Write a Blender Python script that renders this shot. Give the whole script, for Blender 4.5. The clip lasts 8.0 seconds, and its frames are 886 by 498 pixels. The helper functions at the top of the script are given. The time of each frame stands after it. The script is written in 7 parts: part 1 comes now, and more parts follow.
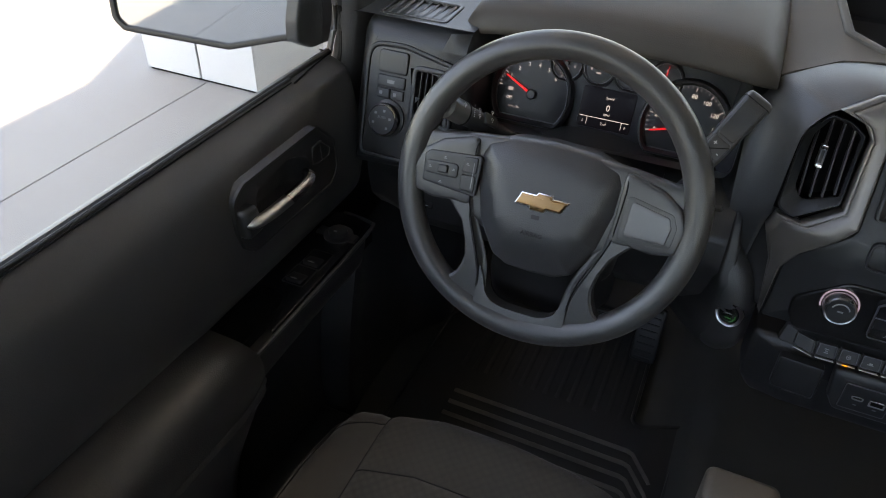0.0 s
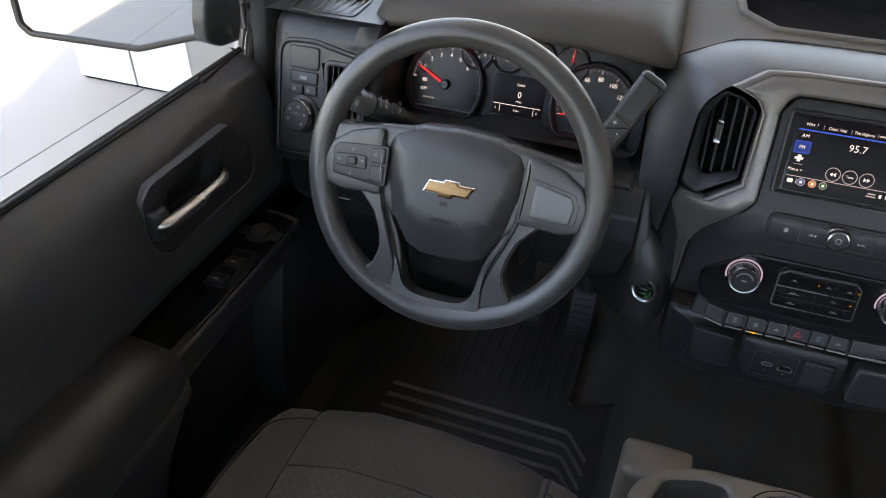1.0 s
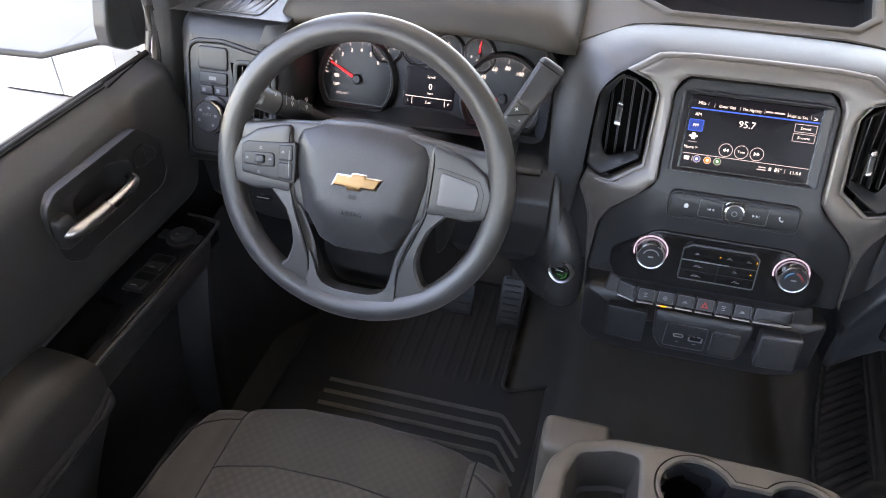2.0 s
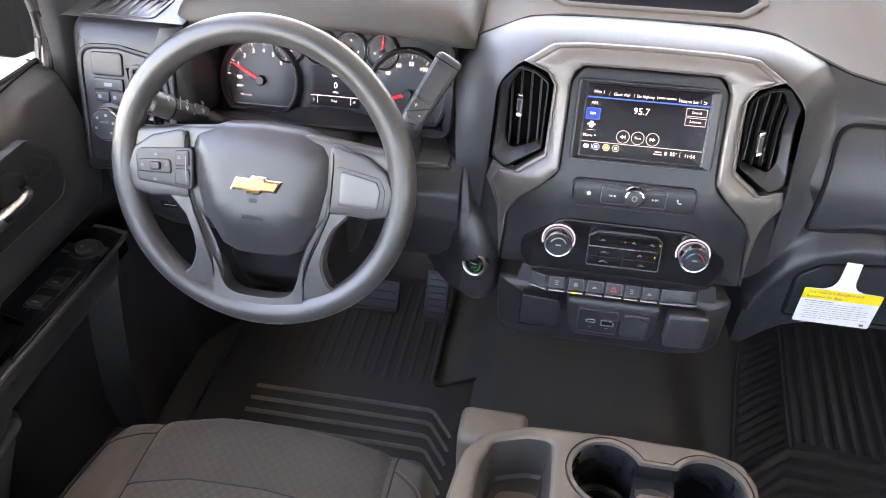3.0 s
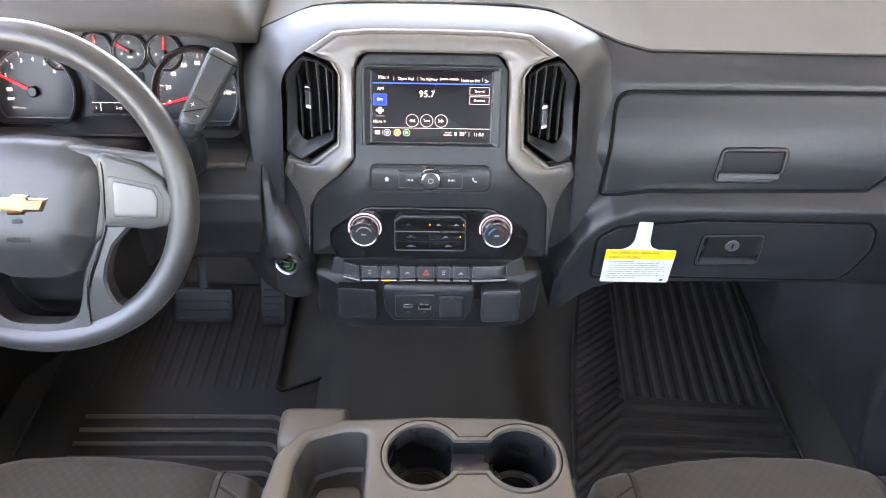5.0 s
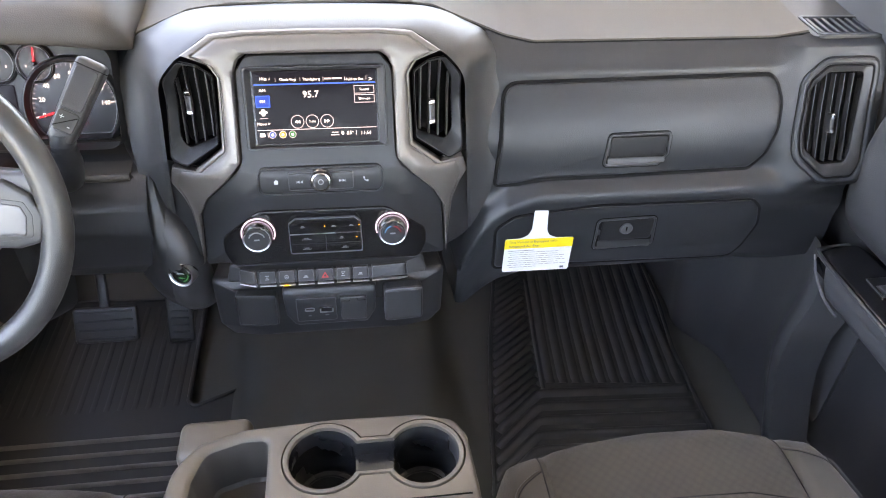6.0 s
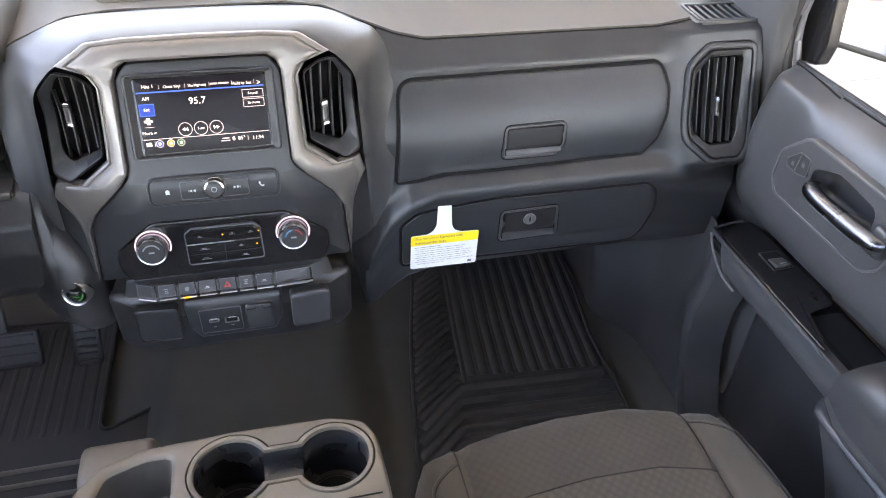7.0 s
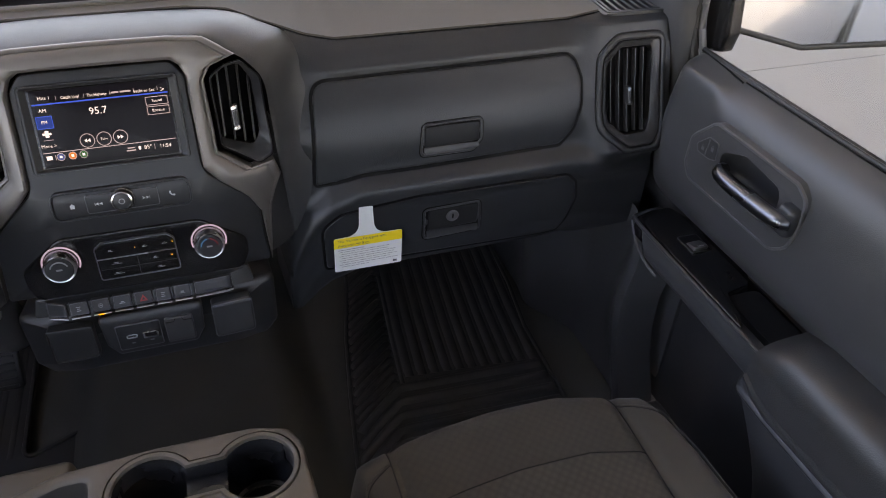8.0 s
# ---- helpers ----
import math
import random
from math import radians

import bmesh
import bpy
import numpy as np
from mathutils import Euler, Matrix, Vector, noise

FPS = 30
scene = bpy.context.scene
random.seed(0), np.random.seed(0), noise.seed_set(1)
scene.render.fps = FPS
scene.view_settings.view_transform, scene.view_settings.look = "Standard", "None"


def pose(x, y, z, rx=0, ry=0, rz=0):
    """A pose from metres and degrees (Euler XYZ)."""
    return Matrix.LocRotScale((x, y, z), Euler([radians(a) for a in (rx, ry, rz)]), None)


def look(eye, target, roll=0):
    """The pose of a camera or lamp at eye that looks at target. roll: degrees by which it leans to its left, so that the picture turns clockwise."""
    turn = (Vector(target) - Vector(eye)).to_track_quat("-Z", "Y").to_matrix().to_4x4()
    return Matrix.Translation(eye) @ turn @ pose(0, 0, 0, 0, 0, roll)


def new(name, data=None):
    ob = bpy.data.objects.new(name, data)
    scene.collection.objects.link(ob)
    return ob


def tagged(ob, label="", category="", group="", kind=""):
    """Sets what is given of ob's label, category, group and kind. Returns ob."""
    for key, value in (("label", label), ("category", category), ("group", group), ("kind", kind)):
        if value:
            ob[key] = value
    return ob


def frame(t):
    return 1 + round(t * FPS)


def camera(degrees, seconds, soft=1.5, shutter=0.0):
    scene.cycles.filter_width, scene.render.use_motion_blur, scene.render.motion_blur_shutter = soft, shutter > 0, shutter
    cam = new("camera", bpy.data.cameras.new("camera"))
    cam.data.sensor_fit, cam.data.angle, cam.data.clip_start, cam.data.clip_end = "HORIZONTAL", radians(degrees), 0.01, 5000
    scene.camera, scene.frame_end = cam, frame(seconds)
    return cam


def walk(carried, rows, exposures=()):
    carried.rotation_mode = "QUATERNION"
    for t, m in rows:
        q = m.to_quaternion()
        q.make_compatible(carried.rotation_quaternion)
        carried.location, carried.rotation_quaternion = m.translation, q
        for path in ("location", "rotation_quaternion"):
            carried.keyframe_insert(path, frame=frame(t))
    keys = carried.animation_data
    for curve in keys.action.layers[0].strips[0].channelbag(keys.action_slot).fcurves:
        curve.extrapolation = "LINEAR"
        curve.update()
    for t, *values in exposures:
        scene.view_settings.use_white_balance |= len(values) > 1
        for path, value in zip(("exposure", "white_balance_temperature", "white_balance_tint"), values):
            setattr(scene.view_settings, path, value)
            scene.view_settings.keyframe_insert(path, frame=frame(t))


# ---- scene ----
cam = camera(62.6, 8.0, soft=1.0)
PATH = [
    (0, (-0.277, 0.492, 1.114), (-0.899, 1.959, -0.095), 2.0),
    (0.5, (-0.249, 0.499, 1.113), (-0.832, 1.981, -0.097), 1.6),
    (1, (-0.217, 0.501, 1.113), (-0.738, 2.004, -0.099), 1.3),
    (1.5, (-0.189, 0.5, 1.116), (-0.653, 2.019, -0.1), 1.0),
    (3, (-0.115, 0.514, 1.117), (-0.371, 2.074, -0.108), 1.1),
    (3.5, (-0.089, 0.52, 1.116), (-0.277, 2.088, -0.112), 1.2),
    (4, (-0.063, 0.523, 1.11), (-0.16, 2.101, -0.114), 1.5),
    (4.5, (-0.038, 0.528, 1.11), (-0.058, 2.104, -0.121), 1.8),
    (6, (0.039, 0.523, 1.105), (0.278, 2.088, -0.117), 2.2),
    (6.5, (0.065, 0.52, 1.104), (0.383, 2.073, -0.115), 2.3),
    (7, (0.082, 0.515, 1.105), (0.494, 2.047, -0.114), 2.5),
    (7.5, (0.102, 0.51, 1.103), (0.585, 2.023, -0.111), 2.5),
    (8, (0.118, 0.504, 1.1), (0.665, 2.001, -0.108), 2.4),
]
walk(cam, [(t, look(eye, target, roll)) for t, eye, target, roll in PATH],
     [(0.0, 3.3, 9100, 19), (1.0, 3.65, 9000, 21), (1.7, 4.3, 8900, 24), (2.8, 5.1, 9100, 27), (4.5, 5.35, 9000, 26), (6.0, 5.3, 9100, 25), (7.0, 5.25, 9200, 25), (7.6, 5.15, 9200, 25), (7.8, 4.5, 9300, 27), (8.0, 3.7, 9500, 28)])

# ---------------------------------------------------------------- world and light
from mathutils.geometry import tessellate_polygon

world = bpy.data.worlds.new("sky")
scene.world = world
world.use_nodes = True
wn = world.node_tree.nodes
sky = wn.new("ShaderNodeTexSky")
sky.sky_type, sky.sun_disc = "NISHITA", False
SUN_UP, SUN_ROUND = radians(78), radians(157)
sky.sun_elevation, sky.sun_rotation = SUN_UP, SUN_ROUND
world.node_tree.links.new(sky.outputs[0], wn["Background"].inputs[0])
wn["Background"].inputs[1].default_value = 0.15
sun = new("sun", bpy.data.lights.new("sun", "SUN"))
sun.data.energy, sun.data.angle, sun.data.color = 2.0, radians(0.5), (1.0, 0.95, 0.87)
sun_dir = Vector((math.sin(SUN_ROUND) * math.cos(SUN_UP), math.cos(SUN_ROUND) * math.cos(SUN_UP), math.sin(SUN_UP)))
sun.matrix_world = look(sun_dir * 20, (0, 0, 0))


# ---------------------------------------------------------------- materials
def shader(name):
    m = bpy.data.materials.new(name)
    m.use_nodes = True
    return m, m.node_tree.nodes, m.node_tree.links, m.node_tree.nodes["Principled BSDF"]


def surface(name, base, rough=0.5, metal=0.0, grain=900.0, bump=0.15, depth=0.0004, mottle=0.12, patch=9.0, rough_var=0.03, kind="leather",
            coat=0.0, sheen=0.0, spec=0.5, vary=0.0):
    """A moulded or woven surface: fine grain as relief, soft patches of tone and gloss at a larger scale."""
    m, n, l, p = shader(name)
    tc = n.new("ShaderNodeTexCoord")
    big = n.new("ShaderNodeTexNoise")
    big.inputs["Scale"].default_value, big.inputs["Detail"].default_value = patch, 5.0
    l.new(tc.outputs["Object"], big.inputs["Vector"])
    if kind == "leather":
        fine = n.new("ShaderNodeTexVoronoi")
        fine.inputs["Scale"].default_value = grain
        height = fine.outputs["Distance"]
    else:
        fine = n.new("ShaderNodeTexNoise")
        fine.inputs["Scale"].default_value, fine.inputs["Detail"].default_value = grain, 3.0
        height = fine.outputs["Fac"]
    l.new(tc.outputs["Object"], fine.inputs["Vector"])
    ramp = n.new("ShaderNodeMapRange")
    ramp.inputs["From Min"].default_value, ramp.inputs["From Max"].default_value = 0.3, 0.7
    ramp.inputs["To Min"].default_value, ramp.inputs["To Max"].default_value = 1 - mottle, 1 + mottle
    l.new(big.outputs["Fac"], ramp.inputs["Value"])
    tint = n.new("ShaderNodeVectorMath")
    tint.operation = "SCALE"
    tint.inputs[0].default_value = base
    l.new(ramp.outputs[0], tint.inputs["Scale"])
    if vary:
        info = n.new("ShaderNodeObjectInfo")
        r2 = n.new("ShaderNodeMapRange")
        r2.inputs["To Min"].default_value, r2.inputs["To Max"].default_value = 1 - vary, 1 + vary
        l.new(info.outputs["Random"], r2.inputs["Value"])
        t2 = n.new("ShaderNodeVectorMath")
        t2.operation = "SCALE"
        l.new(tint.outputs[0], t2.inputs[0])
        l.new(r2.outputs[0], t2.inputs["Scale"])
        tint = t2
    l.new(tint.outputs[0], p.inputs["Base Color"])
    rr = n.new("ShaderNodeMapRange")
    rr.inputs["From Min"].default_value, rr.inputs["From Max"].default_value = 0.3, 0.7
    rr.inputs["To Min"].default_value, rr.inputs["To Max"].default_value = rough - rough_var, min(1, rough + rough_var)
    l.new(big.outputs["Fac"], rr.inputs["Value"])
    l.new(rr.outputs[0], p.inputs["Roughness"])
    p.inputs["Metallic"].default_value = metal
    p.inputs["Specular IOR Level"].default_value = spec
    p.inputs["Coat Weight"].default_value = coat
    p.inputs["Coat Roughness"].default_value = 0.08
    p.inputs["Sheen Weight"].default_value = sheen
    p.inputs["Sheen Roughness"].default_value = 0.5
    if bump:
        b = n.new("ShaderNodeBump")
        b.inputs["Strength"].default_value, b.inputs["Distance"].default_value = bump, depth
        l.new(height, b.inputs["Height"])
        l.new(b.outputs[0], p.inputs["Normal"])
    return m


LAMP = 0.10            # the lamps and screens are dim against daylight


def glowing(name, colour, strength):
    m, n, l, p = shader(name)
    p.inputs["Base Color"].default_value = (*[0.002 + 0.04 * c for c in colour], 1)
    p.inputs["Emission Color"].default_value = (*colour, 1)
    p.inputs["Emission Strength"].default_value = strength * LAMP
    p.inputs["Roughness"].default_value = 0.3
    p.inputs["Specular IOR Level"].default_value = 0.15
    return m


def clear(name, tint=(1, 1, 1), gloss=1.0):
    """Thin window glass: light passes straight, and the surface mirrors by Fresnel."""
    m, n, l, p = shader(name)
    n.remove(p)
    tr, gl, mx = n.new("ShaderNodeBsdfTransparent"), n.new("ShaderNodeBsdfGlossy"), n.new("ShaderNodeMixShader")
    lw, pw, fr = n.new("ShaderNodeLayerWeight"), n.new("ShaderNodeMath"), n.new("ShaderNodeMath")
    lw.inputs["Blend"].default_value = 0.5
    pw.operation, pw.inputs[1].default_value = "POWER", 4.0
    fr.operation, fr.inputs[1].default_value, fr.inputs[2].default_value = "MULTIPLY_ADD", 0.6, 0.02
    l.new(lw.outputs["Facing"], pw.inputs[0])
    l.new(pw.outputs[0], fr.inputs[0])
    tr.inputs["Color"].default_value = (*tint, 1)
    gl.inputs["Roughness"].default_value = 0.0
    l.new(fr.outputs[0], mx.inputs[0])
    l.new(tr.outputs[0], mx.inputs[1])
    l.new(gl.outputs[0], mx.inputs[2])
    l.new(mx.outputs[0], n["Material Output"].inputs["Surface"])
    return m


def woven(name, base, cell, relief):
    """Seat cloth: a quilted lattice of lens-shaped cells over a fine weave."""
    m, n, l, p = shader(name)
    tc = n.new("ShaderNodeTexCoord")
    mp = n.new("ShaderNodeMapping")
    mp.inputs["Rotation"].default_value = (0, 0, radians(45))
    mp.inputs["Scale"].default_value = (1.0, 1.0, 0.15)
    l.new(tc.outputs["Object"], mp.inputs["Vector"])
    vo = n.new("ShaderNodeTexVoronoi")
    vo.inputs["Scale"].default_value, vo.inputs["Randomness"].default_value = 1 / cell, 0.12
    l.new(mp.outputs[0], vo.inputs["Vector"])
    nz = n.new("ShaderNodeTexNoise")
    nz.inputs["Scale"].default_value, nz.inputs["Detail"].default_value = 1400.0, 2.0
    l.new(tc.outputs["Object"], nz.inputs["Vector"])
    big = n.new("ShaderNodeTexNoise")
    big.inputs["Scale"].default_value, big.inputs["Detail"].default_value = 11.0, 4.0
    l.new(tc.outputs["Object"], big.inputs["Vector"])
    mix = n.new("ShaderNodeMath")
    mix.operation = "MULTIPLY_ADD"
    l.new(nz.outputs["Fac"], mix.inputs[0])
    mix.inputs[1].default_value = 0.6
    l.new(vo.outputs["Distance"], mix.inputs[2])
    ramp = n.new("ShaderNodeMapRange")
    ramp.inputs["From Min"].default_value, ramp.inputs["From Max"].default_value = 0.2, 1.2
    ramp.inputs["To Min"].default_value, ramp.inputs["To Max"].default_value = 1.26, 0.74
    l.new(mix.outputs[0], ramp.inputs["Value"])
    r2 = n.new("ShaderNodeMath")
    r2.operation = "MULTIPLY_ADD"
    l.new(big.outputs["Fac"], r2.inputs[0])
    r2.inputs[1].default_value = 0.35
    l.new(ramp.outputs[0], r2.inputs[2])
    tint = n.new("ShaderNodeVectorMath")
    tint.operation = "SCALE"
    tint.inputs[0].default_value = base
    l.new(r2.outputs[0], tint.inputs["Scale"])
    l.new(tint.outputs[0], p.inputs["Base Color"])
    p.inputs["Roughness"].default_value = 0.92
    p.inputs["Specular IOR Level"].default_value = 0.2
    p.inputs["Sheen Weight"].default_value, p.inputs["Sheen Roughness"].default_value = 0.12, 0.5
    b = n.new("ShaderNodeBump")
    b.invert = True
    b.inputs["Strength"].default_value, b.inputs["Distance"].default_value = 0.5, relief
    l.new(mix.outputs[0], b.inputs["Height"])
    l.new(b.outputs[0], p.inputs["Normal"])
    return m


def concrete(name, base):
    m, n, l, p = shader(name)
    tc = n.new("ShaderNodeNewGeometry")
    a = n.new("ShaderNodeTexNoise")
    a.inputs["Scale"].default_value, a.inputs["Detail"].default_value = 0.9, 8.0
    b = n.new("ShaderNodeTexNoise")
    b.inputs["Scale"].default_value, b.inputs["Detail"].default_value = 60.0, 4.0
    for x in (a, b):
        l.new(tc.outputs["Position"], x.inputs["Vector"])
    s = n.new("ShaderNodeMath")
    s.operation = "MULTIPLY_ADD"
    l.new(b.outputs["Fac"], s.inputs[0])
    s.inputs[1].default_value = 0.25
    l.new(a.outputs["Fac"], s.inputs[2])
    ramp = n.new("ShaderNodeMapRange")
    ramp.inputs["From Min"].default_value, ramp.inputs["From Max"].default_value = 0.35, 0.95
    ramp.inputs["To Min"].default_value, ramp.inputs["To Max"].default_value = 0.92, 1.07
    l.new(s.outputs[0], ramp.inputs["Value"])
    tint = n.new("ShaderNodeVectorMath")
    tint.operation = "SCALE"
    tint.inputs[0].default_value = base
    l.new(ramp.outputs[0], tint.inputs["Scale"])
    l.new(tint.outputs[0], p.inputs["Base Color"])
    p.inputs["Roughness"].default_value = 0.85
    bp = n.new("ShaderNodeBump")
    bp.inputs["Strength"].default_value, bp.inputs["Distance"].default_value = 0.3, 0.002
    l.new(b.outputs["Fac"], bp.inputs["Height"])
    l.new(bp.outputs[0], p.inputs["Normal"])
    return m


M_TOP = surface("dash_top_vinyl", (0.067, 0.058, 0.0475), 0.66, grain=700, bump=0.35, mottle=0.06, spec=0.36)
M_DASH = surface("dash_vinyl", (0.0195, 0.0212, 0.0236), 0.40, grain=700, bump=0.3, mottle=0.10, spec=0.42, rough_var=0.05)
M_HOOD = surface("hood_vinyl", (0.042, 0.037, 0.032), 0.55, grain=700, bump=0.35, mottle=0.08, spec=0.4)
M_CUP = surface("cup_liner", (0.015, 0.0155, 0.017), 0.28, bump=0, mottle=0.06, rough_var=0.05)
M_COWL = surface("soft_surround_vinyl", (0.040, 0.0410, 0.0435), 0.44, grain=700, bump=0.35, mottle=0.08, spec=0.5)
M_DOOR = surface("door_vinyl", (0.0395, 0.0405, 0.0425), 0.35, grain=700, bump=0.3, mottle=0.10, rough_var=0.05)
M_SOFT = surface("soft_armrest_vinyl", (0.034, 0.0338, 0.0340), 0.36, grain=500, bump=0.4, mottle=0.06)
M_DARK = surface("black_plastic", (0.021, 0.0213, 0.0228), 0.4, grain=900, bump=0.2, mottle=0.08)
M_LATCH = surface("latch_plastic", (0.016, 0.016, 0.017), 0.5, grain=900, bump=0.2, mottle=0.08, spec=0.2)
# near-black, mostly for gaps and hollows, whose shade it carries in its colour
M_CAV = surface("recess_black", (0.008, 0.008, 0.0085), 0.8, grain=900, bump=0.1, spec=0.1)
M_FACE = surface("instrument_face", (0.010, 0.010, 0.0115), 0.42, bump=0, mottle=0.05)
M_GLOSS = surface("piano_black", (0.008, 0.008, 0.009), 0.24, bump=0, mottle=0.02, rough_var=0.04)
M_PANEL = surface("stack_panel_black", (0.0195, 0.0205, 0.0225), 0.4, grain=1200, bump=0.15, mottle=0.04)
M_SILVER = surface("satin_silver_paint", (0.150, 0.138, 0.130), 0.40, 0.48, grain=2500, bump=0.03, mottle=0.03, rough_var=0.03, kind="noise", coat=0.15)
M_GREY = surface("grey_satin_trim", (0.12, 0.12, 0.125), 0.34, 0.5, grain=2500, bump=0.04, mottle=0.03, kind="noise")
M_CHROME = surface("chrome", (0.66, 0.66, 0.67), 0.16, 1.0, bump=0, mottle=0.03, rough_var=0.04)
M_HANDLE = surface("satin_handle_chrome", (0.15, 0.16, 0.18), 0.27, 1.0, bump=0, mottle=0.04, rough_var=0.05)
M_DIMCHROME = surface("satin_chrome", (0.55, 0.55, 0.56), 0.28, 1.0, bump=0, mottle=0.03, rough_var=0.05)
M_WHEEL = surface("steering_wheel_urethane", (0.043, 0.042, 0.042), 0.31, grain=800, bump=0.3, mottle=0.08, spec=0.62)
M_HUB = surface("airbag_cover_vinyl", (0.034, 0.034, 0.0355), 0.36, grain=800, bump=0.3, mottle=0.06)
M_SPOKE = surface("spoke_trim", (0.046, 0.0455, 0.046), 0.30, 0.0, grain=1800, bump=0.08, mottle=0.04, kind="noise")
M_CLOTH = woven("seat_cloth", (0.050, 0.0435, 0.0345), 0.0105, 0.0013)
M_BOLSTER = surface("seat_bolster_cloth", (0.056, 0.048, 0.038), 0.85, grain=1300, bump=0.5, depth=0.0006, kind="noise", sheen=0.2, mottle=0.14, spec=0.25)
M_THREAD = surface("seam_thread", (0.10, 0.095, 0.085), 0.8, bump=0, kind="noise")
# near-black cord: the shade in the seat creases is put into its colour
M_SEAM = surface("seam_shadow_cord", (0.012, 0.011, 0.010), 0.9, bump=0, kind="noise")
M_CONSOLE = surface("console_plastic", (0.094, 0.078, 0.062), 0.44, grain=1100, bump=0.25, mottle=0.06)
# console plastic darkened: shade on the tray's upright walls is in the colour
M_TRAY_SHADE = surface("tray_lining", (0.040, 0.036, 0.032), 0.5, grain=1100, bump=0.25, mottle=0.06)
M_RUBBER = surface("mat_rubber", (0.0175, 0.0200, 0.0222), 0.52, grain=600, bump=0.3, mottle=0.2, rough_var=0.1, kind="noise")
# pale rubber: the light caught by the driver's mat ribs, put into their colour
M_RIB_GLINT = surface("rib_glint_rubber", (0.125, 0.122, 0.114), 0.42, grain=600, bump=0.3, mottle=0.25, patch=14, rough_var=0.1, kind="noise")
M_FLOOR = surface("floor_vinyl", (0.047, 0.0495, 0.0455), 0.62, grain=420, bump=0.4, mottle=0.18, patch=5, kind="noise")
M_SEAL = surface("window_seal_rubber", (0.012, 0.012, 0.012), 0.5, bump=0.1)
M_ALU = surface("bright_window_trim", (0.22, 0.215, 0.21), 0.4, 0.7, bump=0, rough_var=0.05)
M_BODY = surface("silver_car_paint", (0.42, 0.43, 0.44), 0.30, 0.35, bump=0, mottle=0.006, patch=1.2, rough_var=0.004, coat=0.6)
M_HEAD = surface("headliner_cloth", (0.57, 0.55, 0.52), 0.95, grain=800, bump=0.3, kind="noise")
M_SLAB = concrete("concrete_slab", (0.282, 0.280, 0.268))
M_CLAD = surface("white_cladding", (0.56, 0.575, 0.59), 0.45, bump=0, mottle=0.03, patch=2)
M_RENDER = surface("wall_render", (0.34, 0.335, 0.325), 0.8, grain=300, bump=0.3, depth=0.002, mottle=0.08, patch=1, kind="noise")
M_SOFFIT = surface("canopy_paint", (0.66, 0.61, 0.53), 0.7, bump=0, mottle=0.04, patch=1)
M_PAPER = surface("tag_paper", (0.62, 0.63, 0.62), 0.6, bump=0, mottle=0.02)
M_YELLOW = surface("tag_yellow", (0.80, 0.58, 0.02), 0.55, bump=0, mottle=0.02)
M_INK = surface("tag_print", (0.10, 0.10, 0.11), 0.7, bump=0)
M_MARK = surface("printed_mark", (0.24, 0.24, 0.24), 0.6, bump=0, mottle=0.02)
M_HAZARD = surface("hazard_red_print", (0.42, 0.03, 0.03), 0.5, bump=0, mottle=0.02)
M_STALKMARK = surface("white_symbol_print", (0.55, 0.55, 0.55), 0.6, bump=0, mottle=0.02)
M_DIMMARK = surface("moulded_mark", (0.010, 0.010, 0.010), 0.6, bump=0, mottle=0.02)
M_GOLD = surface("gold_emblem", (0.25, 0.145, 0.068), 0.36, 0.85, grain=900, bump=0.1, mottle=0.1, kind="noise")
M_LCD = glowing("display_dark", (0.010, 0.010, 0.018), 0.35)
M_WHITE = glowing("display_white", (0.95, 0.95, 1.0), 0.9)
M_LINE = glowing("display_dim_white", (0.75, 0.70, 0.78), 0.55)
M_BLUE = glowing("display_blue", (0.03, 0.13, 0.80), 0.7)
M_BLUEKEY = glowing("display_blue_key", (0.015, 0.06, 0.40), 0.6)
M_BLUEDIM = glowing("display_blue_icon", (0.06, 0.12, 0.40), 0.6)
M_ORANGE = glowing("display_orange", (0.8, 0.25, 0.05), 0.7)
M_GREEN = glowing("green_light", (0.04, 0.55, 0.14), 0.14)
M_AMBER = glowing("amber_light", (1.0, 0.45, 0.02), 1.6)
M_RED = glowing("red_light", (0.85, 0.02, 0.03), 1.1)
M_REDDIM = glowing("red_mark", (0.45, 0.03, 0.04), 0.25)
M_COLD = glowing("blue_mark", (0.05, 0.25, 0.6), 0.4)
M_HALO = glowing("white_light_ring", (0.70, 0.64, 0.95), 0.5)
M_GLASS = clear("window_glass", (0.88, 0.90, 0.89))
M_PRIVACY = clear("rear_side_glass", (0.78, 0.82, 0.84))
M_MIRROR = surface("mirror_glass", (0.52, 0.55, 0.57), 0.03, 1.0, bump=0, mottle=0.0, rough_var=0.0)

# ---------------------------------------------------------------- shapes
ORIGIN = {}


def thing(name, at, label, category, group="", kind=""):
    ob = new(name)
    ob.empty_display_size = 0.05
    ob.location = at
    ORIGIN[ob] = Vector(at)
    return tagged(ob, label, category, group, kind)


def part(name, bm, material, parent=None, label="", angle=38, mats=None):
    """Links a bmesh, whose points are in world metres, as one mesh object under a thing or a part."""
    bmesh.ops.recalc_face_normals(bm, faces=bm.faces)
    me = bpy.data.meshes.new(name)
    lo = Vector([min(v.co[i] for v in bm.verts) for i in range(3)])
    hi = Vector([max(v.co[i] for v in bm.verts) for i in range(3)])
    mid = (lo + hi) / 2
    for v in bm.verts:
        v.co -= mid
    bm.to_mesh(me)
    bm.free()
    for m in (mats or [material]):
        me.materials.append(m)
    me.polygons.foreach_set("use_smooth", [True] * len(me.polygons))
    me.set_sharp_from_angle(angle=radians(angle))
    ob = new(name, me)
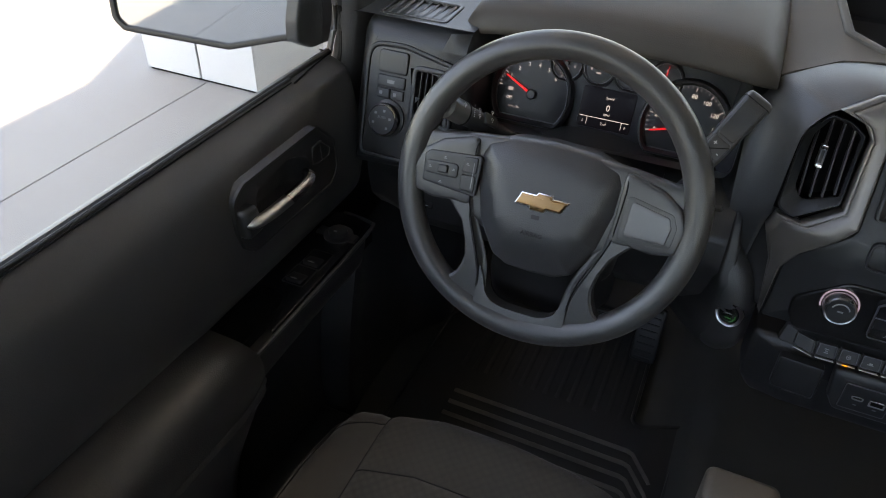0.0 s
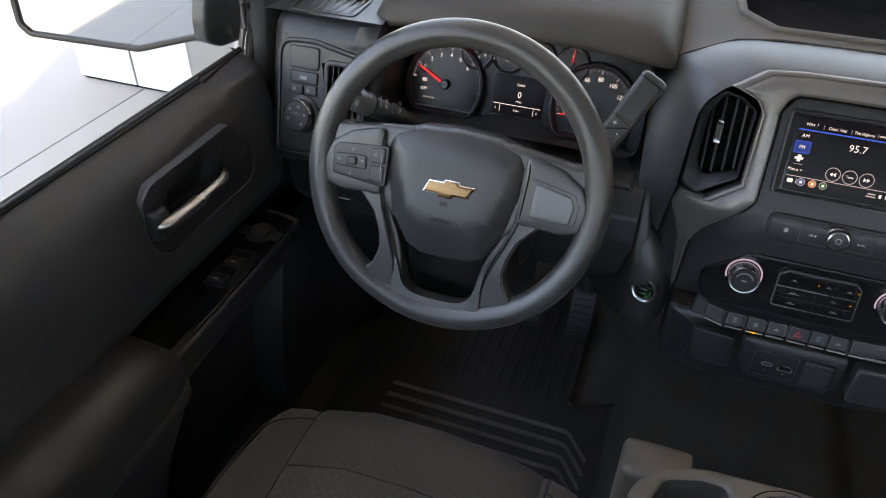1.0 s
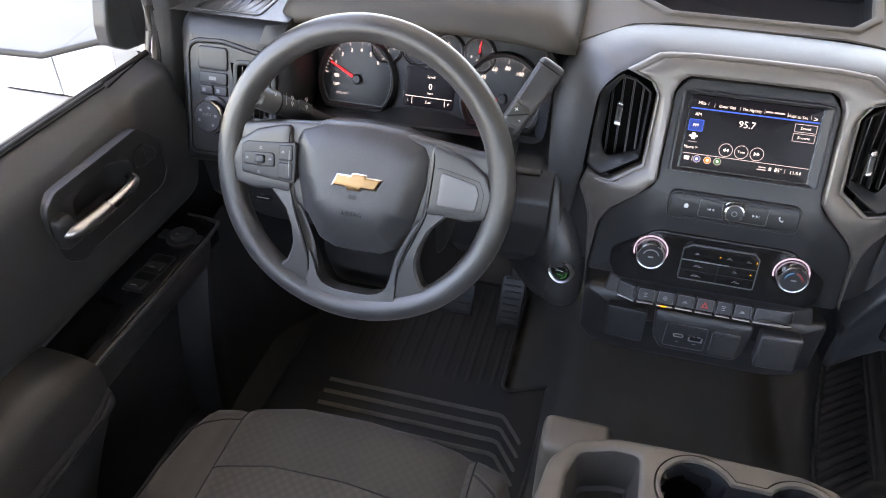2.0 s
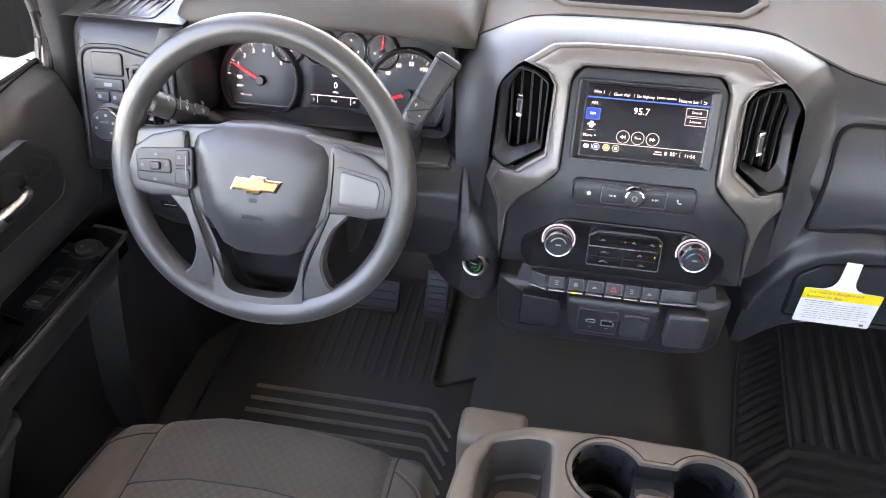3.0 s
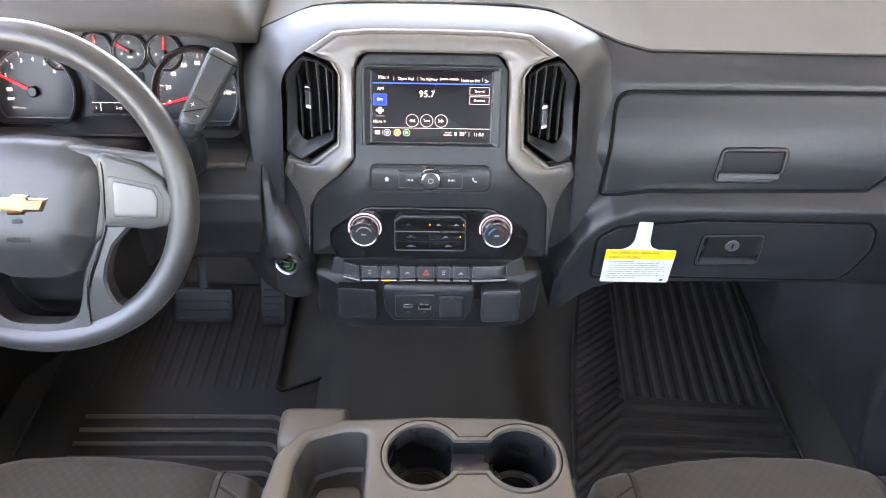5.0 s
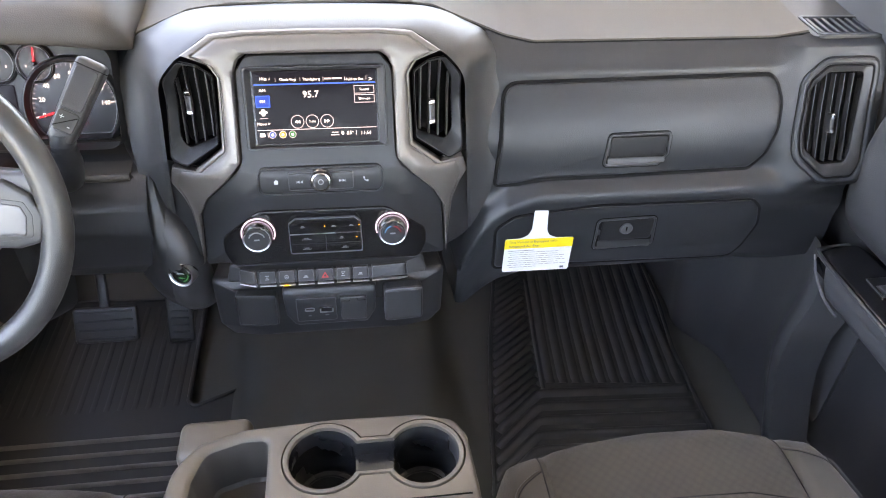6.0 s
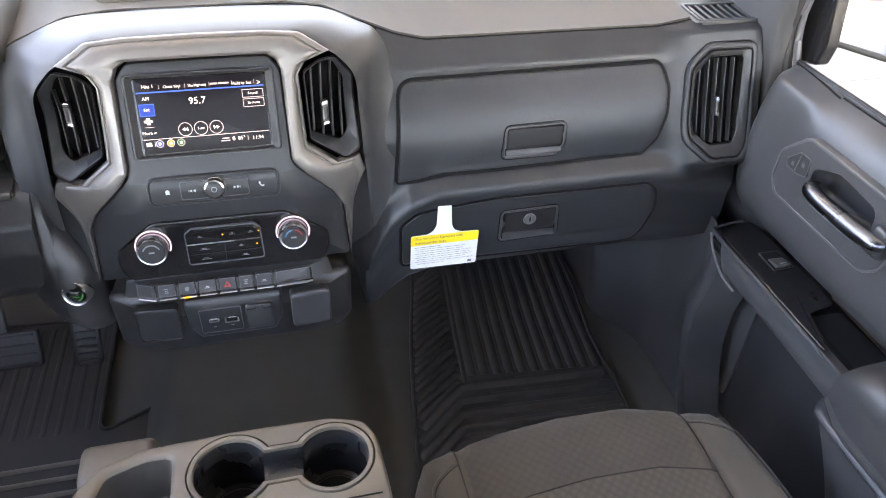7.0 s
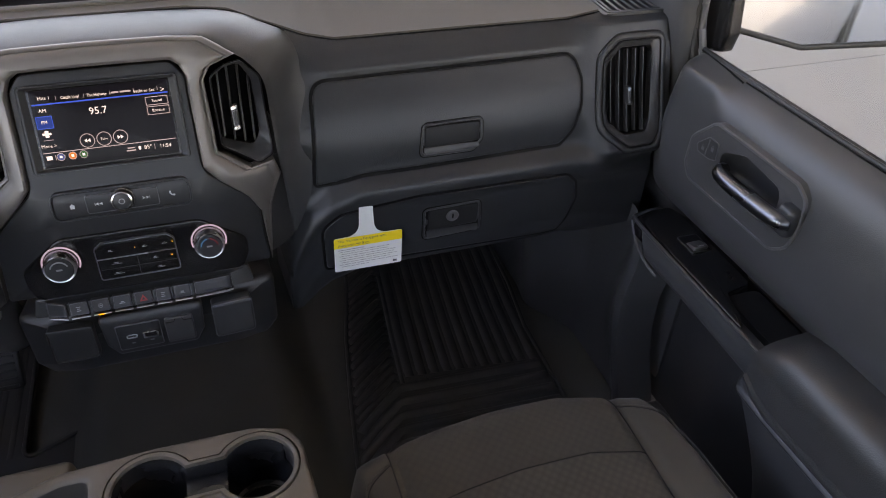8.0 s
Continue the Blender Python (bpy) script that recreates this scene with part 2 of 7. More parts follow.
    ORIGIN[ob] = mid
    if parent:
        ob.parent = parent
        ob.location = mid - ORIGIN[parent]
    else:
        ob.location = mid
    if label:
        ob["label"] = label
    return ob


def rpoly(pts, r, seg=5):
    """A polygon with rounded corners; r one radius, or one a corner."""
    pts = [Vector(p).to_2d() for p in pts]
    n = len(pts)
    rs = [r] * n if not isinstance(r, (list, tuple)) else r
    out = []
    for i, p in enumerate(pts):
        a, b = pts[i - 1] - p, pts[(i + 1) % n] - p
        la, lb = a.length, b.length
        a, b = a / la, b / lb
        ang = a.angle(b)
        cut = min(rs[i] / math.tan(ang / 2), la * 0.49, lb * 0.49) if ang < 3.13 else 0
        if cut < 1e-5:
            out += [p.copy() for _ in range(seg + 1)] if 0 else [p.copy()]
            continue
        for k in range(seg + 1):
            t = k / seg
            out.append((p + a * cut) * (1 - t) ** 2 + p * 2 * t * (1 - t) + (p + b * cut) * t ** 2)
    return out


def area(poly):
    return sum(poly[i - 1].x * p.y - p.x * poly[i - 1].y for i, p in enumerate(poly)) / 2


def inset(poly, d):
    """The polygon drawn in by d on all sides."""
    s = 1 if area(poly) > 0 else -1
    n, out = len(poly), []
    for i, p in enumerate(poly):
        a, b = p - poly[i - 1], poly[(i + 1) % n] - p
        a = a.normalized() if a.length > 1e-7 else b.normalized()
        b = b.normalized() if b.length > 1e-7 else a
        na, nb = Vector((-a.y, a.x)) * s, Vector((-b.y, b.x)) * s
        m = na + nb
        m = m / max(m.length_squared / 2, 0.4) if m.length > 1e-6 else na
        out.append(p + m * d)
    return out


def circle(r, n=32, cx=0.0, cy=0.0, start=0.0):
    return [Vector((cx + r * math.cos(start + 2 * math.pi * i / n), cy + r * math.sin(start + 2 * math.pi * i / n))) for i in range(n)]


def rect(x0, y0, x1, y1, r=0.003, seg=4):
    return rpoly([(x0, y0), (x1, y0), (x1, y1), (x0, y1)], r, seg)


def skin(bm, rings, closed=True, cap_first=False, cap_last=False):
    """Faces between rows of points."""
    rows = [[bm.verts.new(p) for p in ring] for ring in rings]
    for a, b in zip(rows, rows[1:]):
        n = len(a)
        for i in range(n if closed else n - 1):
            j = (i + 1) % n
            q = [a[i], a[j], b[j], b[i]]
            if len(set(q)) == 4:
                bm.faces.new(q)
    for want, row, pts in ((cap_first, rows[0], rings[0]), (cap_last, rows[-1], rings[-1])):
        if want and len(row) <= 4:
            bm.faces.new(row)
        elif want:
            for tri in tessellate_polygon([[Vector(p) for p in pts]]):
                if len(set(tri)) == 3:
                    bm.faces.new([row[i] for i in tri])
    return rows


def pad(poly, surf, h0, h1, edge=0.002, crown=0.0, rings=3, seg=3, bm=None, hollow=False):
    """A plate over a surface: its rim stands from h0 to h1 with a rounded edge, its face swells by crown."""
    bm = bm or bmesh.new()
    rows = [[surf(p.x, p.y, h0) for p in poly]]
    for k in range(seg + 1):
        a = math.pi / 2 * k / seg
        q = inset(poly, edge * (1 - math.cos(a)))
        rows.append([surf(p.x, p.y, h1 - edge + edge * math.sin(a)) for p in q])
    inner = inset(poly, edge)
    c = sum(inner, Vector((0, 0))) / len(inner)
    if not hollow:
        for k in range(1, rings + 1):
            f = 1 - k / (rings + 0.35)
            rows.append([surf(c.x + (p.x - c.x) * f, c.y + (p.y - c.y) * f, h1 + crown * (1 - f * f)) for p in inner])
    skin(bm, rows, cap_last=True, cap_first=False)
    return bm


def hoop(outer, inner, surf, profile, bm=None):
    """A frame between two outlines of equal count; profile: rows of (share of the way in, height)."""
    bm = bm or bmesh.new()
    rows = [[surf(a.x + (b.x - a.x) * s, a.y + (b.y - a.y) * s, h) for a, b in zip(outer, inner)] for s, h in profile]
    skin(bm, rows)
    return bm


def radial(poly, cx, cy, n=72):
    """The outline met by n rays from a centre, so that two outlines can be skinned to each other."""
    out = []
    for k in range(n):
        a = 2 * math.pi * k / n
        dx, dy = math.cos(a), math.sin(a)
        best = 0.0
        for i, p in enumerate(poly):
            q = poly[i - 1]
            ex, ey = q.x - p.x, q.y - p.y
            det = ex * dy - ey * dx
            if abs(det) < 1e-12:
                continue
            s = ((cx - p.x) * dy - (cy - p.y) * dx) / det
            r = ((p.x + ex * s) - cx) * dx + ((p.y + ey * s) - cy) * dy
            if -1e-9 <= s <= 1 + 1e-9 and r > best:
                best = r
        out.append(Vector((cx + dx * best, cy + dy * best)))
    return out


def frame_of(poly, width, surf, h0, h1, edge=0.0015, bm=None):
    e = min(0.45, edge / width)
    return hoop(poly, inset(poly, width), surf, [(0, h0), (0, h1 - edge), (e * 0.3, h1 - edge * 0.3), (e, h1), (1 - e, h1), (1 - e * 0.3, h1 - edge * 0.3),
                                                 (1, h1 - edge), (1, h0)], bm)


def plane(o, u, v):
    o, u, v = Vector(o), Vector(u).normalized(), Vector(v).normalized()
    w = u.cross(v)
    return lambda a, b, h=0.0: o + u * a + v * b + w * h


def spline(pts, n):
    """A smooth line of n + 1 points through the given ones."""
    pts = [Vector(p) for p in pts]
    out = []
    k = len(pts) - 1
    for i in range(n + 1):
        t = i / n * k
        j = min(int(t), k - 1)
        t -= j
        p0, p1, p2, p3 = pts[max(j - 1, 0)], pts[j], pts[j + 1], pts[min(j + 2, k)]
        out.append(0.5 * (2 * p1 + (p2 - p0) * t + (2 * p0 - 5 * p1 + 4 * p2 - p3) * t * t + (3 * p1 - p0 - 3 * p2 + p3) * t ** 3))
    return out


def tube(path, r, seg=10, closed=False, bm=None, flat=1.0, up=(0, 0, 1)):
    """A rod along a path; r one radius or a function of the share of the way; flat: height against width."""
    bm = bm or bmesh.new()
    path = [Vector(p) for p in path]
    n = len(path)
    rings = []
    for i, p in enumerate(path):
        a = path[(i - 1) % n] if closed or i else p
        b = path[(i + 1) % n] if closed or i < n - 1 else p
        d = (b - a).normalized()
        s = d.cross(Vector(up))
        s = s.normalized() if s.length > 1e-4 else d.orthogonal().normalized()
        w = s.cross(d).normalized()
        rad = r(i / max(n - 1, 1)) if callable(r) else r
        rings.append([p + s * rad * math.cos(2 * math.pi * k / seg) + w * rad * flat * math.sin(2 * math.pi * k / seg) for k in range(seg)])
    if closed:
        rings.append(rings[0])
        skin(bm, rings)
        bmesh.ops.remove_doubles(bm, verts=bm.verts, dist=1e-6)
    else:
        skin(bm, rings, cap_first=True, cap_last=True)
    return bm


def lathe(profile, surf, n=32, cx=0.0, cy=0.0, bm=None, cap=True):
    """A turned body on a surface; profile: rows of (radius, height)."""
    bm = bm or bmesh.new()
    skin(bm, [[surf(p.x, p.y, h) for p in circle(r, n, cx, cy)] for r, h in profile], cap_last=cap)
    return bm


def block(lo, hi, bevel=0.004, seg=2, bm=None):
    b = bmesh.new()
    bmesh.ops.create_cube(b, size=1)
    for v in b.verts:
        v.co = Vector([lo[i] + (hi[i] - lo[i]) * (v.co[i] + 0.5) for i in range(3)])
    if bevel:
        bmesh.ops.bevel(b, geom=b.edges[:], offset=bevel, segments=seg, profile=0.5, affect="EDGES")
    return b


def sheet(nu, nv, fn, thick=None):
    """A surface over a unit square; thick: a vector that gives it a back."""
    bm = bmesh.new()
    rows = [[fn(i / nu, j / nv) for i in range(nu + 1)] for j in range(nv + 1)]
    skin(bm, rows, closed=False)
    if thick is not None:
        back = [[p + Vector(thick) for p in row] for row in rows]
        skin(bm, back, closed=False)
        edge = rows[0] + [r[-1] for r in rows[1:]] + rows[-1][-2::-1] + [r[0] for r in rows[-2:0:-1]]
        skin(bm, [edge, [p + Vector(thick) for p in edge]])
        bmesh.ops.remove_doubles(bm, verts=bm.verts, dist=1e-6)
    return bm


def inside(poly, x, y):
    hit = False
    for i, p in enumerate(poly):
        q = poly[i - 1]
        if (p.y > y) != (q.y > y) and x < (q.x - p.x) * (y - p.y) / (q.y - p.y) + p.x:
            hit = not hit
    return hit


def cut(bm, test):
    """Opens a hole: faces whose middle passes the test are taken out."""
    gone = [f for f in bm.faces if test(f.calc_center_median())]
    bmesh.ops.delete(bm, geom=gone, context="FACES")
    return bm


def lerp_table(x, table):
    return float(np.interp(x, [a for a, _ in table], [b for _, b in table]))


def smooth01(t):
    t = min(1.0, max(0.0, t))
    return t * t * (3 - 2 * t)


def words(text, size, surf, u, v, h, material, parent, name="lettering", centre=True, squash=1.0):
    """Lettering with the built-in font, laid on a surface at (u, v)."""
    cu = bpy.data.curves.new(name, "FONT")
    cu.body, cu.size = text, size
    cu.align_x = "CENTER" if centre else "LEFT"
    cu.align_y = "CENTER"
    cu.resolution_u = 2
    tmp = bpy.data.objects.new(name, cu)
    scene.collection.objects.link(tmp)
    bpy.context.view_layer.update()
    me = bpy.data.meshes.new_from_object(tmp.evaluated_get(bpy.context.evaluated_depsgraph_get()))
    bpy.data.objects.remove(tmp)
    bm = bmesh.new()
    bm.from_mesh(me)
    bpy.data.meshes.remove(me)
    for q in bm.verts:
        q.co = surf(u + q.co.x * squash, v + q.co.y, h)
    return part(name, bm, material, parent)


def bar(u0, v0, u1, v1, surf, h, material, parent, name="mark", r=0.0):
    bm = bmesh.new()
    poly = rect(u0, v0, u1, v1, r, 3) if r else [Vector(p) for p in ((u0, v0), (u1, v0), (u1, v1), (u0, v1))]
    bm.faces.new([bm.verts.new(surf(p.x, p.y, h)) for p in poly])
    return part(name, bm, material, parent)

# ---------------------------------------------------------------- outdoors
GROUND = -0.60
g = bmesh.new()
g.faces.new([g.verts.new(p) for p in ((-600, -600, GROUND - 0.02), (600, -600, GROUND - 0.02), (600, 600, GROUND - 0.02), (-600, 600, GROUND - 0.02))])
ground = tagged(part("ground", g, M_SLAB), "pale concrete yard reaching to the horizon", "ground", kind="structure")

slab_mesh = None
for i in range(-4, 4):
    for j in range(-3, 4):
        x0, y0 = -2.93 + i * 4.2, 3.755 + j * 4.2
        if slab_mesh is None:
            s = part("slab", block((x0 + 0.003, y0 + 0.003, GROUND - 0.03), (x0 + 4.197, y0 + 4.197, GROUND), 0.003), M_SLAB, ground, angle=15)
            slab_mesh = s.data
        else:
            s = new("slab", slab_mesh)
            s.parent = ground
            s.location = Vector((x0 + 2.1, y0 + 2.1, GROUND - 0.015)) - ORIGIN[ground]


def clad_pillar(x0, x1, y0, y1, z1):
    p = thing("clad_pylon", ((x0 + x1) / 2, (y0 + y1) / 2, GROUND), "square pylon clad in smooth white metal panels with dark joints", "pylon")
    part("core", block((x0 + 0.012, y0 + 0.012, GROUND), (x1 - 0.012, y1 - 0.012, z1), 0), M_CAV, p, "dark core showing in the joints")
    mx = (x0 + x1) / 2
    z = GROUND + 0.015
    while z < z1:
        top = min(z + 1.2, z1)
        for a, b in ((x0, mx - 0.006), (mx + 0.006, x1)):
            part("panel", block((a, y0, z), (b, y0 + 0.012, top - 0.012), 0.003), M_CLAD, p, angle=15)
            part("panel", block((a, y1 - 0.012, z), (b, y1, top - 0.012), 0.003), M_CLAD, p, angle=15)
        for a in (x0, x1 - 0.012):
            part("panel", block((a, y0 + 0.014, z), (a + 0.012, y1 - 0.014, top - 0.012), 0.003), M_CLAD, p, angle=15)
        z = top
    return p


clad_pillar(-3.33, -2.595, 3.37, 4.1, 2.4)
# unseen roof, added to block the sky; its outline shapes the ground shadow
EAVES = [(-2.86, -9.0), (9.4, -9.0), (9.4, 13.0), (-3.60, 13.0), (-3.60, 3.30), (-2.86, 1.59)]
rb = bmesh.new()
skin(rb, [[Vector((x, y, z)) for x, y in EAVES] for z in (6.5, 6.9)], cap_first=True, cap_last=True)
roof = part("canopy_roof", rb, M_SOFFIT)
tagged(roof, "unseen flat pale canopy added to shade the parked truck", "canopy", kind="structure")

# out-of-view wall, added to limit the light from the passenger side
tagged(part("wall_building", block((9.0, -9.0, GROUND), (9.4, 13.0, 6.498), 0.02), M_RENDER, angle=15), "plain pale rendered wall added to hold back light from the right", "wall", kind="structure")

# ---------------------------------------------------------------- cab shell


def floor_z(x, y):
    """Cabin floor: flat, a low hump along the middle, and a toe board rising to the front."""
    z = 0.055 * smooth01((0.235 - abs(x)) / 0.07) * smooth01((y - 0.9) / 0.3) - 0.012
    z += 0.42 * max(0.0, y - 1.93) ** 1.2 * 1.6
    return z


fl = sheet(60, 80, lambda u, v: Vector((-0.83 + 1.66 * u, -1.02 + 3.12 * v, floor_z(-0.83 + 1.66 * u, -1.02 + 3.12 * v))), (0, 0, -0.03))
tagged(part("floor", fl, M_FLOOR), "dark vinyl cab floor with a low middle hump", "floor", kind="structure")
tagged(part("ceiling", block((-0.74, -1.02, 1.30), (0.74, 1.12, 1.33), 0.01), M_HEAD, angle=15), "pale cloth headliner of the cab", "ceiling", kind="structure")
# the cab runs back past the front seats, with a window beside the rear bench and one behind it
REAR = -1.02
tagged(part("wall_rear", block((-0.86, REAR - 0.05, -0.05), (0.86, REAR, 0.84), 0.0), M_DOOR), "dark lower rear wall of the cab", "wall", kind="structure")
for sx in (-1, 1):
    tagged(part("wall_rear", block((min(sx * 0.62, sx * 0.86), REAR - 0.05, 0.84), (max(sx * 0.62, sx * 0.86), REAR, 1.32), 0.0), M_DOOR), "dark rear wall of the cab", "wall", kind="structure")
    tagged(part("wall_side", block((sx * 0.87 - 0.02, REAR, -0.05), (sx * 0.87 + 0.02, 0.20, 0.665), 0.01), M_DOOR), "dark lower side wall behind the front door", "wall", kind="structure")
    tagged(part("door_pillar", block((sx * 0.84 - 0.03, 0.08, 0.66), (sx * 0.84 + 0.03, 0.21, 1.31), 0.01), M_DOOR), "dark pillar behind the front door", "pillar", kind="structure")
    tagged(part("wall_corner", block((sx * 0.84 - 0.03, REAR, 0.66), (sx * 0.84 + 0.03, -0.86, 1.31), 0.01), M_DOOR), "dark rear corner of the cab", "pillar", kind="structure")
rg = sheet(1, 1, lambda u, v: Vector((-0.62 + 1.24 * u, REAR - 0.03 + 0.01 * v, 0.84 + 0.47 * v)), (0, -0.004, 0))
rear_glass = tagged(part("window_rear", rg, M_PRIVACY), "tinted rear window of the cab", "window", kind="structure")
rear_glass.visible_shadow = False
ws = sheet(12, 8, lambda u, v: Vector(((-0.86 + 0.10 * v) * (1 - 2 * u), 2.02 - 0.12 * (2 * u - 1) ** 2 - 0.86 * v, 0.80 + 0.50 * v)), (0, -0.003, 0.004))
windshield = tagged(part("windshield", ws, M_GLASS), "clear raked windshield above the dashboard", "windshield", kind="structure")
windshield.visible_shadow = False
# bulkhead and cowl close the cab in front
tagged(part("bulkhead", block((-0.88, 2.04, -0.1), (0.88, 2.08, 0.80), 0.01), M_CAV), "dark bulkhead behind the dashboard", "bulkhead", kind="structure")
hood_sheet = sheet(10, 6, lambda u, v: Vector((-0.92 + 1.84 * u, 2.06 + 1.25 * v, 0.80 - 0.10 * v * v - 0.03 * (2 * u - 1) ** 4)), (0, 0, -0.02))
tagged(part("engine_hood", hood_sheet, M_BODY), "silver painted engine hood ahead of the windshield", "hood", kind="structure")


for sx in (-1, 1):
    hp = block((min(sx * 0.868, sx * 0.90), 1.30, -0.05), (max(sx * 0.868, sx * 0.90), 2.06, 0.636), 0.004)
    tagged(part("hinge_pillar", hp, M_DOOR), "dark body side ahead of the door", "body side", kind="structure")


def a_pillar(sx):
    p = thing("a_pillar_trim", (sx * 0.85, 1.46, 0.66), "dark moulded trim over the windshield pillar", "pillar trim", "pillar trims")
    base = [(0.874, 1.412), (0.852, 1.414), (0.844, 1.430), (0.840, 1.50), (0.842, 1.60), (0.874, 1.62)]
    top = [(0.80, 1.06), (0.775, 1.066), (0.758, 1.085), (0.752, 1.12), (0.76, 1.15), (0.80, 1.16)]
    rows = []
    for k in range(13):
        t = k / 12
        rows.append([Vector((sx * (a[0] + (b[0] - a[0]) * t), a[1] + (b[1] - a[1]) * max(0.0, (t - 0.3) / 0.7) ** 1.1 + (0.012 * min(t, 0.3) / 0.3 if a[1] < 1.45 else 0.15 * min(t, 0.3)), 0.55 + 0.74 * t)) for a, b in zip(spline([(*q, 0) for q in base], 18), spline([(*q, 0) for q in top], 18))])
    bm = bmesh.new()
    skin(bm, rows, closed=True, cap_first=True, cap_last=True)
    part("cover", bm, M_DOOR, p)
    return p


a_pillar(-1)
a_pillar(1)


def kick_panel(sx):
    """Moulded trim beside the footwell, with the rounded door-opening flange at its rear."""
    p = thing("kick_panel", (sx * 0.78, 1.5, 0.0), "dark moulded kick panel beside the footwell", "kick panel", "kick panels")
    def fn(u, v):
        z = -0.01 + 0.41 * v
        y = 0.62 * u + (1.262 + 0.075 * v * v if sx < 0 else 0.0) + (sx > 0) * lerp_table(z, [(-0.01, 1.260), (0.043, 1.282), (0.10, 1.308), (0.163, 1.325), (0.236, 1.327), (0.318, 1.310), (0.40, 1.312)])
        x = 0.800 + 0.05 * max(0.0, 1 - u / 0.035) ** 2 - (0.022 if sx > 0 else 0.006) * math.exp(-((u - 0.055) / 0.045) ** 2) - 0.055 * smooth01((y - 1.50) / 0.16) - 0.012 * math.exp(-((y - 1.62 - 0.1 * v) / 0.05) ** 2)
        return Vector((sx * x, y, z))
    # same trim both sides; the driver's shade is put into a darker colour
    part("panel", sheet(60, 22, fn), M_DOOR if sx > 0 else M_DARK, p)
    sill = block((sx * 0.80 - 0.05, 0.10, -0.03), (sx * 0.80 + 0.05, 1.26, 0.035), 0.012, 3)
    part("sill_plate", sill, M_DARK, p)
    return p


kick_panel(-1)
kick_panel(1)

# ---------------------------------------------------------------- doors
DOOR_SEC = [(0.862, 0.676), (0.854, 0.677), (0.842, 0.670), (0.829, 0.659), (0.817, 0.643), (0.808, 0.620), (0.802, 0.585), (0.801, 0.545), (0.803, 0.50), (0.812, 0.465), (0.830, 0.438),
            (0.850, 0.418)]
DOOR_FRONT = [(0.862, 0.676), (0.855, 0.677), (0.844, 0.672), (0.831, 0.6665), (0.8205, 0.660), (0.8135, 0.638), (0.805, 0.590), (0.802, 0.545), (0.803, 0.50), (0.812, 0.465), (0.830, 0.438),
              (0.850, 0.418)]


def door(sx):
    side = "driver" if sx < 0 else "passenger"
    d = thing(side + "_door", (sx * 0.86, 0.8, 0.0), "dark grey moulded door panel with chrome handle and padded armrest, closed", "car door", "cab doors")
    sec = spline([(a, b, 0) for a, b in DOOR_SEC], 44)
    sec_f = spline([(a, b, 0) for a, b in DOOR_FRONT], 44)
    y0, y1 = 0.22, 1.402

    def panel(u, v):
        y = y0 + (y1 - y0) * u
        s = sec[round(v * 44)].lerp(sec_f[round(v * 44)], smooth01((y - 1.262) / 0.045))
        y += 0.020 * smooth01((0.57 - s.y) / 0.1) * smooth01((y - 1.3) / 0.1)
        out = 0.020 * max(0.0, (y - 1.375) / 0.027) ** 2.5
        wave = 0.008 * math.sin(math.pi * v) * smooth01((1.0 - y) / 0.3)
        return Vector((sx * (s.x + min(out, 0.03) + wave), y, s.y))
    HOLE = [Vector(p) for p in ((1.090, 0.540), (1.090, 0.618), (1.200, 0.624), (1.250, 0.604), (1.240, 0.540))]
    part("upper_trim", cut(sheet(140, 44, panel), lambda c: inside(HOLE, c.y, c.z)), M_DOOR, d)
    # window ledge: seal, bright strip and glass
    part("window_seal", tube([(sx * 0.8615, 0.22, 0.677), (sx * 0.8615, 0.9, 0.677), (sx * 0.863, 1.40, 0.677)], 0.0048, 8), M_SEAL, d, "black rubber window seal")
    part("seal_lip", tube([(sx * 0.8555, 0.22, 0.6785), (sx * 0.8555, 0.9, 0.6785), (sx * 0.857, 1.285, 0.678)], 0.0030, 8), M_DASH, d)
    part("seal_groove", tube([(sx * 0.8500, 0.22, 0.6768), (sx * 0.8500, 0.9, 0.6768), (sx * 0.8505, 1.280, 0.6765)], 0.0011, 6), M_CAV, d)
    part("trim_seam", tube([(sx * 0.8475, 1.283, 0.6752), (sx * 0.853, 1.33, 0.6768), (sx * 0.8585, 1.398, 0.6775)], 0.0014, 6), M_CAV, d)
    part("outer_seal", tube([(sx * 0.879, 0.22, 0.662), (sx * 0.880, 1.40, 0.662)], 0.004, 8), M_SEAL, d)
    part("belt_strip", block((min(sx * 0.889, sx * 0.905), 0.22, 0.62), (max(sx * 0.889, sx * 0.905), 1.40, 0.6565), 0.004), M_ALU, d, "bright belt strip below the glass")
    part("ledge_filler", block((min(sx * 0.845, sx * 0.90), 0.22, 0.60), (max(sx * 0.845, sx * 0.90), 1.40, 0.648), 0.003), M_SEAL, d)
    gl = sheet(1, 6, lambda u, v: Vector((sx * (0.871 - 0.072 * v), 0.22 + u * (1.395 - 0.22 - 0.30 * v * v), 0.65 + 0.62 * v)), (sx * 0.004, 0, 0))
    pane = part("window_pane", gl, M_GLASS, d, "clear side window glass")
    pane.visible_shadow = False
    # front leg of the window frame
    leg = [(sx * 0.862, 1.418, 0.655), (sx * 0.848, 1.424, 0.76), (sx * 0.822, 1.33, 0.98), (sx * 0.80, 1.10, 1.27)]
    part("window_frame", tube(spline(leg, 10), 0.010, 10, flat=0.7), M_SEAL, d)
    leg2 = [(sx * 0.873, 1.408, 0.655), (sx * 0.857, 1.416, 0.76), (sx * 0.838, 1.323, 0.98), (sx * 0.815, 1.09, 1.27)]
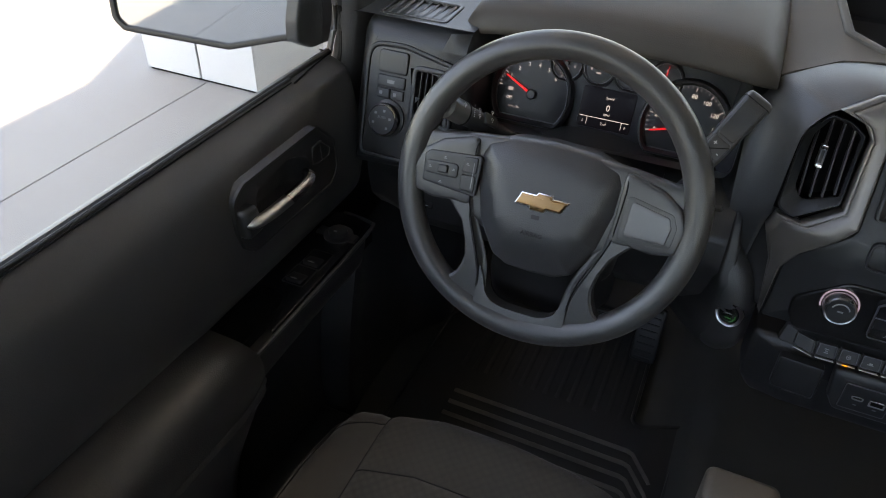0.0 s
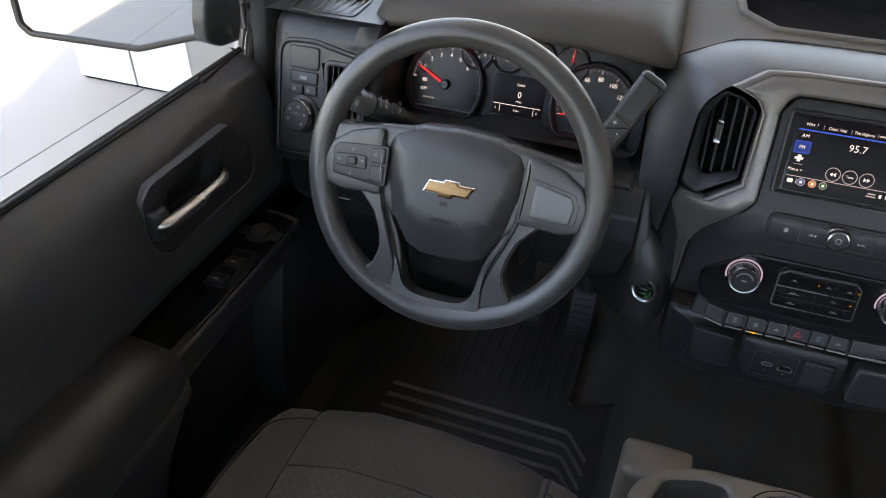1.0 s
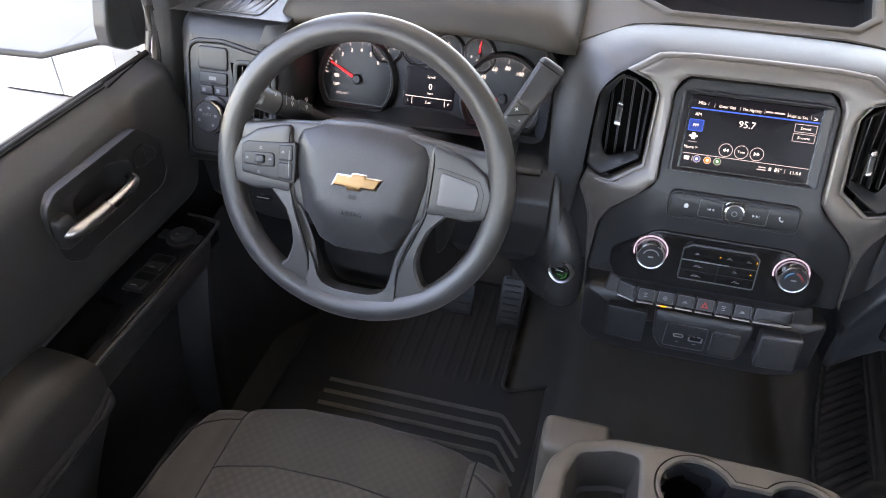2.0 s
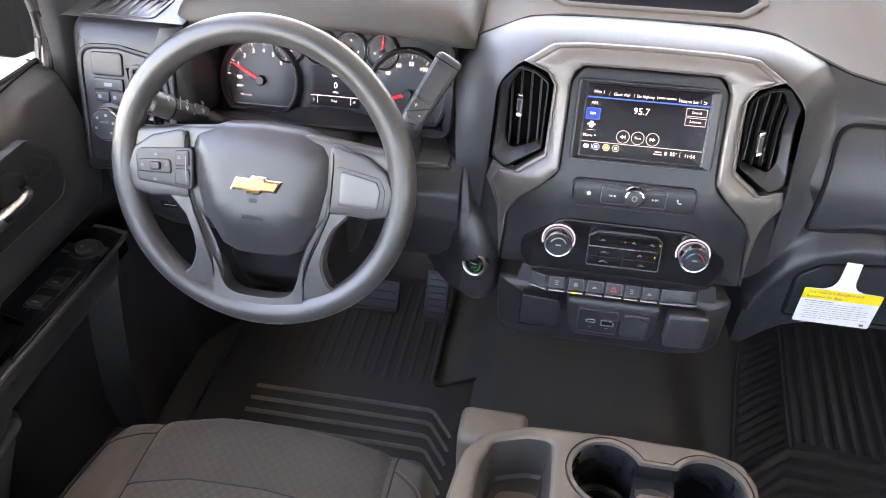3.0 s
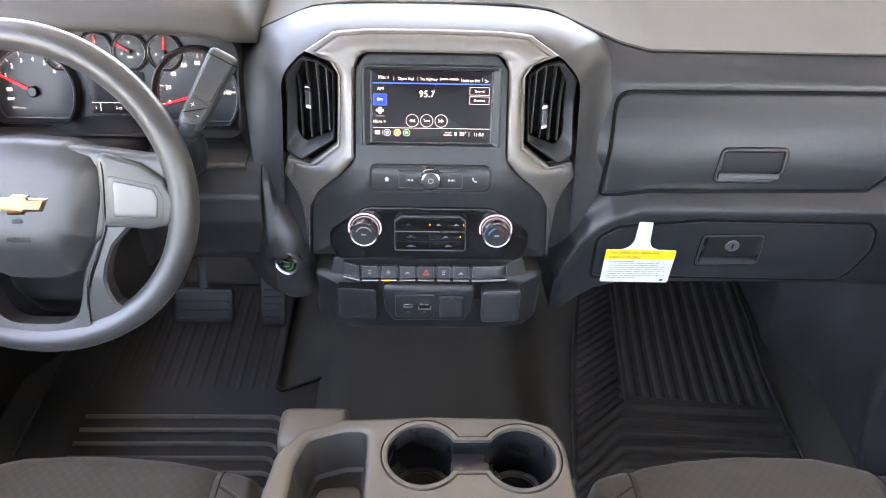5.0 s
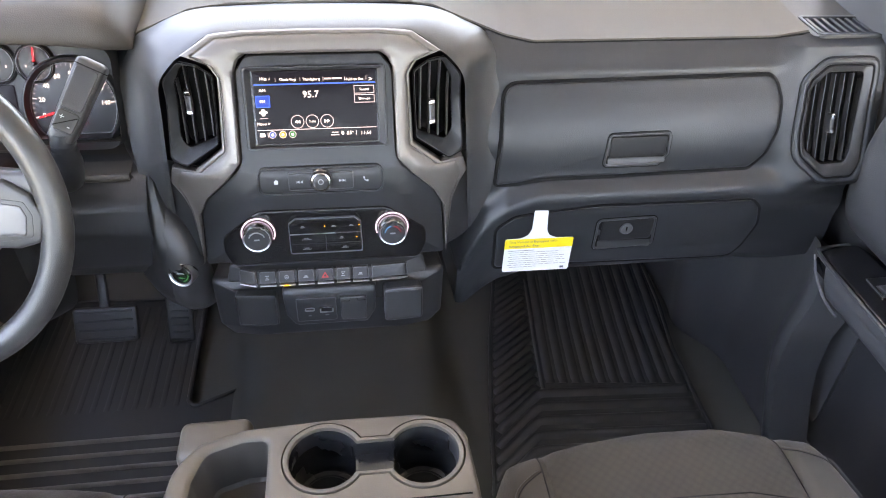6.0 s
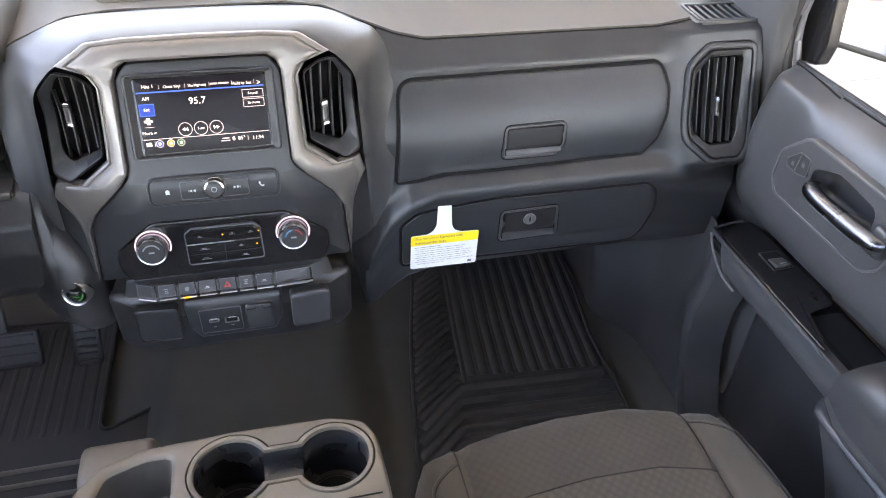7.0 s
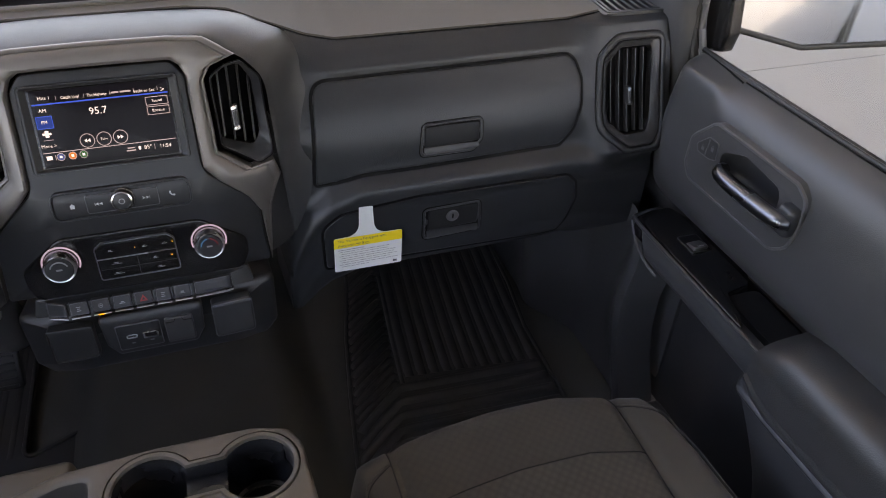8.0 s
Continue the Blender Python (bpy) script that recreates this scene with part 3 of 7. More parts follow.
    # duller metal on the passenger side takes the glare out in its colour
    part("bright_frame", tube(spline(leg2, 10), 0.0048 if sx < 0 else 0.0060, 8), M_ALU if sx < 0 else M_GREY, d, "bright edge of the window frame")
    part("outer_skin", sheet(4, 8, lambda u, v: Vector((sx * (0.905 + 0.09 * math.sin(math.pi * min(1, v * 1.2) * 0.8) ** 0.7), 0.18 + 1.3 * u, 0.645 - 0.92 * v)), (sx * 0.01, 0, 0)), M_BODY, d, "silver painted outer skin")

    # armrest: top panel with switches, its side, and the pad behind
    z = 0.414
    top = [(sx * 0.768, 1.352), (sx * 0.805, 1.362), (sx * 0.842, 1.362), (sx * 0.862, 1.30), (sx * 0.866, 1.18), (sx * 0.860, 0.98), (sx * 0.768, 0.98)]
    fl_ = plane((0, 0, z), (1, 0, 0), (0, 1, 0))
    part("armrest_top", pad(rpoly(top, 0.012, 4), fl_, -0.03, -0.012, 0.003), M_GLOSS, d, "black armrest top")
    plate = [(sx * 0.770, 1.350), (sx * 0.805, 1.360), (sx * 0.842, 1.360), (sx * 0.862, 1.300), (sx * 0.865, 1.180), (sx * 0.846, 1.148), (sx * 0.800, 1.138), (sx * 0.786, 1.09), (sx * 0.770, 1.06)]
    part("switch_panel", pad(rpoly(plate, 0.008, 4), fl_, -0.016, 0.0, 0.003, rings=6), M_GLOSS, d, "gloss black armrest panel with window switches")
    side_pts = [(0.764, 0.408), (0.7605, 0.395), (0.762, 0.375), (0.772, 0.360), (0.80, 0.350)]
    ss = spline([(a, b, 0) for a, b in side_pts], 12)
    def arm_side(u, v):
        q = ss[round(v * 12)]
        y = 0.96 + 0.392 * u
        pull = 0.03 * smooth01((y - 1.315) / 0.04)
        drop = 0.012 * smooth01((1.2 - y) / 0.3) * v
        return Vector((sx * (q.x + pull), y - 0.045 * v * smooth01((y - 1.25) / 0.1), q.y - drop))
    # driver's armrest side is coloured darker to stand for its shade
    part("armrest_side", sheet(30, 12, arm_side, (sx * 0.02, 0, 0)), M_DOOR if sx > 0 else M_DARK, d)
    edge = spline([(sx * 0.7635, 0.965, 0.413), (sx * 0.7635, 1.2, 0.413), (sx * 0.7655, 1.335, 0.413), (sx * 0.78, 1.357, 0.412), (sx * 0.83, 1.364, 0.411)], 30)
    part("armrest_edge", tube(edge, 0.0035, 8), M_DOOR, d)
    if sx > 0:
        edge2 = spline([(0.764, 1.350, 0.408), (0.7605, 1.325, 0.385), (0.7605, 1.290, 0.366), (0.762, 1.255, 0.360)], 16)
        part("armrest_trim_line", tube(edge2, 0.0022, 6), M_GREY, d)
    # padded rest
    prof = [(-0.054, -0.030), (-0.0555, -0.005), (-0.0550, 0.015), (-0.0520, 0.030), (-0.0455, 0.0425), (-0.035, 0.0520), (-0.020, 0.0580), (0.0, 0.0610), (0.045, 0.0630), (0.075, 0.05), (0.08, -0.05), (-0.045, -0.05)]
    ring = spline([(a, b, 0) for a, b in prof + prof[:1]], 66)[:-1]
    rows = []
    for k in range(26):
        t = k / 25
        y = 1.018 - 0.74 * t
        s = math.sin(min(1.0, t / 0.06) * math.pi / 2) if t < 0.06 else 1
        s = max(s, 0.55)
        rows.append([Vector((sx * (0.80 + q.x * (0.72 + 0.28 * s)), y, 0.400 + q.y * s + 0.02 * (t - 0.1))) for q in ring])
    bm = bmesh.new()
    skin(bm, rows, cap_first=True, cap_last=True)
    part("armrest_pad", bm, M_SOFT, d, "soft padded armrest")

    # grab cup in the armrest: a flat near-black pad stands for the shaded hollow
    cup = [(sx * 0.80, 1.14), (sx * 0.858, 1.14), (sx * 0.856, 1.01), (sx * 0.80, 1.0)]
    part("pull_cup", pad(rpoly(cup, 0.012, 4), plane((0, 0, 0.4030), (1, 0, 0), (0, 1, 0)), -0.002, 0.0, 0.001), M_CAV, d)

    # lower panel and map pocket
    def low(u, v):
        y, zz = 0.22 + 1.26 * u, 0.36 - 0.36 * v
        x = 0.80 + 0.045 * smooth01(v * 6) - 0.01 * smooth01((v - 0.7) / 0.3) + (0.030 if sx > 0 else 0.0) * smooth01((y - 1.14) / 0.07)
        return Vector((sx * x, y - 0.08 * v * smooth01((y - 1.2) / 0.15), zz))
    part("lower_panel", sheet(20, 14, low, (sx * 0.02, 0, 0)), M_DARK, d)
    def pocket(u, v):
        y, zz = 0.24 + 0.80 * u, 0.308 - 0.29 * v
        return Vector((sx * (0.783 + 0.012 * math.sin(math.pi * v) + 0.05 * smooth01((y - 1.00) / 0.05) * v), y - 0.10 * v * smooth01((y - 0.9) / 0.14), zz))
    part("map_pocket", sheet(24, 10, pocket, (sx * 0.012, 0, 0)), M_DOOR, d, "moulded map pocket low on the door")
    part("pocket_rim", tube(spline([(sx * 0.825, 1.052, 0.322), (sx * 0.797, 1.045, 0.314), (sx * 0.788, 1.00, 0.310), (sx * 0.788, 0.7, 0.310), (sx * 0.79, 0.24, 0.312)], 30), 0.0125, 12, flat=0.7), M_DOOR, d)

    # inside handle in its bezel
    hs = plane((sx * 0.802, 0, 0), (0, 1, 0), (0, 0, 1)) if sx < 0 else plane((0.802, 0, 0), (0, -1, 0), (0, 0, 1))
    f = (lambda q: q) if sx < 0 else (lambda q: [(-a, b) for a, b in q])
    bez = rpoly(f([(1.062, 0.575), (1.066, 0.618), (1.088, 0.632), (1.258, 0.633), (1.302, 0.590), (1.304, 0.542), (1.286, 0.522), (1.096, 0.522), (1.072, 0.540)]), [0.06, 0.02, 0.02, 0.024, 0.022, 0.022, 0.022, 0.03, 0.03], 7)
    cupo = rpoly(f([(1.108, 0.550), (1.110, 0.608), (1.186, 0.616), (1.234, 0.598), (1.226, 0.550)]), 0.018, 7)
    cy_ = f([(1.172, 0.582)])[0]
    b_out, b_in = radial(bez, *cy_), radial(cupo, *cy_)
    # bezel, rim and lock marks are darkened on the driver's side, as if in shade
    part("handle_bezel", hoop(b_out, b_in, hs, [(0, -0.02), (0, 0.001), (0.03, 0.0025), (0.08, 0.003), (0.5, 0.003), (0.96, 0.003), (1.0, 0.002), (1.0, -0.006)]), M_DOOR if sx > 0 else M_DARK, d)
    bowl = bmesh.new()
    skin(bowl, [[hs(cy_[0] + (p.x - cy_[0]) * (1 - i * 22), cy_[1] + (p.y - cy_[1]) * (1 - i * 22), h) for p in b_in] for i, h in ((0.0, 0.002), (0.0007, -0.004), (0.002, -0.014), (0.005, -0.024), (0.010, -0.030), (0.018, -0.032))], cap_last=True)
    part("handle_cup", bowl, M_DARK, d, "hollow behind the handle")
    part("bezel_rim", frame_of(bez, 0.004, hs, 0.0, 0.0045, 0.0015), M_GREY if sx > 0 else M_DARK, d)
    bar_path = spline([hs(*f([(1.074, 0.583)])[0], 0.012), hs(*f([(1.083, 0.583)])[0], 0.0205), hs(*f([(1.11, 0.582)])[0], 0.0235), hs(*f([(1.15, 0.581)])[0], 0.0240), hs(*f([(1.19, 0.580)])[0], 0.0220), hs(*f([(1.210, 0.580)])[0], 0.0165), hs(*f([(1.218, 0.580)])[0], 0.004)], 30)
    # brighter chrome on the driver's side carries the handle's highlight in its colour
    part("door_handle", tube(bar_path, lambda t: (0.0122 if sx > 0 else 0.0090) - 0.003 * abs(2 * t - 1) ** 3, 18, flat=0.9), M_HANDLE if sx > 0 else M_DIMCHROME, d, "chrome inside door handle")
    mount = rpoly(f([(1.068, 0.560), (1.066, 0.604), (1.094, 0.604), (1.104, 0.560)]), 0.010, 6)
    part("handle_mount", pad(mount, hs, 0.0, 0.019, 0.009, seg=5), M_PANEL, d)
    lock = rpoly(f([(1.238, 0.580), (1.240, 0.606), (1.262, 0.606), (1.284, 0.586), (1.280, 0.575), (1.254, 0.575)]), 0.004, 4)
    lk = part("lock_switch", pad(lock, hs, 0.0, 0.0045, 0.0012), M_DARK, d, "black door lock switch")
    part("switch_edge", frame_of(inset(lock, -0.0005), 0.0012, hs, 0.002, 0.0050, 0.0004), M_GREY if sx > 0 else M_PANEL, lk)
    q = [f([p])[0] for p in ((1.262, 0.577), (1.259, 0.604))]
    part("divider", tube([hs(*q[0], 0.0046), hs(*q[1], 0.0046)], 0.0009, 5), M_GREY if sx > 0 else M_PANEL, lk)
    for a, b_ in ((1.250, 0.593), (1.270, 0.585)):
        q = f([(a, b_)])[0]
        bar(q[0] - 0.003, q[1] - 0.004, q[0] + 0.003, q[1] + 0.002, hs, 0.0048, M_GREY if sx > 0 else M_PANEL, lk)
        cp = circle(0.0022, 12, q[0], q[1] + 0.003)
        part("padlock_bow", hoop(cp, inset(cp, 0.0007), hs, [(0, 0.0048), (1, 0.0048)]), M_GREY if sx > 0 else M_PANEL, lk)

    # window switches
    spots = [(0.803, 1.185), (0.801, 1.229)] if sx < 0 else [(0.82, 1.255)]
    for a, b in spots:
        well = part("switch_well", pad(rect(sx * a - 0.017, b - 0.021, sx * a + 0.017, b + 0.021, 0.003), fl_, 0.0, 0.0015, 0.0008), M_CAV, d)
        part("well_edge", frame_of(rect(sx * a - 0.018, b - 0.022, sx * a + 0.018, b + 0.022, 0.003), 0.0015, fl_, 0.0, 0.0022, 0.0006), M_PANEL, d)
        key = part("window_switch", pad(rect(sx * a - 0.013, b - 0.019, sx * a + 0.013, b + 0.004, 0.003), lambda u_, v_, h_=0.0, b=b: Vector((u_, v_, z + h_ - 0.25 * (v_ - b + 0.019))), -0.006, 0.0085, 0.002), M_SPOKE if sx > 0 else M_PANEL, d, "grey-topped window switch" if sx > 0 else "black window switch")
        part("switch_mark", pad(rect(sx * a - 0.005, b - 0.0165, sx * a + 0.006, b - 0.0135, 0.001), fl_, 0.004, 0.0088, 0.0004), M_DIMCHROME, key)
    if sx < 0:
        fm = lambda u, v, h=0.0: Vector((-0.804 + u, 1.300 + v, z + h))
        kn = part("mirror_knob", lathe([(0.024, 0), (0.024, 0.003), (0.016, 0.004), (0.015, 0.011), (0.012, 0.013)], fm, 24), M_DARK, d, "black round mirror knob")
        bar(-0.003, -0.010, 0.003, -0.006, fm, 0.0135, M_MARK, kn)
        for a in (0.774 + 0.005, 0.833):
            part("lock_button", pad(rect(-a - 0.008, 1.29, -a + 0.008, 1.31, 0.002), fl_, 0, 0.003, 0.001), M_DARK, d)
    return d


door(-1)
door(1)


def side_mirror(sx):
    m = thing("side_mirror", (sx * 0.95, 1.42, 0.66), "large door mirror in a black housing on a stout arm", "door mirror", "door mirrors")
    # the glass faces back towards the seats
    turn = 9 if sx < 0 else -25.5
    o = Vector((-1.06, 1.37, 0.79)) if sx < 0 else Vector((1.155, 1.46, 0.745))
    U = Vector((math.cos(radians(turn)), math.sin(radians(turn)), 0))
    s = plane(o, U, (0, 0.05, 1))
    if sx < 0:
        out = [(-0.168, -0.105), (-0.150, -0.122), (0.035, -0.130), (0.150, -0.098), (0.165, -0.07), (0.165, 0.16), (-0.165, 0.16)]
    else:
        out = [(0.168, -0.080), (0.150, -0.097), (-0.035, -0.121), (-0.150, -0.098), (-0.165, -0.07), (-0.165, 0.16), (0.165, 0.16)]
    if sx > 0:
        out = out[::-1]
    poly = rpoly(out, 0.018, 5)
    rows = [[s(p.x, p.y, h) for p in inset(poly, i)] for i, h in ((0.0, 0.0), (-0.001, -0.006), (0.012, -0.022), (0.035, -0.045), (0.060, -0.068), (0.085, -0.080))]
    bm = bmesh.new()
    skin(bm, rows, cap_last=True)
    part("housing", bm, M_DOOR, m, "black mirror housing")
    part("rim", frame_of(poly, 0.010, s, -0.01, 0.006, 0.003), M_SEAL, m)
    gbm = bmesh.new()
    gbm.faces.new([gbm.verts.new(s(p.x, p.y, 0.001)) for p in inset(poly, 0.009)])
    part("mirror_glass", gbm, M_MIRROR, m, "silvered mirror glass")
    if sx < 0:
        arm = spline([(-1.02, 1.43, 0.70), (-0.975, 1.44, 0.685), (-0.925, 1.445, 0.690)], 10)
        part("arm", tube(arm, lambda t: 0.036 + 0.006 * t, 14, flat=0.5), M_DARK, m)
    else:
        arm = spline([(0.893, 1.428, 0.678), (0.925, 1.440, 0.672), (0.965, 1.500, 0.675), (1.03, 1.57, 0.69)], 14)
        part("arm", tube(arm, lambda t: 0.007 + 0.006 * t, 14, flat=0.6), M_DARK, m)
    # sail: the black corner piece of the window that carries the arm
    if sx > 0:
        sail = rpoly([(1.384, 0.704), (1.394, 0.672), (1.440, 0.660), (1.500, 0.670), (1.500, 0.800), (1.400, 0.830), (1.392, 0.780)], [0.006, 0.01, 0.02, 0.02, 0.02, 0.02, 0.03], 5)
    else:
        sail = rpoly([(1.358, 0.7005), (1.395, 0.679), (1.445, 0.672), (1.50, 0.690), (1.462, 0.765), (1.375, 0.800), (1.357, 0.730)], [0.012, 0.02, 0.02, 0.02, 0.02, 0.03, 0.03], 5)
    sp_ = (lambda u, v, h=0.0: Vector((sx * (0.887 - 0.06 * (v - 0.68) - h), u, v)))
    part("sail_cover", pad(sail, sp_, -0.022, 0.0, 0.006, rings=4), M_DOOR if sx < 0 else M_GLOSS, m, "dark corner piece at the foot of the mirror")
    return m


side_mirror(-1)
side_mirror(1)


def truck_side(sx):
    """The rest of the truck's flank, which shows in the door mirrors: rear door, bed side and wheel arch lip."""
    t = thing("truck_flank", (sx * 0.97, -1.6, -0.3), "silver painted flank of the truck behind the front door", "truck body", "truck flanks")

    def skin_(y0, y1, z0=0.645, z1=-0.275):
        return sheet(10, 14, lambda u, v: Vector((sx * (0.905 + 0.09 * math.sin(math.pi * min(1, v * 1.2) * 0.8) ** 0.7 + 0.012 * smooth01((-1.0 - (y0 + (y1 - y0) * u)) / 0.1)), y0 + (y1 - y0) * u, z0 + (z1 - z0) * v)), (-sx * 0.02, 0, 0))
    part("rear_door_skin", skin_(-0.93, 0.170), M_BODY, t)
    part("bed_side", skin_(-3.55, -0.945, 0.62), M_BODY, t)
    part("bed_rail", tube([(sx * 0.925, -0.95, 0.622), (sx * 0.925, -3.54, 0.622)], 0.016, 10), M_DARK, t)
    for y in (0.34, -0.74):
        hd = part("outer_handle", tube(spline([(sx * 0.975, y - 0.11, 0.555), (sx * 1.012, y - 0.075, 0.556), (sx * 1.014, y + 0.075, 0.556), (sx * 0.975, y + 0.11, 0.555)], 18), lambda q: 0.016, 12, flat=0.8), M_BODY, t, "silver outer door handle")
        part("handle_recess", pad(rect(y - 0.10, 0.53, y + 0.08, 0.585, 0.02), lambda u, v, h=0.0: Vector((sx * (0.9755 + h), u, v)), -0.01, 0.006, 0.002), M_DARK, hd)
    rw_ = part("rear_window", sheet(1, 1, lambda u, v: Vector((sx * (0.880 - 0.072 * v), -0.86 + 0.94 * u, 0.665 + 0.62 * v)), (-sx * 0.004, 0, 0)), M_PRIVACY, t, "rear side glass")
    rw_.visible_shadow = False
    return t


truck_side(-1)
truck_side(1)


def truck_shell():
    """What closes the truck from outside: roof skin, bed, tailgate, nose, fenders and wheels."""
    t = thing("pickup_truck", (0, 0.4, GROUND), "silver painted pickup body with roof, open bed and black tyres", "pickup truck")
    part("roof", sheet(16, 16, lambda u, v: Vector((-0.80 + 1.60 * u, -1.10 + 2.26 * v, 1.335 + 0.075 * (1 - (2 * u - 1) ** 4) * (1 - (2 * v - 1) ** 4))), (0, 0, -0.004)), M_BODY, t, "silver painted roof")
    part("bed_floor", block((-0.86, -3.50, 0.02), (0.86, -1.10, 0.06), 0.004), M_DARK, t, "black bed floor")
    part("tailgate", block((-0.90, -3.58, 0.0), (0.90, -3.51, 0.60), 0.02, 3), M_BODY, t)
    part("bed_front", block((-0.88, -1.15, 0.0), (0.88, -1.09, 0.62), 0.01), M_BODY, t)
    nose = [(3.32, 0.60), (3.42, 0.45), (3.45, 0.10), (3.40, -0.22), (3.20, -0.26)]
    part("nose", sheet(20, 12, lambda u, v: Vector((-0.95 + 1.90 * u, lerp_table(v, [(k / 4, q[0]) for k, q in enumerate(nose)]) - 0.25 * abs(2 * u - 1) ** 4, lerp_table(v, [(k / 4, q[1]) for k, q in enumerate(nose)]))), (0, -0.02, 0)), M_BODY, t)
    part("grille", block((-0.62, 3.40, 0.08), (0.62, 3.475, 0.44), 0.03, 3), M_DARK, t, "black grille")
    for sx in (-1, 1):
        part("fender", sheet(16, 10, lambda u, v: Vector((sx * (0.90 + 0.095 * math.sin(math.pi * min(1, v * 1.2) * 0.8) ** 0.7), 1.50 + 1.80 * u, 0.70 - 0.10 * u - (0.92 - 0.50 * math.exp(-((u - 0.52) / 0.24) ** 4)) * v)), (-sx * 0.02, 0, 0)), M_BODY, t)
        for y in (2.42, -2.35):
            wc = lambda u, v, h=0.0, y=y: Vector((sx * (0.80 + h), y + u, -0.215 + v))
            ty = part("wheel", lathe([(0.24, 0.0), (0.33, -0.03), (0.38, -0.02), (0.385, 0.05), (0.385, 0.15), (0.37, 0.19), (0.32, 0.205), (0.24, 0.19)], wc, 40, cap=False), M_SEAL, t, "black tyre")
            part("rim", lathe([(0.245, 0.19), (0.22, 0.175), (0.20, 0.10), (0.08, 0.12), (0.06, 0.15), (0.0, 0.15)], wc, 40, cap=False), M_BODY, ty, "silver rim")
    return t


truck_shell()

# ---------------------------------------------------------------- dashboard
dash = thing("dashboard", (0, 1.6, 0.3), "charcoal moulded truck dashboard with a lighter padded top", "dashboard")

SEAM = [(-0.82, 0.735), (-0.66, 0.735), (-0.25, 0.722), (-0.22, 0.735), (-0.165, 0.752), (-0.11, 0.757), (0.11, 0.758), (0.165, 0.753), (0.22, 0.736), (0.26, 0.723), (0.30, 0.7155),
        (0.66, 0.715), (0.72, 0.721), (0.84, 0.720)]
PASS = [(0.345, 1.48), (0.36, 1.408), (0.385, 1.388), (0.42, 1.3800), (0.457, 1.3780), (0.490, 1.3785), (0.503, 1.3755), (0.516, 1.373), (0.528, 1.3780), (0.536, 1.3885), (0.543, 1.3965), (0.550, 1.3995), (0.57, 1.4015), (0.585, 1.4040),
        (0.60, 1.4085), (0.62, 1.4165), (0.64, 1.4275), (0.664, 1.4425), (0.675, 1.4485), (0.690, 1.4555), (0.70, 1.4620), (0.7155, 1.477), (0.74, 1.50), (0.76, 1.53)]


def pass_y(z):
    return sum(lerp_table(z + d, PASS) for d in (-0.006, -0.003, 0, 0.003, 0.006)) / 5


def roll_drop(x):
    """How far the padded roll sinks where it turns down beside the centre stack, and at the outer end."""
    a = abs(x)
    return lerp_table(a, [(0.188, -0.150), (0.200, -0.108), (0.215, -0.072), (0.235, -0.040), (0.263, -0.016), (0.306, 0.0), (0.66, 0.0), (0.73, -0.022), (0.82, -0.05)])


def fascia_y(x, z):
    a = abs(x)
    zz = z - roll_drop(x) * smooth01((0.60 - z) / 0.05)
    y = pass_y(zz)
    y -= 0.0040 * math.exp(-((z - 0.6825) / 0.0085) ** 2) * smooth01((a - 0.240) / 0.05) * smooth01((0.690 - a) / 0.06)
    flat = smooth01((a - 0.655) / 0.055) * smooth01((z - 0.500) / 0.035) * smooth01((0.722 - z) / 0.012)
    y += (1.3785 + 0.42 * (z - 0.530) - 0.10 * max(0.0, 0.60 - z) - y) * flat
    y += 0.03 * smooth01((a - 0.60) / 0.24) * smooth01((0.518 - z) / 0.05)
    y += 1.2 * max(0.0, a - lerp_table(z, [(0.50, 0.816), (0.69, 0.829)])) ** 1.5 * 16
    return y


def on_fascia(u, v, h=0.0):
    return Vector((u, fascia_y(u, v) - h * 0.94, v + h * 0.34))


# passenger fascia, cut out of one curved sheet
def passenger(u, v):
    x = 0.200 + (0.852 - 0.200) * u
    # the inner edge reaches further towards the stack low down, and turns in there
    reach = smooth01((0.62 * v - 0.30) / 0.12)
    x -= 0.012 * reach * (1 - u) ** 6
    zs = min(lerp_table(x, SEAM), lerp_table(x, [(0.195, 0.58), (0.210, 0.64), (0.222, 0.70), (0.232, 0.728), (0.26, 0.75)]))
    foot = 0.345 - 0.030 * smooth01((0.262 - x) / 0.06)
    z = zs + (foot - zs) * v
    if v > 0.97:
        return Vector((x, 1.62, foot + 0.005))
    p = on_fascia(x, z)
    p.y += 40.0 * max(0.0, 0.206 - x) ** 2 * reach + (0.12 if u == 0 else 0.0)
    return p


VENT_R = [(0.690, 0.592), (0.697, 0.670), (0.733, 0.6965), (0.819, 0.6965), (0.809, 0.550), (0.792, 0.527), (0.738, 0.526), (0.692, 0.562)]
VENT_ROUND = [0.05, 0.035, 0.03, 0.020, 0.03, 0.025, 0.03, 0.035]
VENT_MOUTH = [(0.707, 0.590), (0.713, 0.655), (0.738, 0.677), (0.794, 0.677), (0.783, 0.572), (0.776, 0.556), (0.738, 0.555), (0.711, 0.575)]
hole = inset(rpoly(VENT_R, VENT_ROUND, 8), 0.0055)
part("passenger_fascia", cut(sheet(130, 150, passenger), lambda c: inside(hole, c.x, c.z)), M_DASH, dash)

# padded top
PAD_END = 1.97


def top_z(x, y):
    zs = lerp_table(x, SEAM)
    ys = pass_y(zs) if x > -0.25 else 1.50
    return zs + 0.05 * smooth01((y - ys) / 0.5) + 0.010 * math.sin(math.pi * min(1, max(0, (y - ys) / 0.25)) * 0.5)


def top_pad(u, v):
    x = -0.255 + (0.715 + 0.255) * u
    zs = lerp_table(x, SEAM)
    ys = pass_y(zs) + 0.002
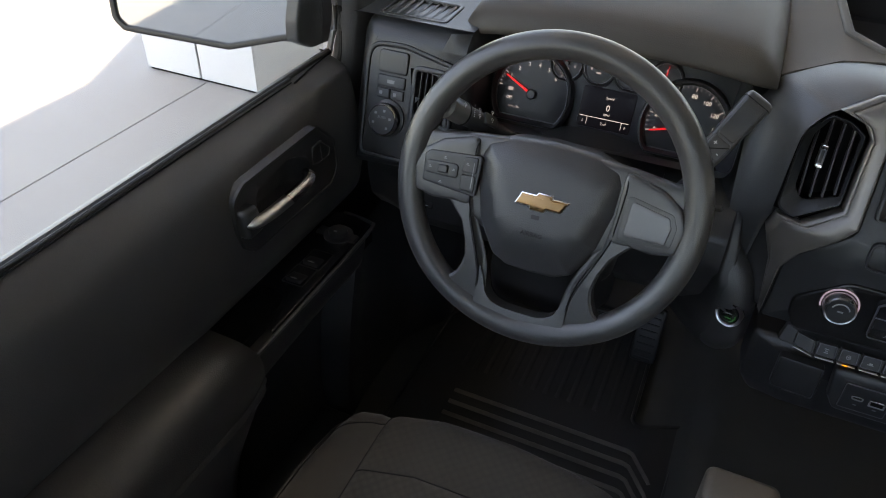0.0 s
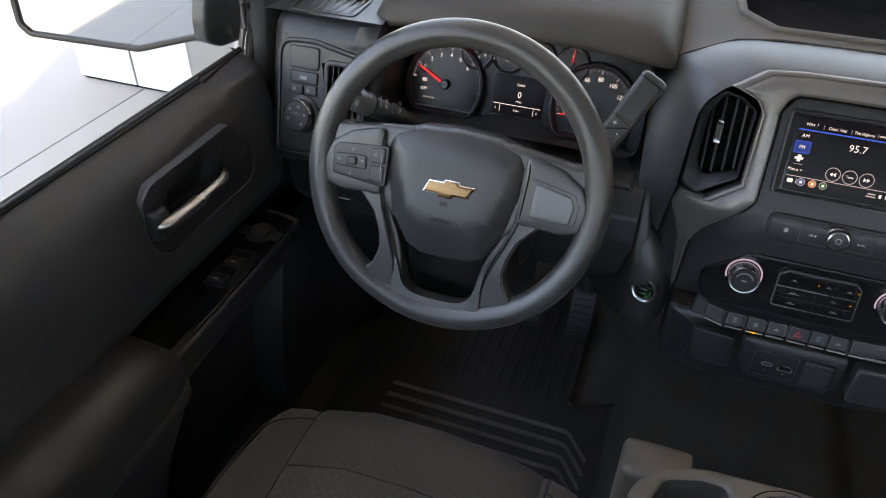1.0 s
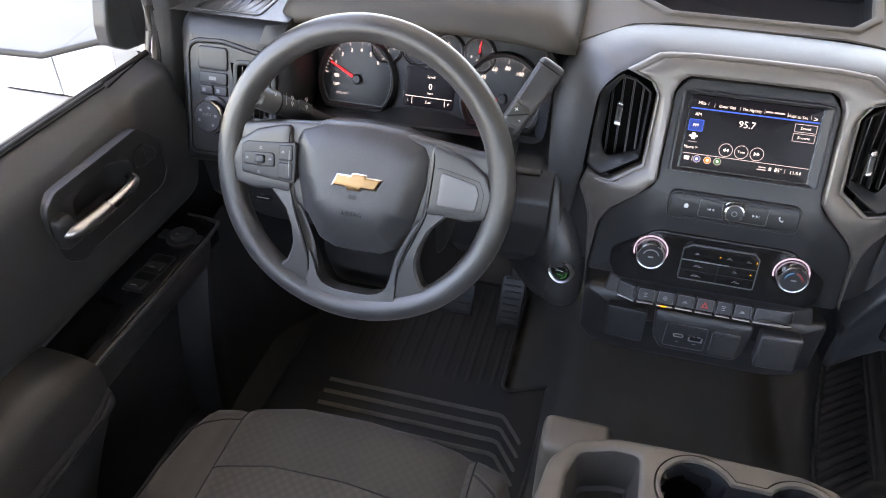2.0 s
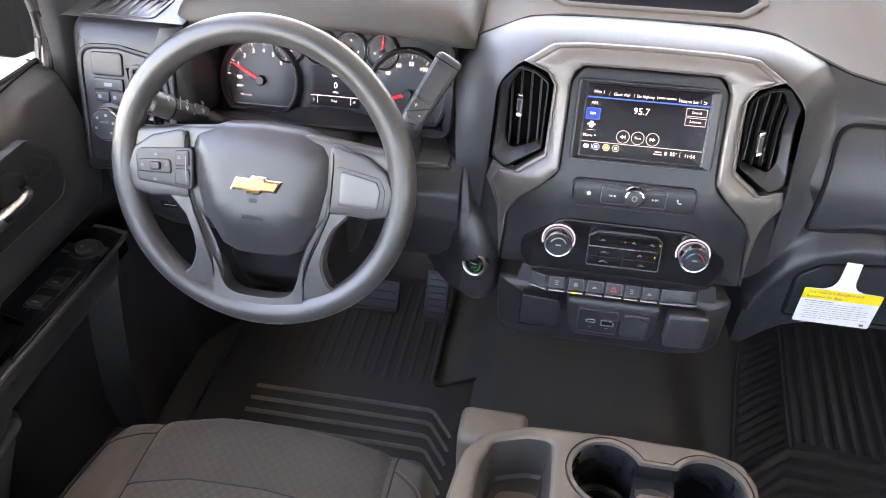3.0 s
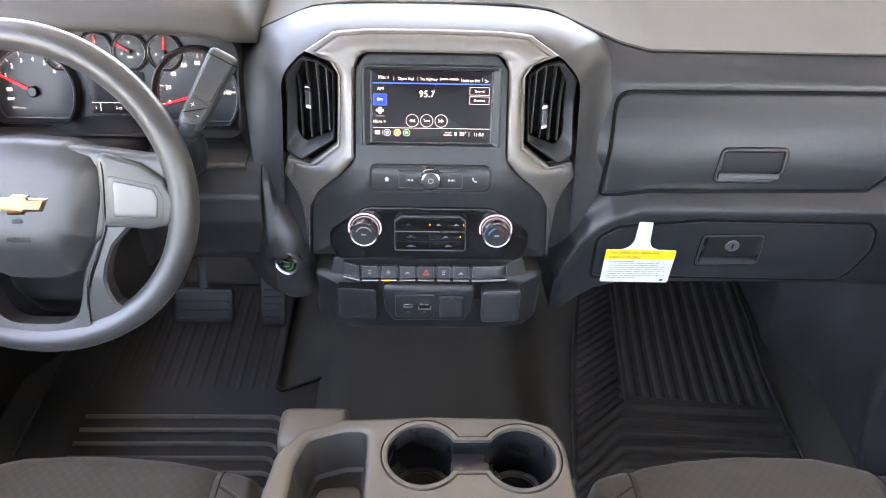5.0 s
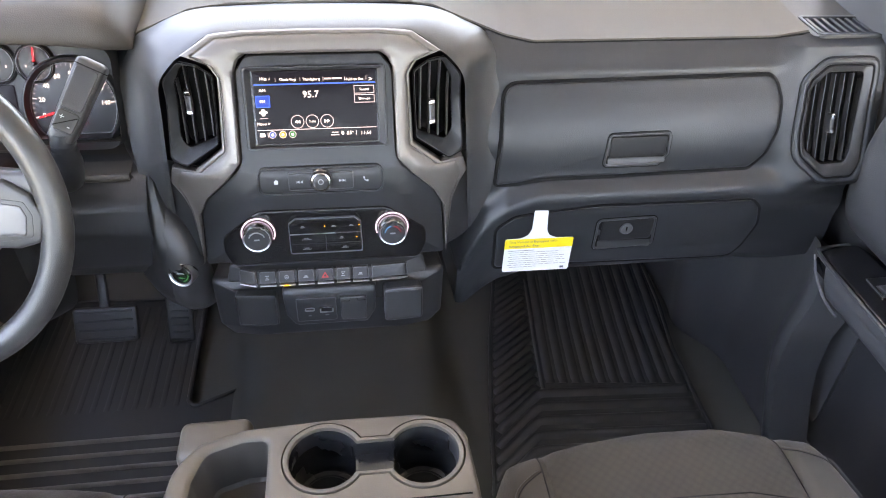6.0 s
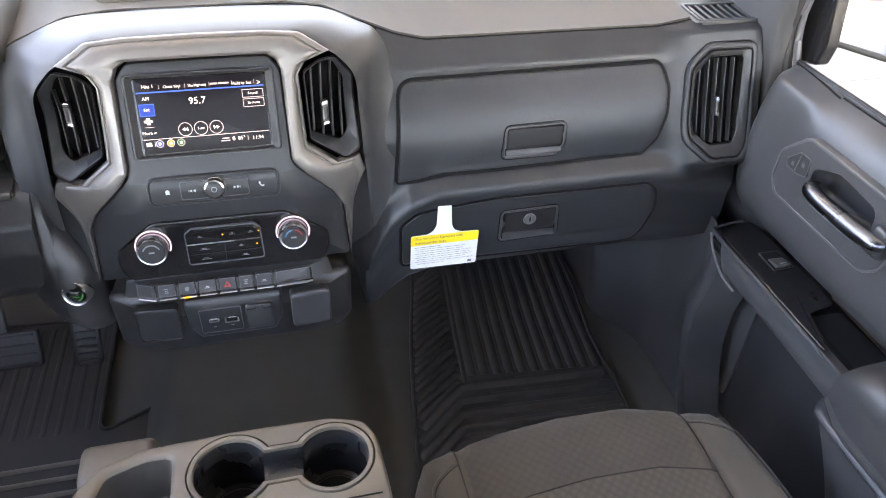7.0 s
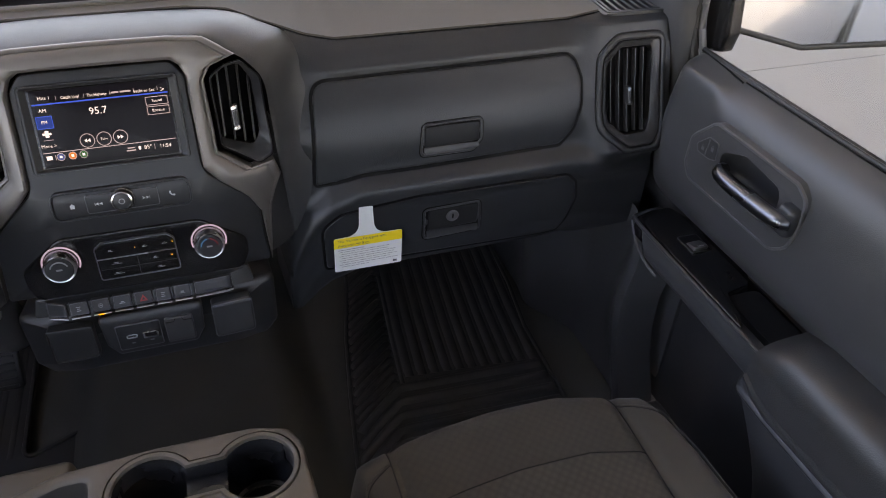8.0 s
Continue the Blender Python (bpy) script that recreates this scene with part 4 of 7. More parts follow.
    y = ys + (PAD_END - ys) * v ** 1.4
    return Vector((x, y, top_z(x, y) + (0.003 if v > 0 else -0.002)))


TRAY = rpoly([(-0.118, 1.548), (0.125, 1.548), (0.165, 1.60), (0.19, 1.76), (-0.19, 1.76), (-0.165, 1.60)], 0.02, 5)
tray_hole = inset(TRAY, 0.006)
part("top_pad", cut(sheet(160, 100, top_pad), lambda c: inside(tray_hole, c.x, c.y)), M_TOP, dash, "soft lighter grey-brown padded top")
seam_line = [Vector((x, pass_y(lerp_table(x, SEAM)) - 0.0005, lerp_table(x, SEAM) + 0.0005)) for x in np.linspace(-0.245, 0.715, 120)]
part("pad_seam", tube(seam_line, 0.0011, 6), M_CAV, dash)

# outer ends of the dash top, each with a side-window outlet let into it
def end_top(sx):
    x0, x1 = (0.715, 0.852) if sx > 0 else (0.636, 0.845)
    va, vb, ya, yb = (0.728, 0.826, 1.472, 1.535) if sx > 0 else (0.688, 0.790, 1.438, 1.505)

    def deck(x, y):
        if sx > 0:
            y0, z0 = fascia_y(min(x, 0.83), 0.716), lerp_table(x, SEAM)
        else:
            y0, z0 = 1.424, 0.7395
        return z0 + 0.050 * smooth01((y - y0) / 0.5) - 0.5 * max(0.0, x - 0.815) ** 1.3, y0

    def fn(u, v):
        x = x0 + (x1 - x0) * u
        y0 = deck(x, 1.5)[1]
        y = y0 + (PAD_END - y0) * v ** 1.3
        return Vector((sx * x, y, deck(x, y)[0]))
    part("end_cap", cut(sheet(70, 120, fn), lambda c: va < abs(c.x) < vb and ya < c.y < yb), M_HOOD if sx > 0 else M_COWL, dash)
    rim = rect(va, ya, vb, yb, 0.006)
    ds = lambda u, v, h=0.0: Vector((sx * u, v, deck(u, v)[0] + h))
    v_ = part("defrost_outlet", frame_of(inset(rim, -0.004), 0.006, ds, -0.006, 0.0015, 0.0015), M_DASH, dash, "slatted outlet for the side window")
    b_ = bmesh.new()
    skin(b_, [[ds(p.x, p.y, h) for p in inset(rim, -0.001)] for h in (0.0, -0.022)], cap_last=True)
    part("throat", b_, M_CAV, v_)
    for k in range(7):
        x = va + 0.010 + (vb - va - 0.020) * k / 6
        b_ = bmesh.new()
        skin(b_, [[ds(x + dx, y, h) for dx, h in ((-0.0028, -0.001), (0.0012, 0.0), (0.0055, -0.016), (0.0015, -0.016))] for y in (ya - 0.001, (ya + yb) / 2, yb + 0.001)], cap_first=True, cap_last=True)
        part("slat", b_, M_DARK, v_)


end_top(1)
end_top(-1)

# surround of the centre stack, lofted from the silver bezel out to the seam
IN_HALF = [(-0.212, 1.400, 0.400), (-0.206, 1.392, 0.50), (-0.200, 1.380, 0.575), (-0.197, 1.374, 0.600), (-0.194, 1.384, 0.66), (-0.190, 1.389, 0.706), (-0.172, 1.399, 0.729), (-0.158, 1.404, 0.738),
           (-0.126, 1.413, 0.7585), (-0.085, 1.415, 0.7625), (0.0, 1.416, 0.7635)]
OUT_HALF = [(-0.225, 1.405, 0.405), (-0.226, 1.400, 0.50), (-0.232, 1.404, 0.56), (-0.236, 1.416, 0.605), (-0.240, 1.438, 0.655), (-0.243, 1.466, 0.70), (-0.234, 1.487, 0.728), (-0.212, 1.498, 0.739),
            (-0.165, 1.520, 0.753), (-0.10, 1.529, 0.757), (0.0, 1.530, 0.758)]


def mirrored(half):
    return half + [(-x, y, z) for x, y, z in half[-2::-1]]


a_, b_ = spline(mirrored(IN_HALF), 120), spline(mirrored(OUT_HALF), 120)
rows = []
for k in range(19):
    t = k / 18
    lift = math.sin(math.pi * t) * 0.0065
    dip = -0.004 * math.exp(-((t - 0.0) / 0.06) ** 2)
    row = []
    for p, q in zip(a_, b_):
        side = smooth01((0.735 - p.z) / 0.05) * smooth01((p.z - 0.42) / 0.05)      # the flanks run out flat into the dashboard
        w = Vector((q.x + math.copysign(0.012 * side, q.x), q.y, q.z))
        ease = t + (1 - (1 - t) ** 2.2 - t) * side
        k = lift * (1 - 0.75 * side * t)
        row.append(Vector((p.x + (w.x - p.x) * t, p.y + (w.y - p.y) * ease - k * 0.8 - dip, p.z + (w.z - p.z) * t + k * 0.75)))
    rows.append(row)
bm = bmesh.new()
skin(bm, rows, closed=False)
part("stack_surround", bm, M_COWL, dash)
# open tray in the top pad, behind the surround
tray = TRAY
part("top_tray", frame_of([Vector((p.x, p.y)) for p in tray], 0.012, lambda u, v, h: Vector((u, v, top_z(u, v) + 0.003 + h)), -0.01, 0.004, 0.003), M_TOP, dash)
tb = bmesh.new()
skin(tb, [[Vector((p.x, p.y, top_z(p.x, p.y) + h)) for p in inset(tray, i)] for i, h in ((0.010, 0.004), (0.012, -0.012), (0.016, -0.036), (0.022, -0.040))], cap_last=True)
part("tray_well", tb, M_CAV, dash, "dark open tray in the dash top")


def glove_door(name, outline, radius, latch, label):
    poly = rpoly(outline, radius, 6)
    fine = []
    for i, p in enumerate(poly):
        q = poly[(i + 1) % len(poly)]
        n = max(1, int((q - p).length / 0.02))
        fine += [p.lerp(q, k / n) for k in range(n)]
    g = part(name, pad(fine, on_fascia, -0.006, 0.0045, 0.003, crown=0.001, rings=16), M_DASH, dash, label)
    part("shut_line", hoop(inset(fine, -0.0046), fine, on_fascia, [(0, 0.0012), (0.12, 0.0034), (1, 0.0028)]), M_CAV, g)
    # paddle latch in a shallow well
    lp = rpoly(latch, 0.006, 4)
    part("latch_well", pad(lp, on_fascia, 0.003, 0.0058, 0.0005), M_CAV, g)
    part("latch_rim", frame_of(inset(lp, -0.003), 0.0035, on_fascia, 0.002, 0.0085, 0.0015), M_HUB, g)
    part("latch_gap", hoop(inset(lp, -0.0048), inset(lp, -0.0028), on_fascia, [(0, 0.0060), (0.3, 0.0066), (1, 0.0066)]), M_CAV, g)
    zs = [p.y for p in lp]
    lo, hi = min(zs), max(zs)
    cut = lo + (hi - lo) * 0.25
    xs = [p.x for p in lp]
    grip = rpoly([(min(xs) + 0.004, cut), (max(xs) - 0.004, cut + 0.002), (max(xs) - 0.002, hi - 0.002), (min(xs) + 0.006, hi - 0.002)], 0.004, 4)
    # finger scoop below the paddle, rising to the lower rim
    def scoop(u, v):
        z = cut + (lo + 0.001 - cut) * v
        x0 = min(xs) + 0.003
        x1 = max(p.x for p in lp if p.y < lo + 0.012 + (hi - lo) * 0.3 * (1 - v)) - 0.003
        return on_fascia(x0 + (x1 - x0) * u, z, 0.0060 + 0.0030 * v ** 1.6 + 0.0022 * smooth01((u - 0.75) / 0.25))
    part("finger_scoop", sheet(16, 10, scoop), M_DARK, g)
    paddle = part("latch", pad(grip, on_fascia, 0.003, 0.0072, 0.0015), M_LATCH, g, "black paddle latch")
    return g, paddle


UP_GB = [(0.247, 0.533), (0.2575, 0.669), (0.657, 0.672), (0.667, 0.640), (0.664, 0.605), (0.650, 0.567), (0.630, 0.548), (0.40, 0.545), (0.31, 0.545), (0.276, 0.537)]
glove_door("upper_glove_box", UP_GB, [0.004, 0.024, 0.020, 0.03, 0.05, 0.04, 0.012, 0.1, 0.1, 0.05], [(0.404, 0.560), (0.410, 0.602), (0.498, 0.603), (0.496, 0.575), (0.484, 0.560)],
           "smooth upper glove box door with a black latch")
LOW_GB = [(0.250, 0.395), (0.249, 0.470), (0.275, 0.490), (0.395, 0.5035), (0.640, 0.5015), (0.660, 0.482), (0.666, 0.450), (0.652, 0.405), (0.64, 0.385)]
_, pd = glove_door("lower_glove_box", LOW_GB, [0.01, 0.02, 0.02, 0.2, 0.02, 0.02, 0.03, 0.03, 0.01], [(0.404, 0.424), (0.404, 0.476), (0.491, 0.478), (0.494, 0.428)],
                    "smooth lower glove box door with a locking latch")
part("lock_barrel", lathe([(0.010, 0.0068), (0.010, 0.0093), (0.0085, 0.0103), (0.007, 0.0093), (0.0, 0.0093)], lambda u, v, h: on_fascia(0.448 + u, 0.460 + v, h), 24, cap=False), M_GREY, pd, "round lock barrel")
bar(0.4468, 0.456, 0.4492, 0.464, on_fascia, 0.0100, M_CAV, pd, "key_slot")


def air_vent(name, outline, surf, parent, slats, tab, lean=0.0, tab_size=(0.0085, 0.034), frame_w=0.010, frame_m=None, depth=0.03, mouth=None, rounding=0.010):
    """A framed outlet: dark throat, tall slats and a chrome-tipped slider."""
    poly = rpoly(outline, rounding, 8 if mouth else 4)
    if mouth:
        throat = rpoly(mouth, [r * 0.45 for r in rounding], 8)
        v = part(name, hoop(inset(poly, 0.0115), throat, surf, [(0, -0.004), (0, 0.0025), (0.06, 0.0042), (0.14, 0.0045), (0.80, 0.002), (0.93, 0.0012), (1, -0.001), (1, -0.012)]), M_DARK, parent, "air vent with upright black slats")
        part("outer_ring", frame_of(poly, 0.0100, surf, -0.006, 0.0045, 0.004), M_DASH, v)
        part("ring_gap", hoop(inset(poly, 0.0095), inset(poly, 0.012), surf, [(0, 0.0012), (1, 0.0012)]), M_CAV, v)
        part("edge_gap", hoop(inset(poly, -0.0012), inset(poly, 0.0006), surf, [(0, 0.0006), (1, 0.0006)]), M_CAV, v)
    else:
        throat = inset(poly, frame_w - 0.001)
        v = part(name, frame_of(inset(poly, -0.003), frame_w + 0.003, surf, -0.01, 0.004, 0.003), frame_m or M_DARK, parent, "air vent with upright black slats")
    rows = [[surf(p.x, p.y, h) for p in throat] for h in (0.0, -depth)]
    bm = bmesh.new()
    skin(bm, rows, cap_last=True)
    part("throat", bm, M_CAV, v)
    lo, hi = min(p.y for p in throat), max(p.y for p in throat)
    for s in slats:
        # clip every slat to the throat
        xs = []
        for zz in np.linspace(lo, hi, 41):
            x = s + lean * (zz - (lo + hi) / 2)
            inside = False
            for i, p in enumerate(throat):
                q = throat[i - 1]
                if (p.y > zz) != (q.y > zz) and x < (q.x - p.x) * (zz - p.y) / (q.y - p.y) + p.x:
                    inside = not inside
            if inside:
                xs.append((x, zz))
        if len(xs) < 4:
            continue
        b2 = bmesh.new()
        prof = [(-0.0011, -0.004), (-0.0006, -0.0025), (0.0006, -0.0025), (0.0011, -0.004), (0.0010, -0.012), (-0.0010, -0.012)]
        skin(b2, [[surf(x + a, zz, h) for a, h in prof] for x, zz in (xs[0], xs[len(xs) // 2], xs[-1])], cap_first=True, cap_last=True)
        part("slat", b2, M_DARK, v)
    tx, tzz = tab
    w, t_h = tab_size
    tb_ = part("slider", pad(rect(tx - w / 2, tzz - t_h / 2, tx + w / 2, tzz + t_h / 2, 0.003, 3), surf, -0.006, 0.006, 0.002), M_DARK, v, "black vent slider with chrome tips")
    for a, b, m_ in ((tzz + t_h / 2 - 0.008, tzz + t_h / 2 - 0.0005, M_HANDLE), (tzz - t_h / 2 + 0.0005, tzz - t_h / 2 + 0.005, M_GREY)):
        part("tip", pad(rect(tx - w / 2 + 0.0005, a, tx + w / 2 - 0.0005, b, 0.0015, 3), surf, 0.0, 0.0072, 0.001), m_, tb_)
    return v


air_vent("side_vent", VENT_R, on_fascia, dash,
         [0.7195, 0.734, 0.7485, 0.763, 0.777], (0.7490, 0.609), lean=0.06, tab_size=(0.0065, 0.027), mouth=VENT_MOUTH, rounding=VENT_ROUND)

# ---------------------------------------------------------------- driver's side of the dashboard
LOWD = [(0.36, 1.47), (0.40, 1.41), (0.44, 1.375), (0.50, 1.365), (0.54, 1.372), (0.57, 1.40), (0.585, 1.44)]


def knee(u, v):
    x = -0.80 + 0.565 * u
    z = 0.585 - 0.235 * v
    y = lerp_table(z, LOWD) + 0.03 * smooth01((-0.70 - x) / 0.1) 
    return Vector((x, y, z)) if v < 0.97 else Vector((x, 1.6, 0.36))


part("knee_panel", sheet(50, 40, knee), M_DARK, dash, "black knee panel below the steering column")

PB = plane((-0.687, 1.3690, 0.4735), (1, 0, 0), (0, 0.12, 1))
pk = part("parking_brake_switch", pad(rect(-0.017, -0.011, 0.017, 0.012, 0.003), PB, -0.012, 0.0, 0.002), M_LATCH, dash, "black parking brake switch with a pale line")
bar(-0.0105, -0.0055, 0.0105, -0.0042, PB, 0.0005, M_STALKMARK, pk)
cpx = circle(0.0032, 16, 0.0, 0.003)
part("symbol", hoop(cpx, inset(cpx, 0.0007), PB, [(0, 0.0005), (1, 0.0005)]), M_MARK, pk)


def start_cheek(u, v):
    """The surface beside the stack that carries the start button; its inner edge sweeps down to the stack."""
    z = 0.60 - 0.26 * v
    xi = lerp_table(z, [(0.34, -0.172), (0.42, -0.176), (0.46, -0.188), (0.50, -0.206), (0.55, -0.218), (0.60, -0.226)])
    xo = lerp_table(z, [(0.34, -0.305), (0.42, -0.296), (0.47, -0.280), (0.52, -0.262), (0.56, -0.252), (0.60, -0.246)])
    x = xo + (xi - xo) * u
    y = lerp_table(z, [(0.34, 1.40), (0.38, 1.372), (0.43, 1.358), (0.48, 1.362), (0.53, 1.380), (0.60, 1.410)])
    y += 0.10 * max(0, u - 0.86) ** 1.5 * 8 - 0.004 * math.sin(math.pi * u) + 0.09 * max(0.0, 1 - u / 0.62) ** 1.6 + 0.03 * max(0.0, 1 - v / 0.2) ** 2
    return Vector((x, y, z))


part("start_cheek", sheet(24, 30, start_cheek), M_DARK, dash)
ROLL_L = [(-0.258, 1.404, 0.575), (-0.240, 1.397, 0.545), (-0.224, 1.390, 0.505), (-0.211, 1.386, 0.465), (-0.206, 1.386, 0.425), (-0.206, 1.405, 0.370), (-0.208, 1.47, 0.325), (-0.212, 1.56, 0.315)]
part("knee_roll", tube(spline(ROLL_L, 42), lambda t: 0.002 + 0.032 * smooth01(t / 0.52), 22), M_HUB, dash, "padded wing that carries the start button")


def left_face(u, v, h=0.0):
    return Vector((u, 1.385 + (v - 0.612) * 0.3 - h * 0.957, v + h * 0.29))


tower = lambda u, v, h=0.0: left_face(u, v, 0.0) + (Vector((0, -h, 0)) if h < 0 else Vector((0, -0.957 * h, 0.29 * h)))
body = rpoly([(-0.815, 0.515), (-0.815, 0.7395), (-0.636, 0.7395), (-0.628, 0.60), (-0.66, 0.525)], [0.02, 0.035, 0.004, 0.03, 0.02], 8)
LV_ = [(-0.715, 0.600), (-0.716, 0.680), (-0.665, 0.680), (-0.655, 0.600), (-0.67, 0.585), (-0.70, 0.585)]
lhole = [Vector((-0.685 + (x + 0.685) * 0.92, 0.634 + (z - 0.634) * 0.95)) for x, z in LV_]
part("switch_tower", cut(pad(body, tower, -0.14, 0.004, 0.032, rings=40, seg=8), lambda c: c.y < 1.43 and inside(lhole, c.x, c.z)), M_DASH, dash)
inn = rpoly([(-0.796, 0.536), (-0.797, 0.7055), (-0.735, 0.7080), (-0.650, 0.692), (-0.648, 0.600), (-0.665, 0.540)], [0.018, 0.030, 0.08, 0.012, 0.04, 0.018], 8)
part("tower_frame", frame_of(inn, 0.007, left_face, 0.0, 0.0075, 0.003), M_DASH, dash)
part("tower_panel", cut(pad(inset(inn, 0.007), left_face, 0.0, 0.0045, 0.001, rings=40), lambda c: inside(lhole, c.x, c.z)), M_DARK, dash)
part("blank_panel", pad(rect(-0.775, 0.664, -0.727, 0.696, 0.006), left_face, 0.003, 0.0075, 0.002), M_PANEL, dash)
sw = part("cargo_lamp_switch", pad(rect(-0.774, 0.644, -0.728, 0.661, 0.003), left_face, 0.003, 0.008, 0.002), M_PANEL, dash, "black lamp switch")
bar(-0.757, 0.650, -0.745, 0.655, left_face, 0.0084, M_MARK, sw)
for a in (-0.773, -0.750):
    sw = part("dimmer_switch", pad(rect(a, 0.628, a + 0.0215, 0.642, 0.002), left_face, 0.003, 0.008, 0.002), M_PANEL, dash, "black dimmer switch")
    bar(a + 0.005, 0.633, a + 0.010, 0.638, left_face, 0.0084, M_MARK, sw)
kn = lambda u, v, h=0.0: left_face(-0.750 + u, 0.600 + v, h)
hk = part("headlamp_knob", lathe([(0.027, 0.003), (0.027, 0.008), (0.0225, 0.010), (0.0225, 0.024), (0.0205, 0.027), (0.0, 0.0275)], kn, 40, cap=False), M_DARK, dash, "round headlamp knob with a bright ring")
part("ring", lathe([(0.0232, 0.019), (0.0238, 0.021), (0.0232, 0.0235), (0.0215, 0.0262)], kn, 40, cap=False), M_DIMCHROME, hk)
for k in range(5):
    t = radians(200 - 62 * k)
    bar(0.014 * math.cos(t) - 0.002, 0.014 * math.sin(t) - 0.0018, 0.014 * math.cos(t) + 0.002, 0.014 * math.sin(t) + 0.0018, kn, 0.0280, M_MARK, hk)
words("AUTO", 0.005, kn, 0.0, 0.004, 0.0280, M_MARK, hk)
air_vent("side_vent", LV_, lambda u, v, h=0.0: left_face(u, v, h + 0.004), dash, [-0.706, -0.697, -0.688, -0.679, -0.670], (-0.686, 0.625),
         frame_w=0.005, frame_m=M_PANEL, depth=0.025)

# instrument hood
HOOD_X0, HOOD_X1 = -0.668, -0.230
HOOD_PATH = spline([(a, b, 0) for a, b in ((1.52, -0.004), (1.475, -0.004), (1.450, -0.002), (1.4405, 0.001), (1.438, 0.007), (1.4405, 0.017), (1.447, 0.029), (1.457, 0.0375), (1.476, 0.0440), (1.52, 0.0505), (1.60, 0.0565), (1.72, 0.056), (1.84, 0.046))], 90)


def hood(u, v):
    """v: 0 under the lip, up round the lip, then back along the top; both ends turn back in a round shoulder."""
    c = math.sin(math.pi * (u - 0.5)) * 0.55 + (2 * u - 1) * 0.45
    x = (HOOD_X0 + HOOD_X1) / 2 + (HOOD_X1 - HOOD_X0) / 2 * c
    lipz = 0.722 + 0.020 * (1 - abs(c) ** 3.2)
    q = HOOD_PATH[round(v * 90)]
    y, dz = q.x, q.y
    end = max(0.0, (abs(c) - 0.80) / 0.20)
    turn = 1 - math.sqrt(max(0.0, 1 - end * end))
    return Vector((x, y + (0.012 * abs(c) ** 3 + 0.060 * turn) * (1 - v) ** 1.5, lipz + dz * (1 - 0.92 * turn) - 0.004 * turn))


part("instrument_hood", sheet(96, 90, hood), M_HOOD, dash, "padded hood over the instruments")


def behind_hood(u, v):
    x = -0.68 + 0.46 * u
    return Vector((x, 1.50 + 0.47 * v, 0.728 + 0.05 * smooth01(v * 0.94)))


part("hood_deck", sheet(20, 10, behind_hood), M_HOOD, dash)
# well round the instruments
well = rpoly([(-0.648, 0.585), (-0.648, 0.700), (-0.60, 0.722), (-0.30, 0.722), (-0.256, 0.700), (-0.256, 0.585)], 0.02, 5)
CLUST = lambda u, v, h=0.0: Vector((u, 1.496 + (v - 0.634) * 0.364 - h * 0.94, v + h * 0.342))
bm = bmesh.new()
skin(bm, [[CLUST(p.x, p.y, h) for p in well] for h in (0.075, 0.0)])
part("instrument_well", bm, M_DARK, dash)
led = sheet(10, 6, lambda u, v: Vector((-0.655 + 0.40 * u, 1.40 + 0.11 * v, 0.575 + 0.022 * v)), (0, 0, -0.01))
part("instrument_ledge", led, M_HOOD, dash)
part("ledge_lip", tube([(-0.655, 1.400, 0.572), (-0.45, 1.396, 0.5715), (-0.255, 1.400, 0.572)], 0.0055, 10), M_HOOD, dash)
def well_cheek(u, v):
    """Soft swell between the instruments and the centre stack."""
    z = 0.738 - 0.29 * v
    ye = lerp_table(z, [(0.44, 1.400), (0.50, 1.400), (0.56, 1.404), (0.605, 1.416), (0.655, 1.438), (0.70, 1.466), (0.728, 1.487), (0.74, 1.50)])
    xe = lerp_table(z, [(0.44, -0.224), (0.50, -0.226), (0.56, -0.232), (0.605, -0.236), (0.655, -0.240), (0.70, -0.243), (0.74, -0.236)])
    return Vector((xe + (-0.288 - xe) * (1 - u), ye - 0.003 + 0.095 * (1 - u) ** 1.6, z))


part("well_cheek", sheet(24, 40, well_cheek), M_DASH, dash)

# ---------------------------------------------------------------- instruments
cl = thing("instrument_cluster", (-0.45, 1.5, 0.6), "black instrument cluster with white numerals, red needles and a small display", "instrument cluster")
part("face", pad(rpoly([(-0.646, 0.588), (-0.646, 0.700), (-0.60, 0.720), (-0.30, 0.720), (-0.258, 0.700), (-0.258, 0.588)], 0.02, 5), CLUST, -0.02, 0.0, 0.001), M_FACE, cl)


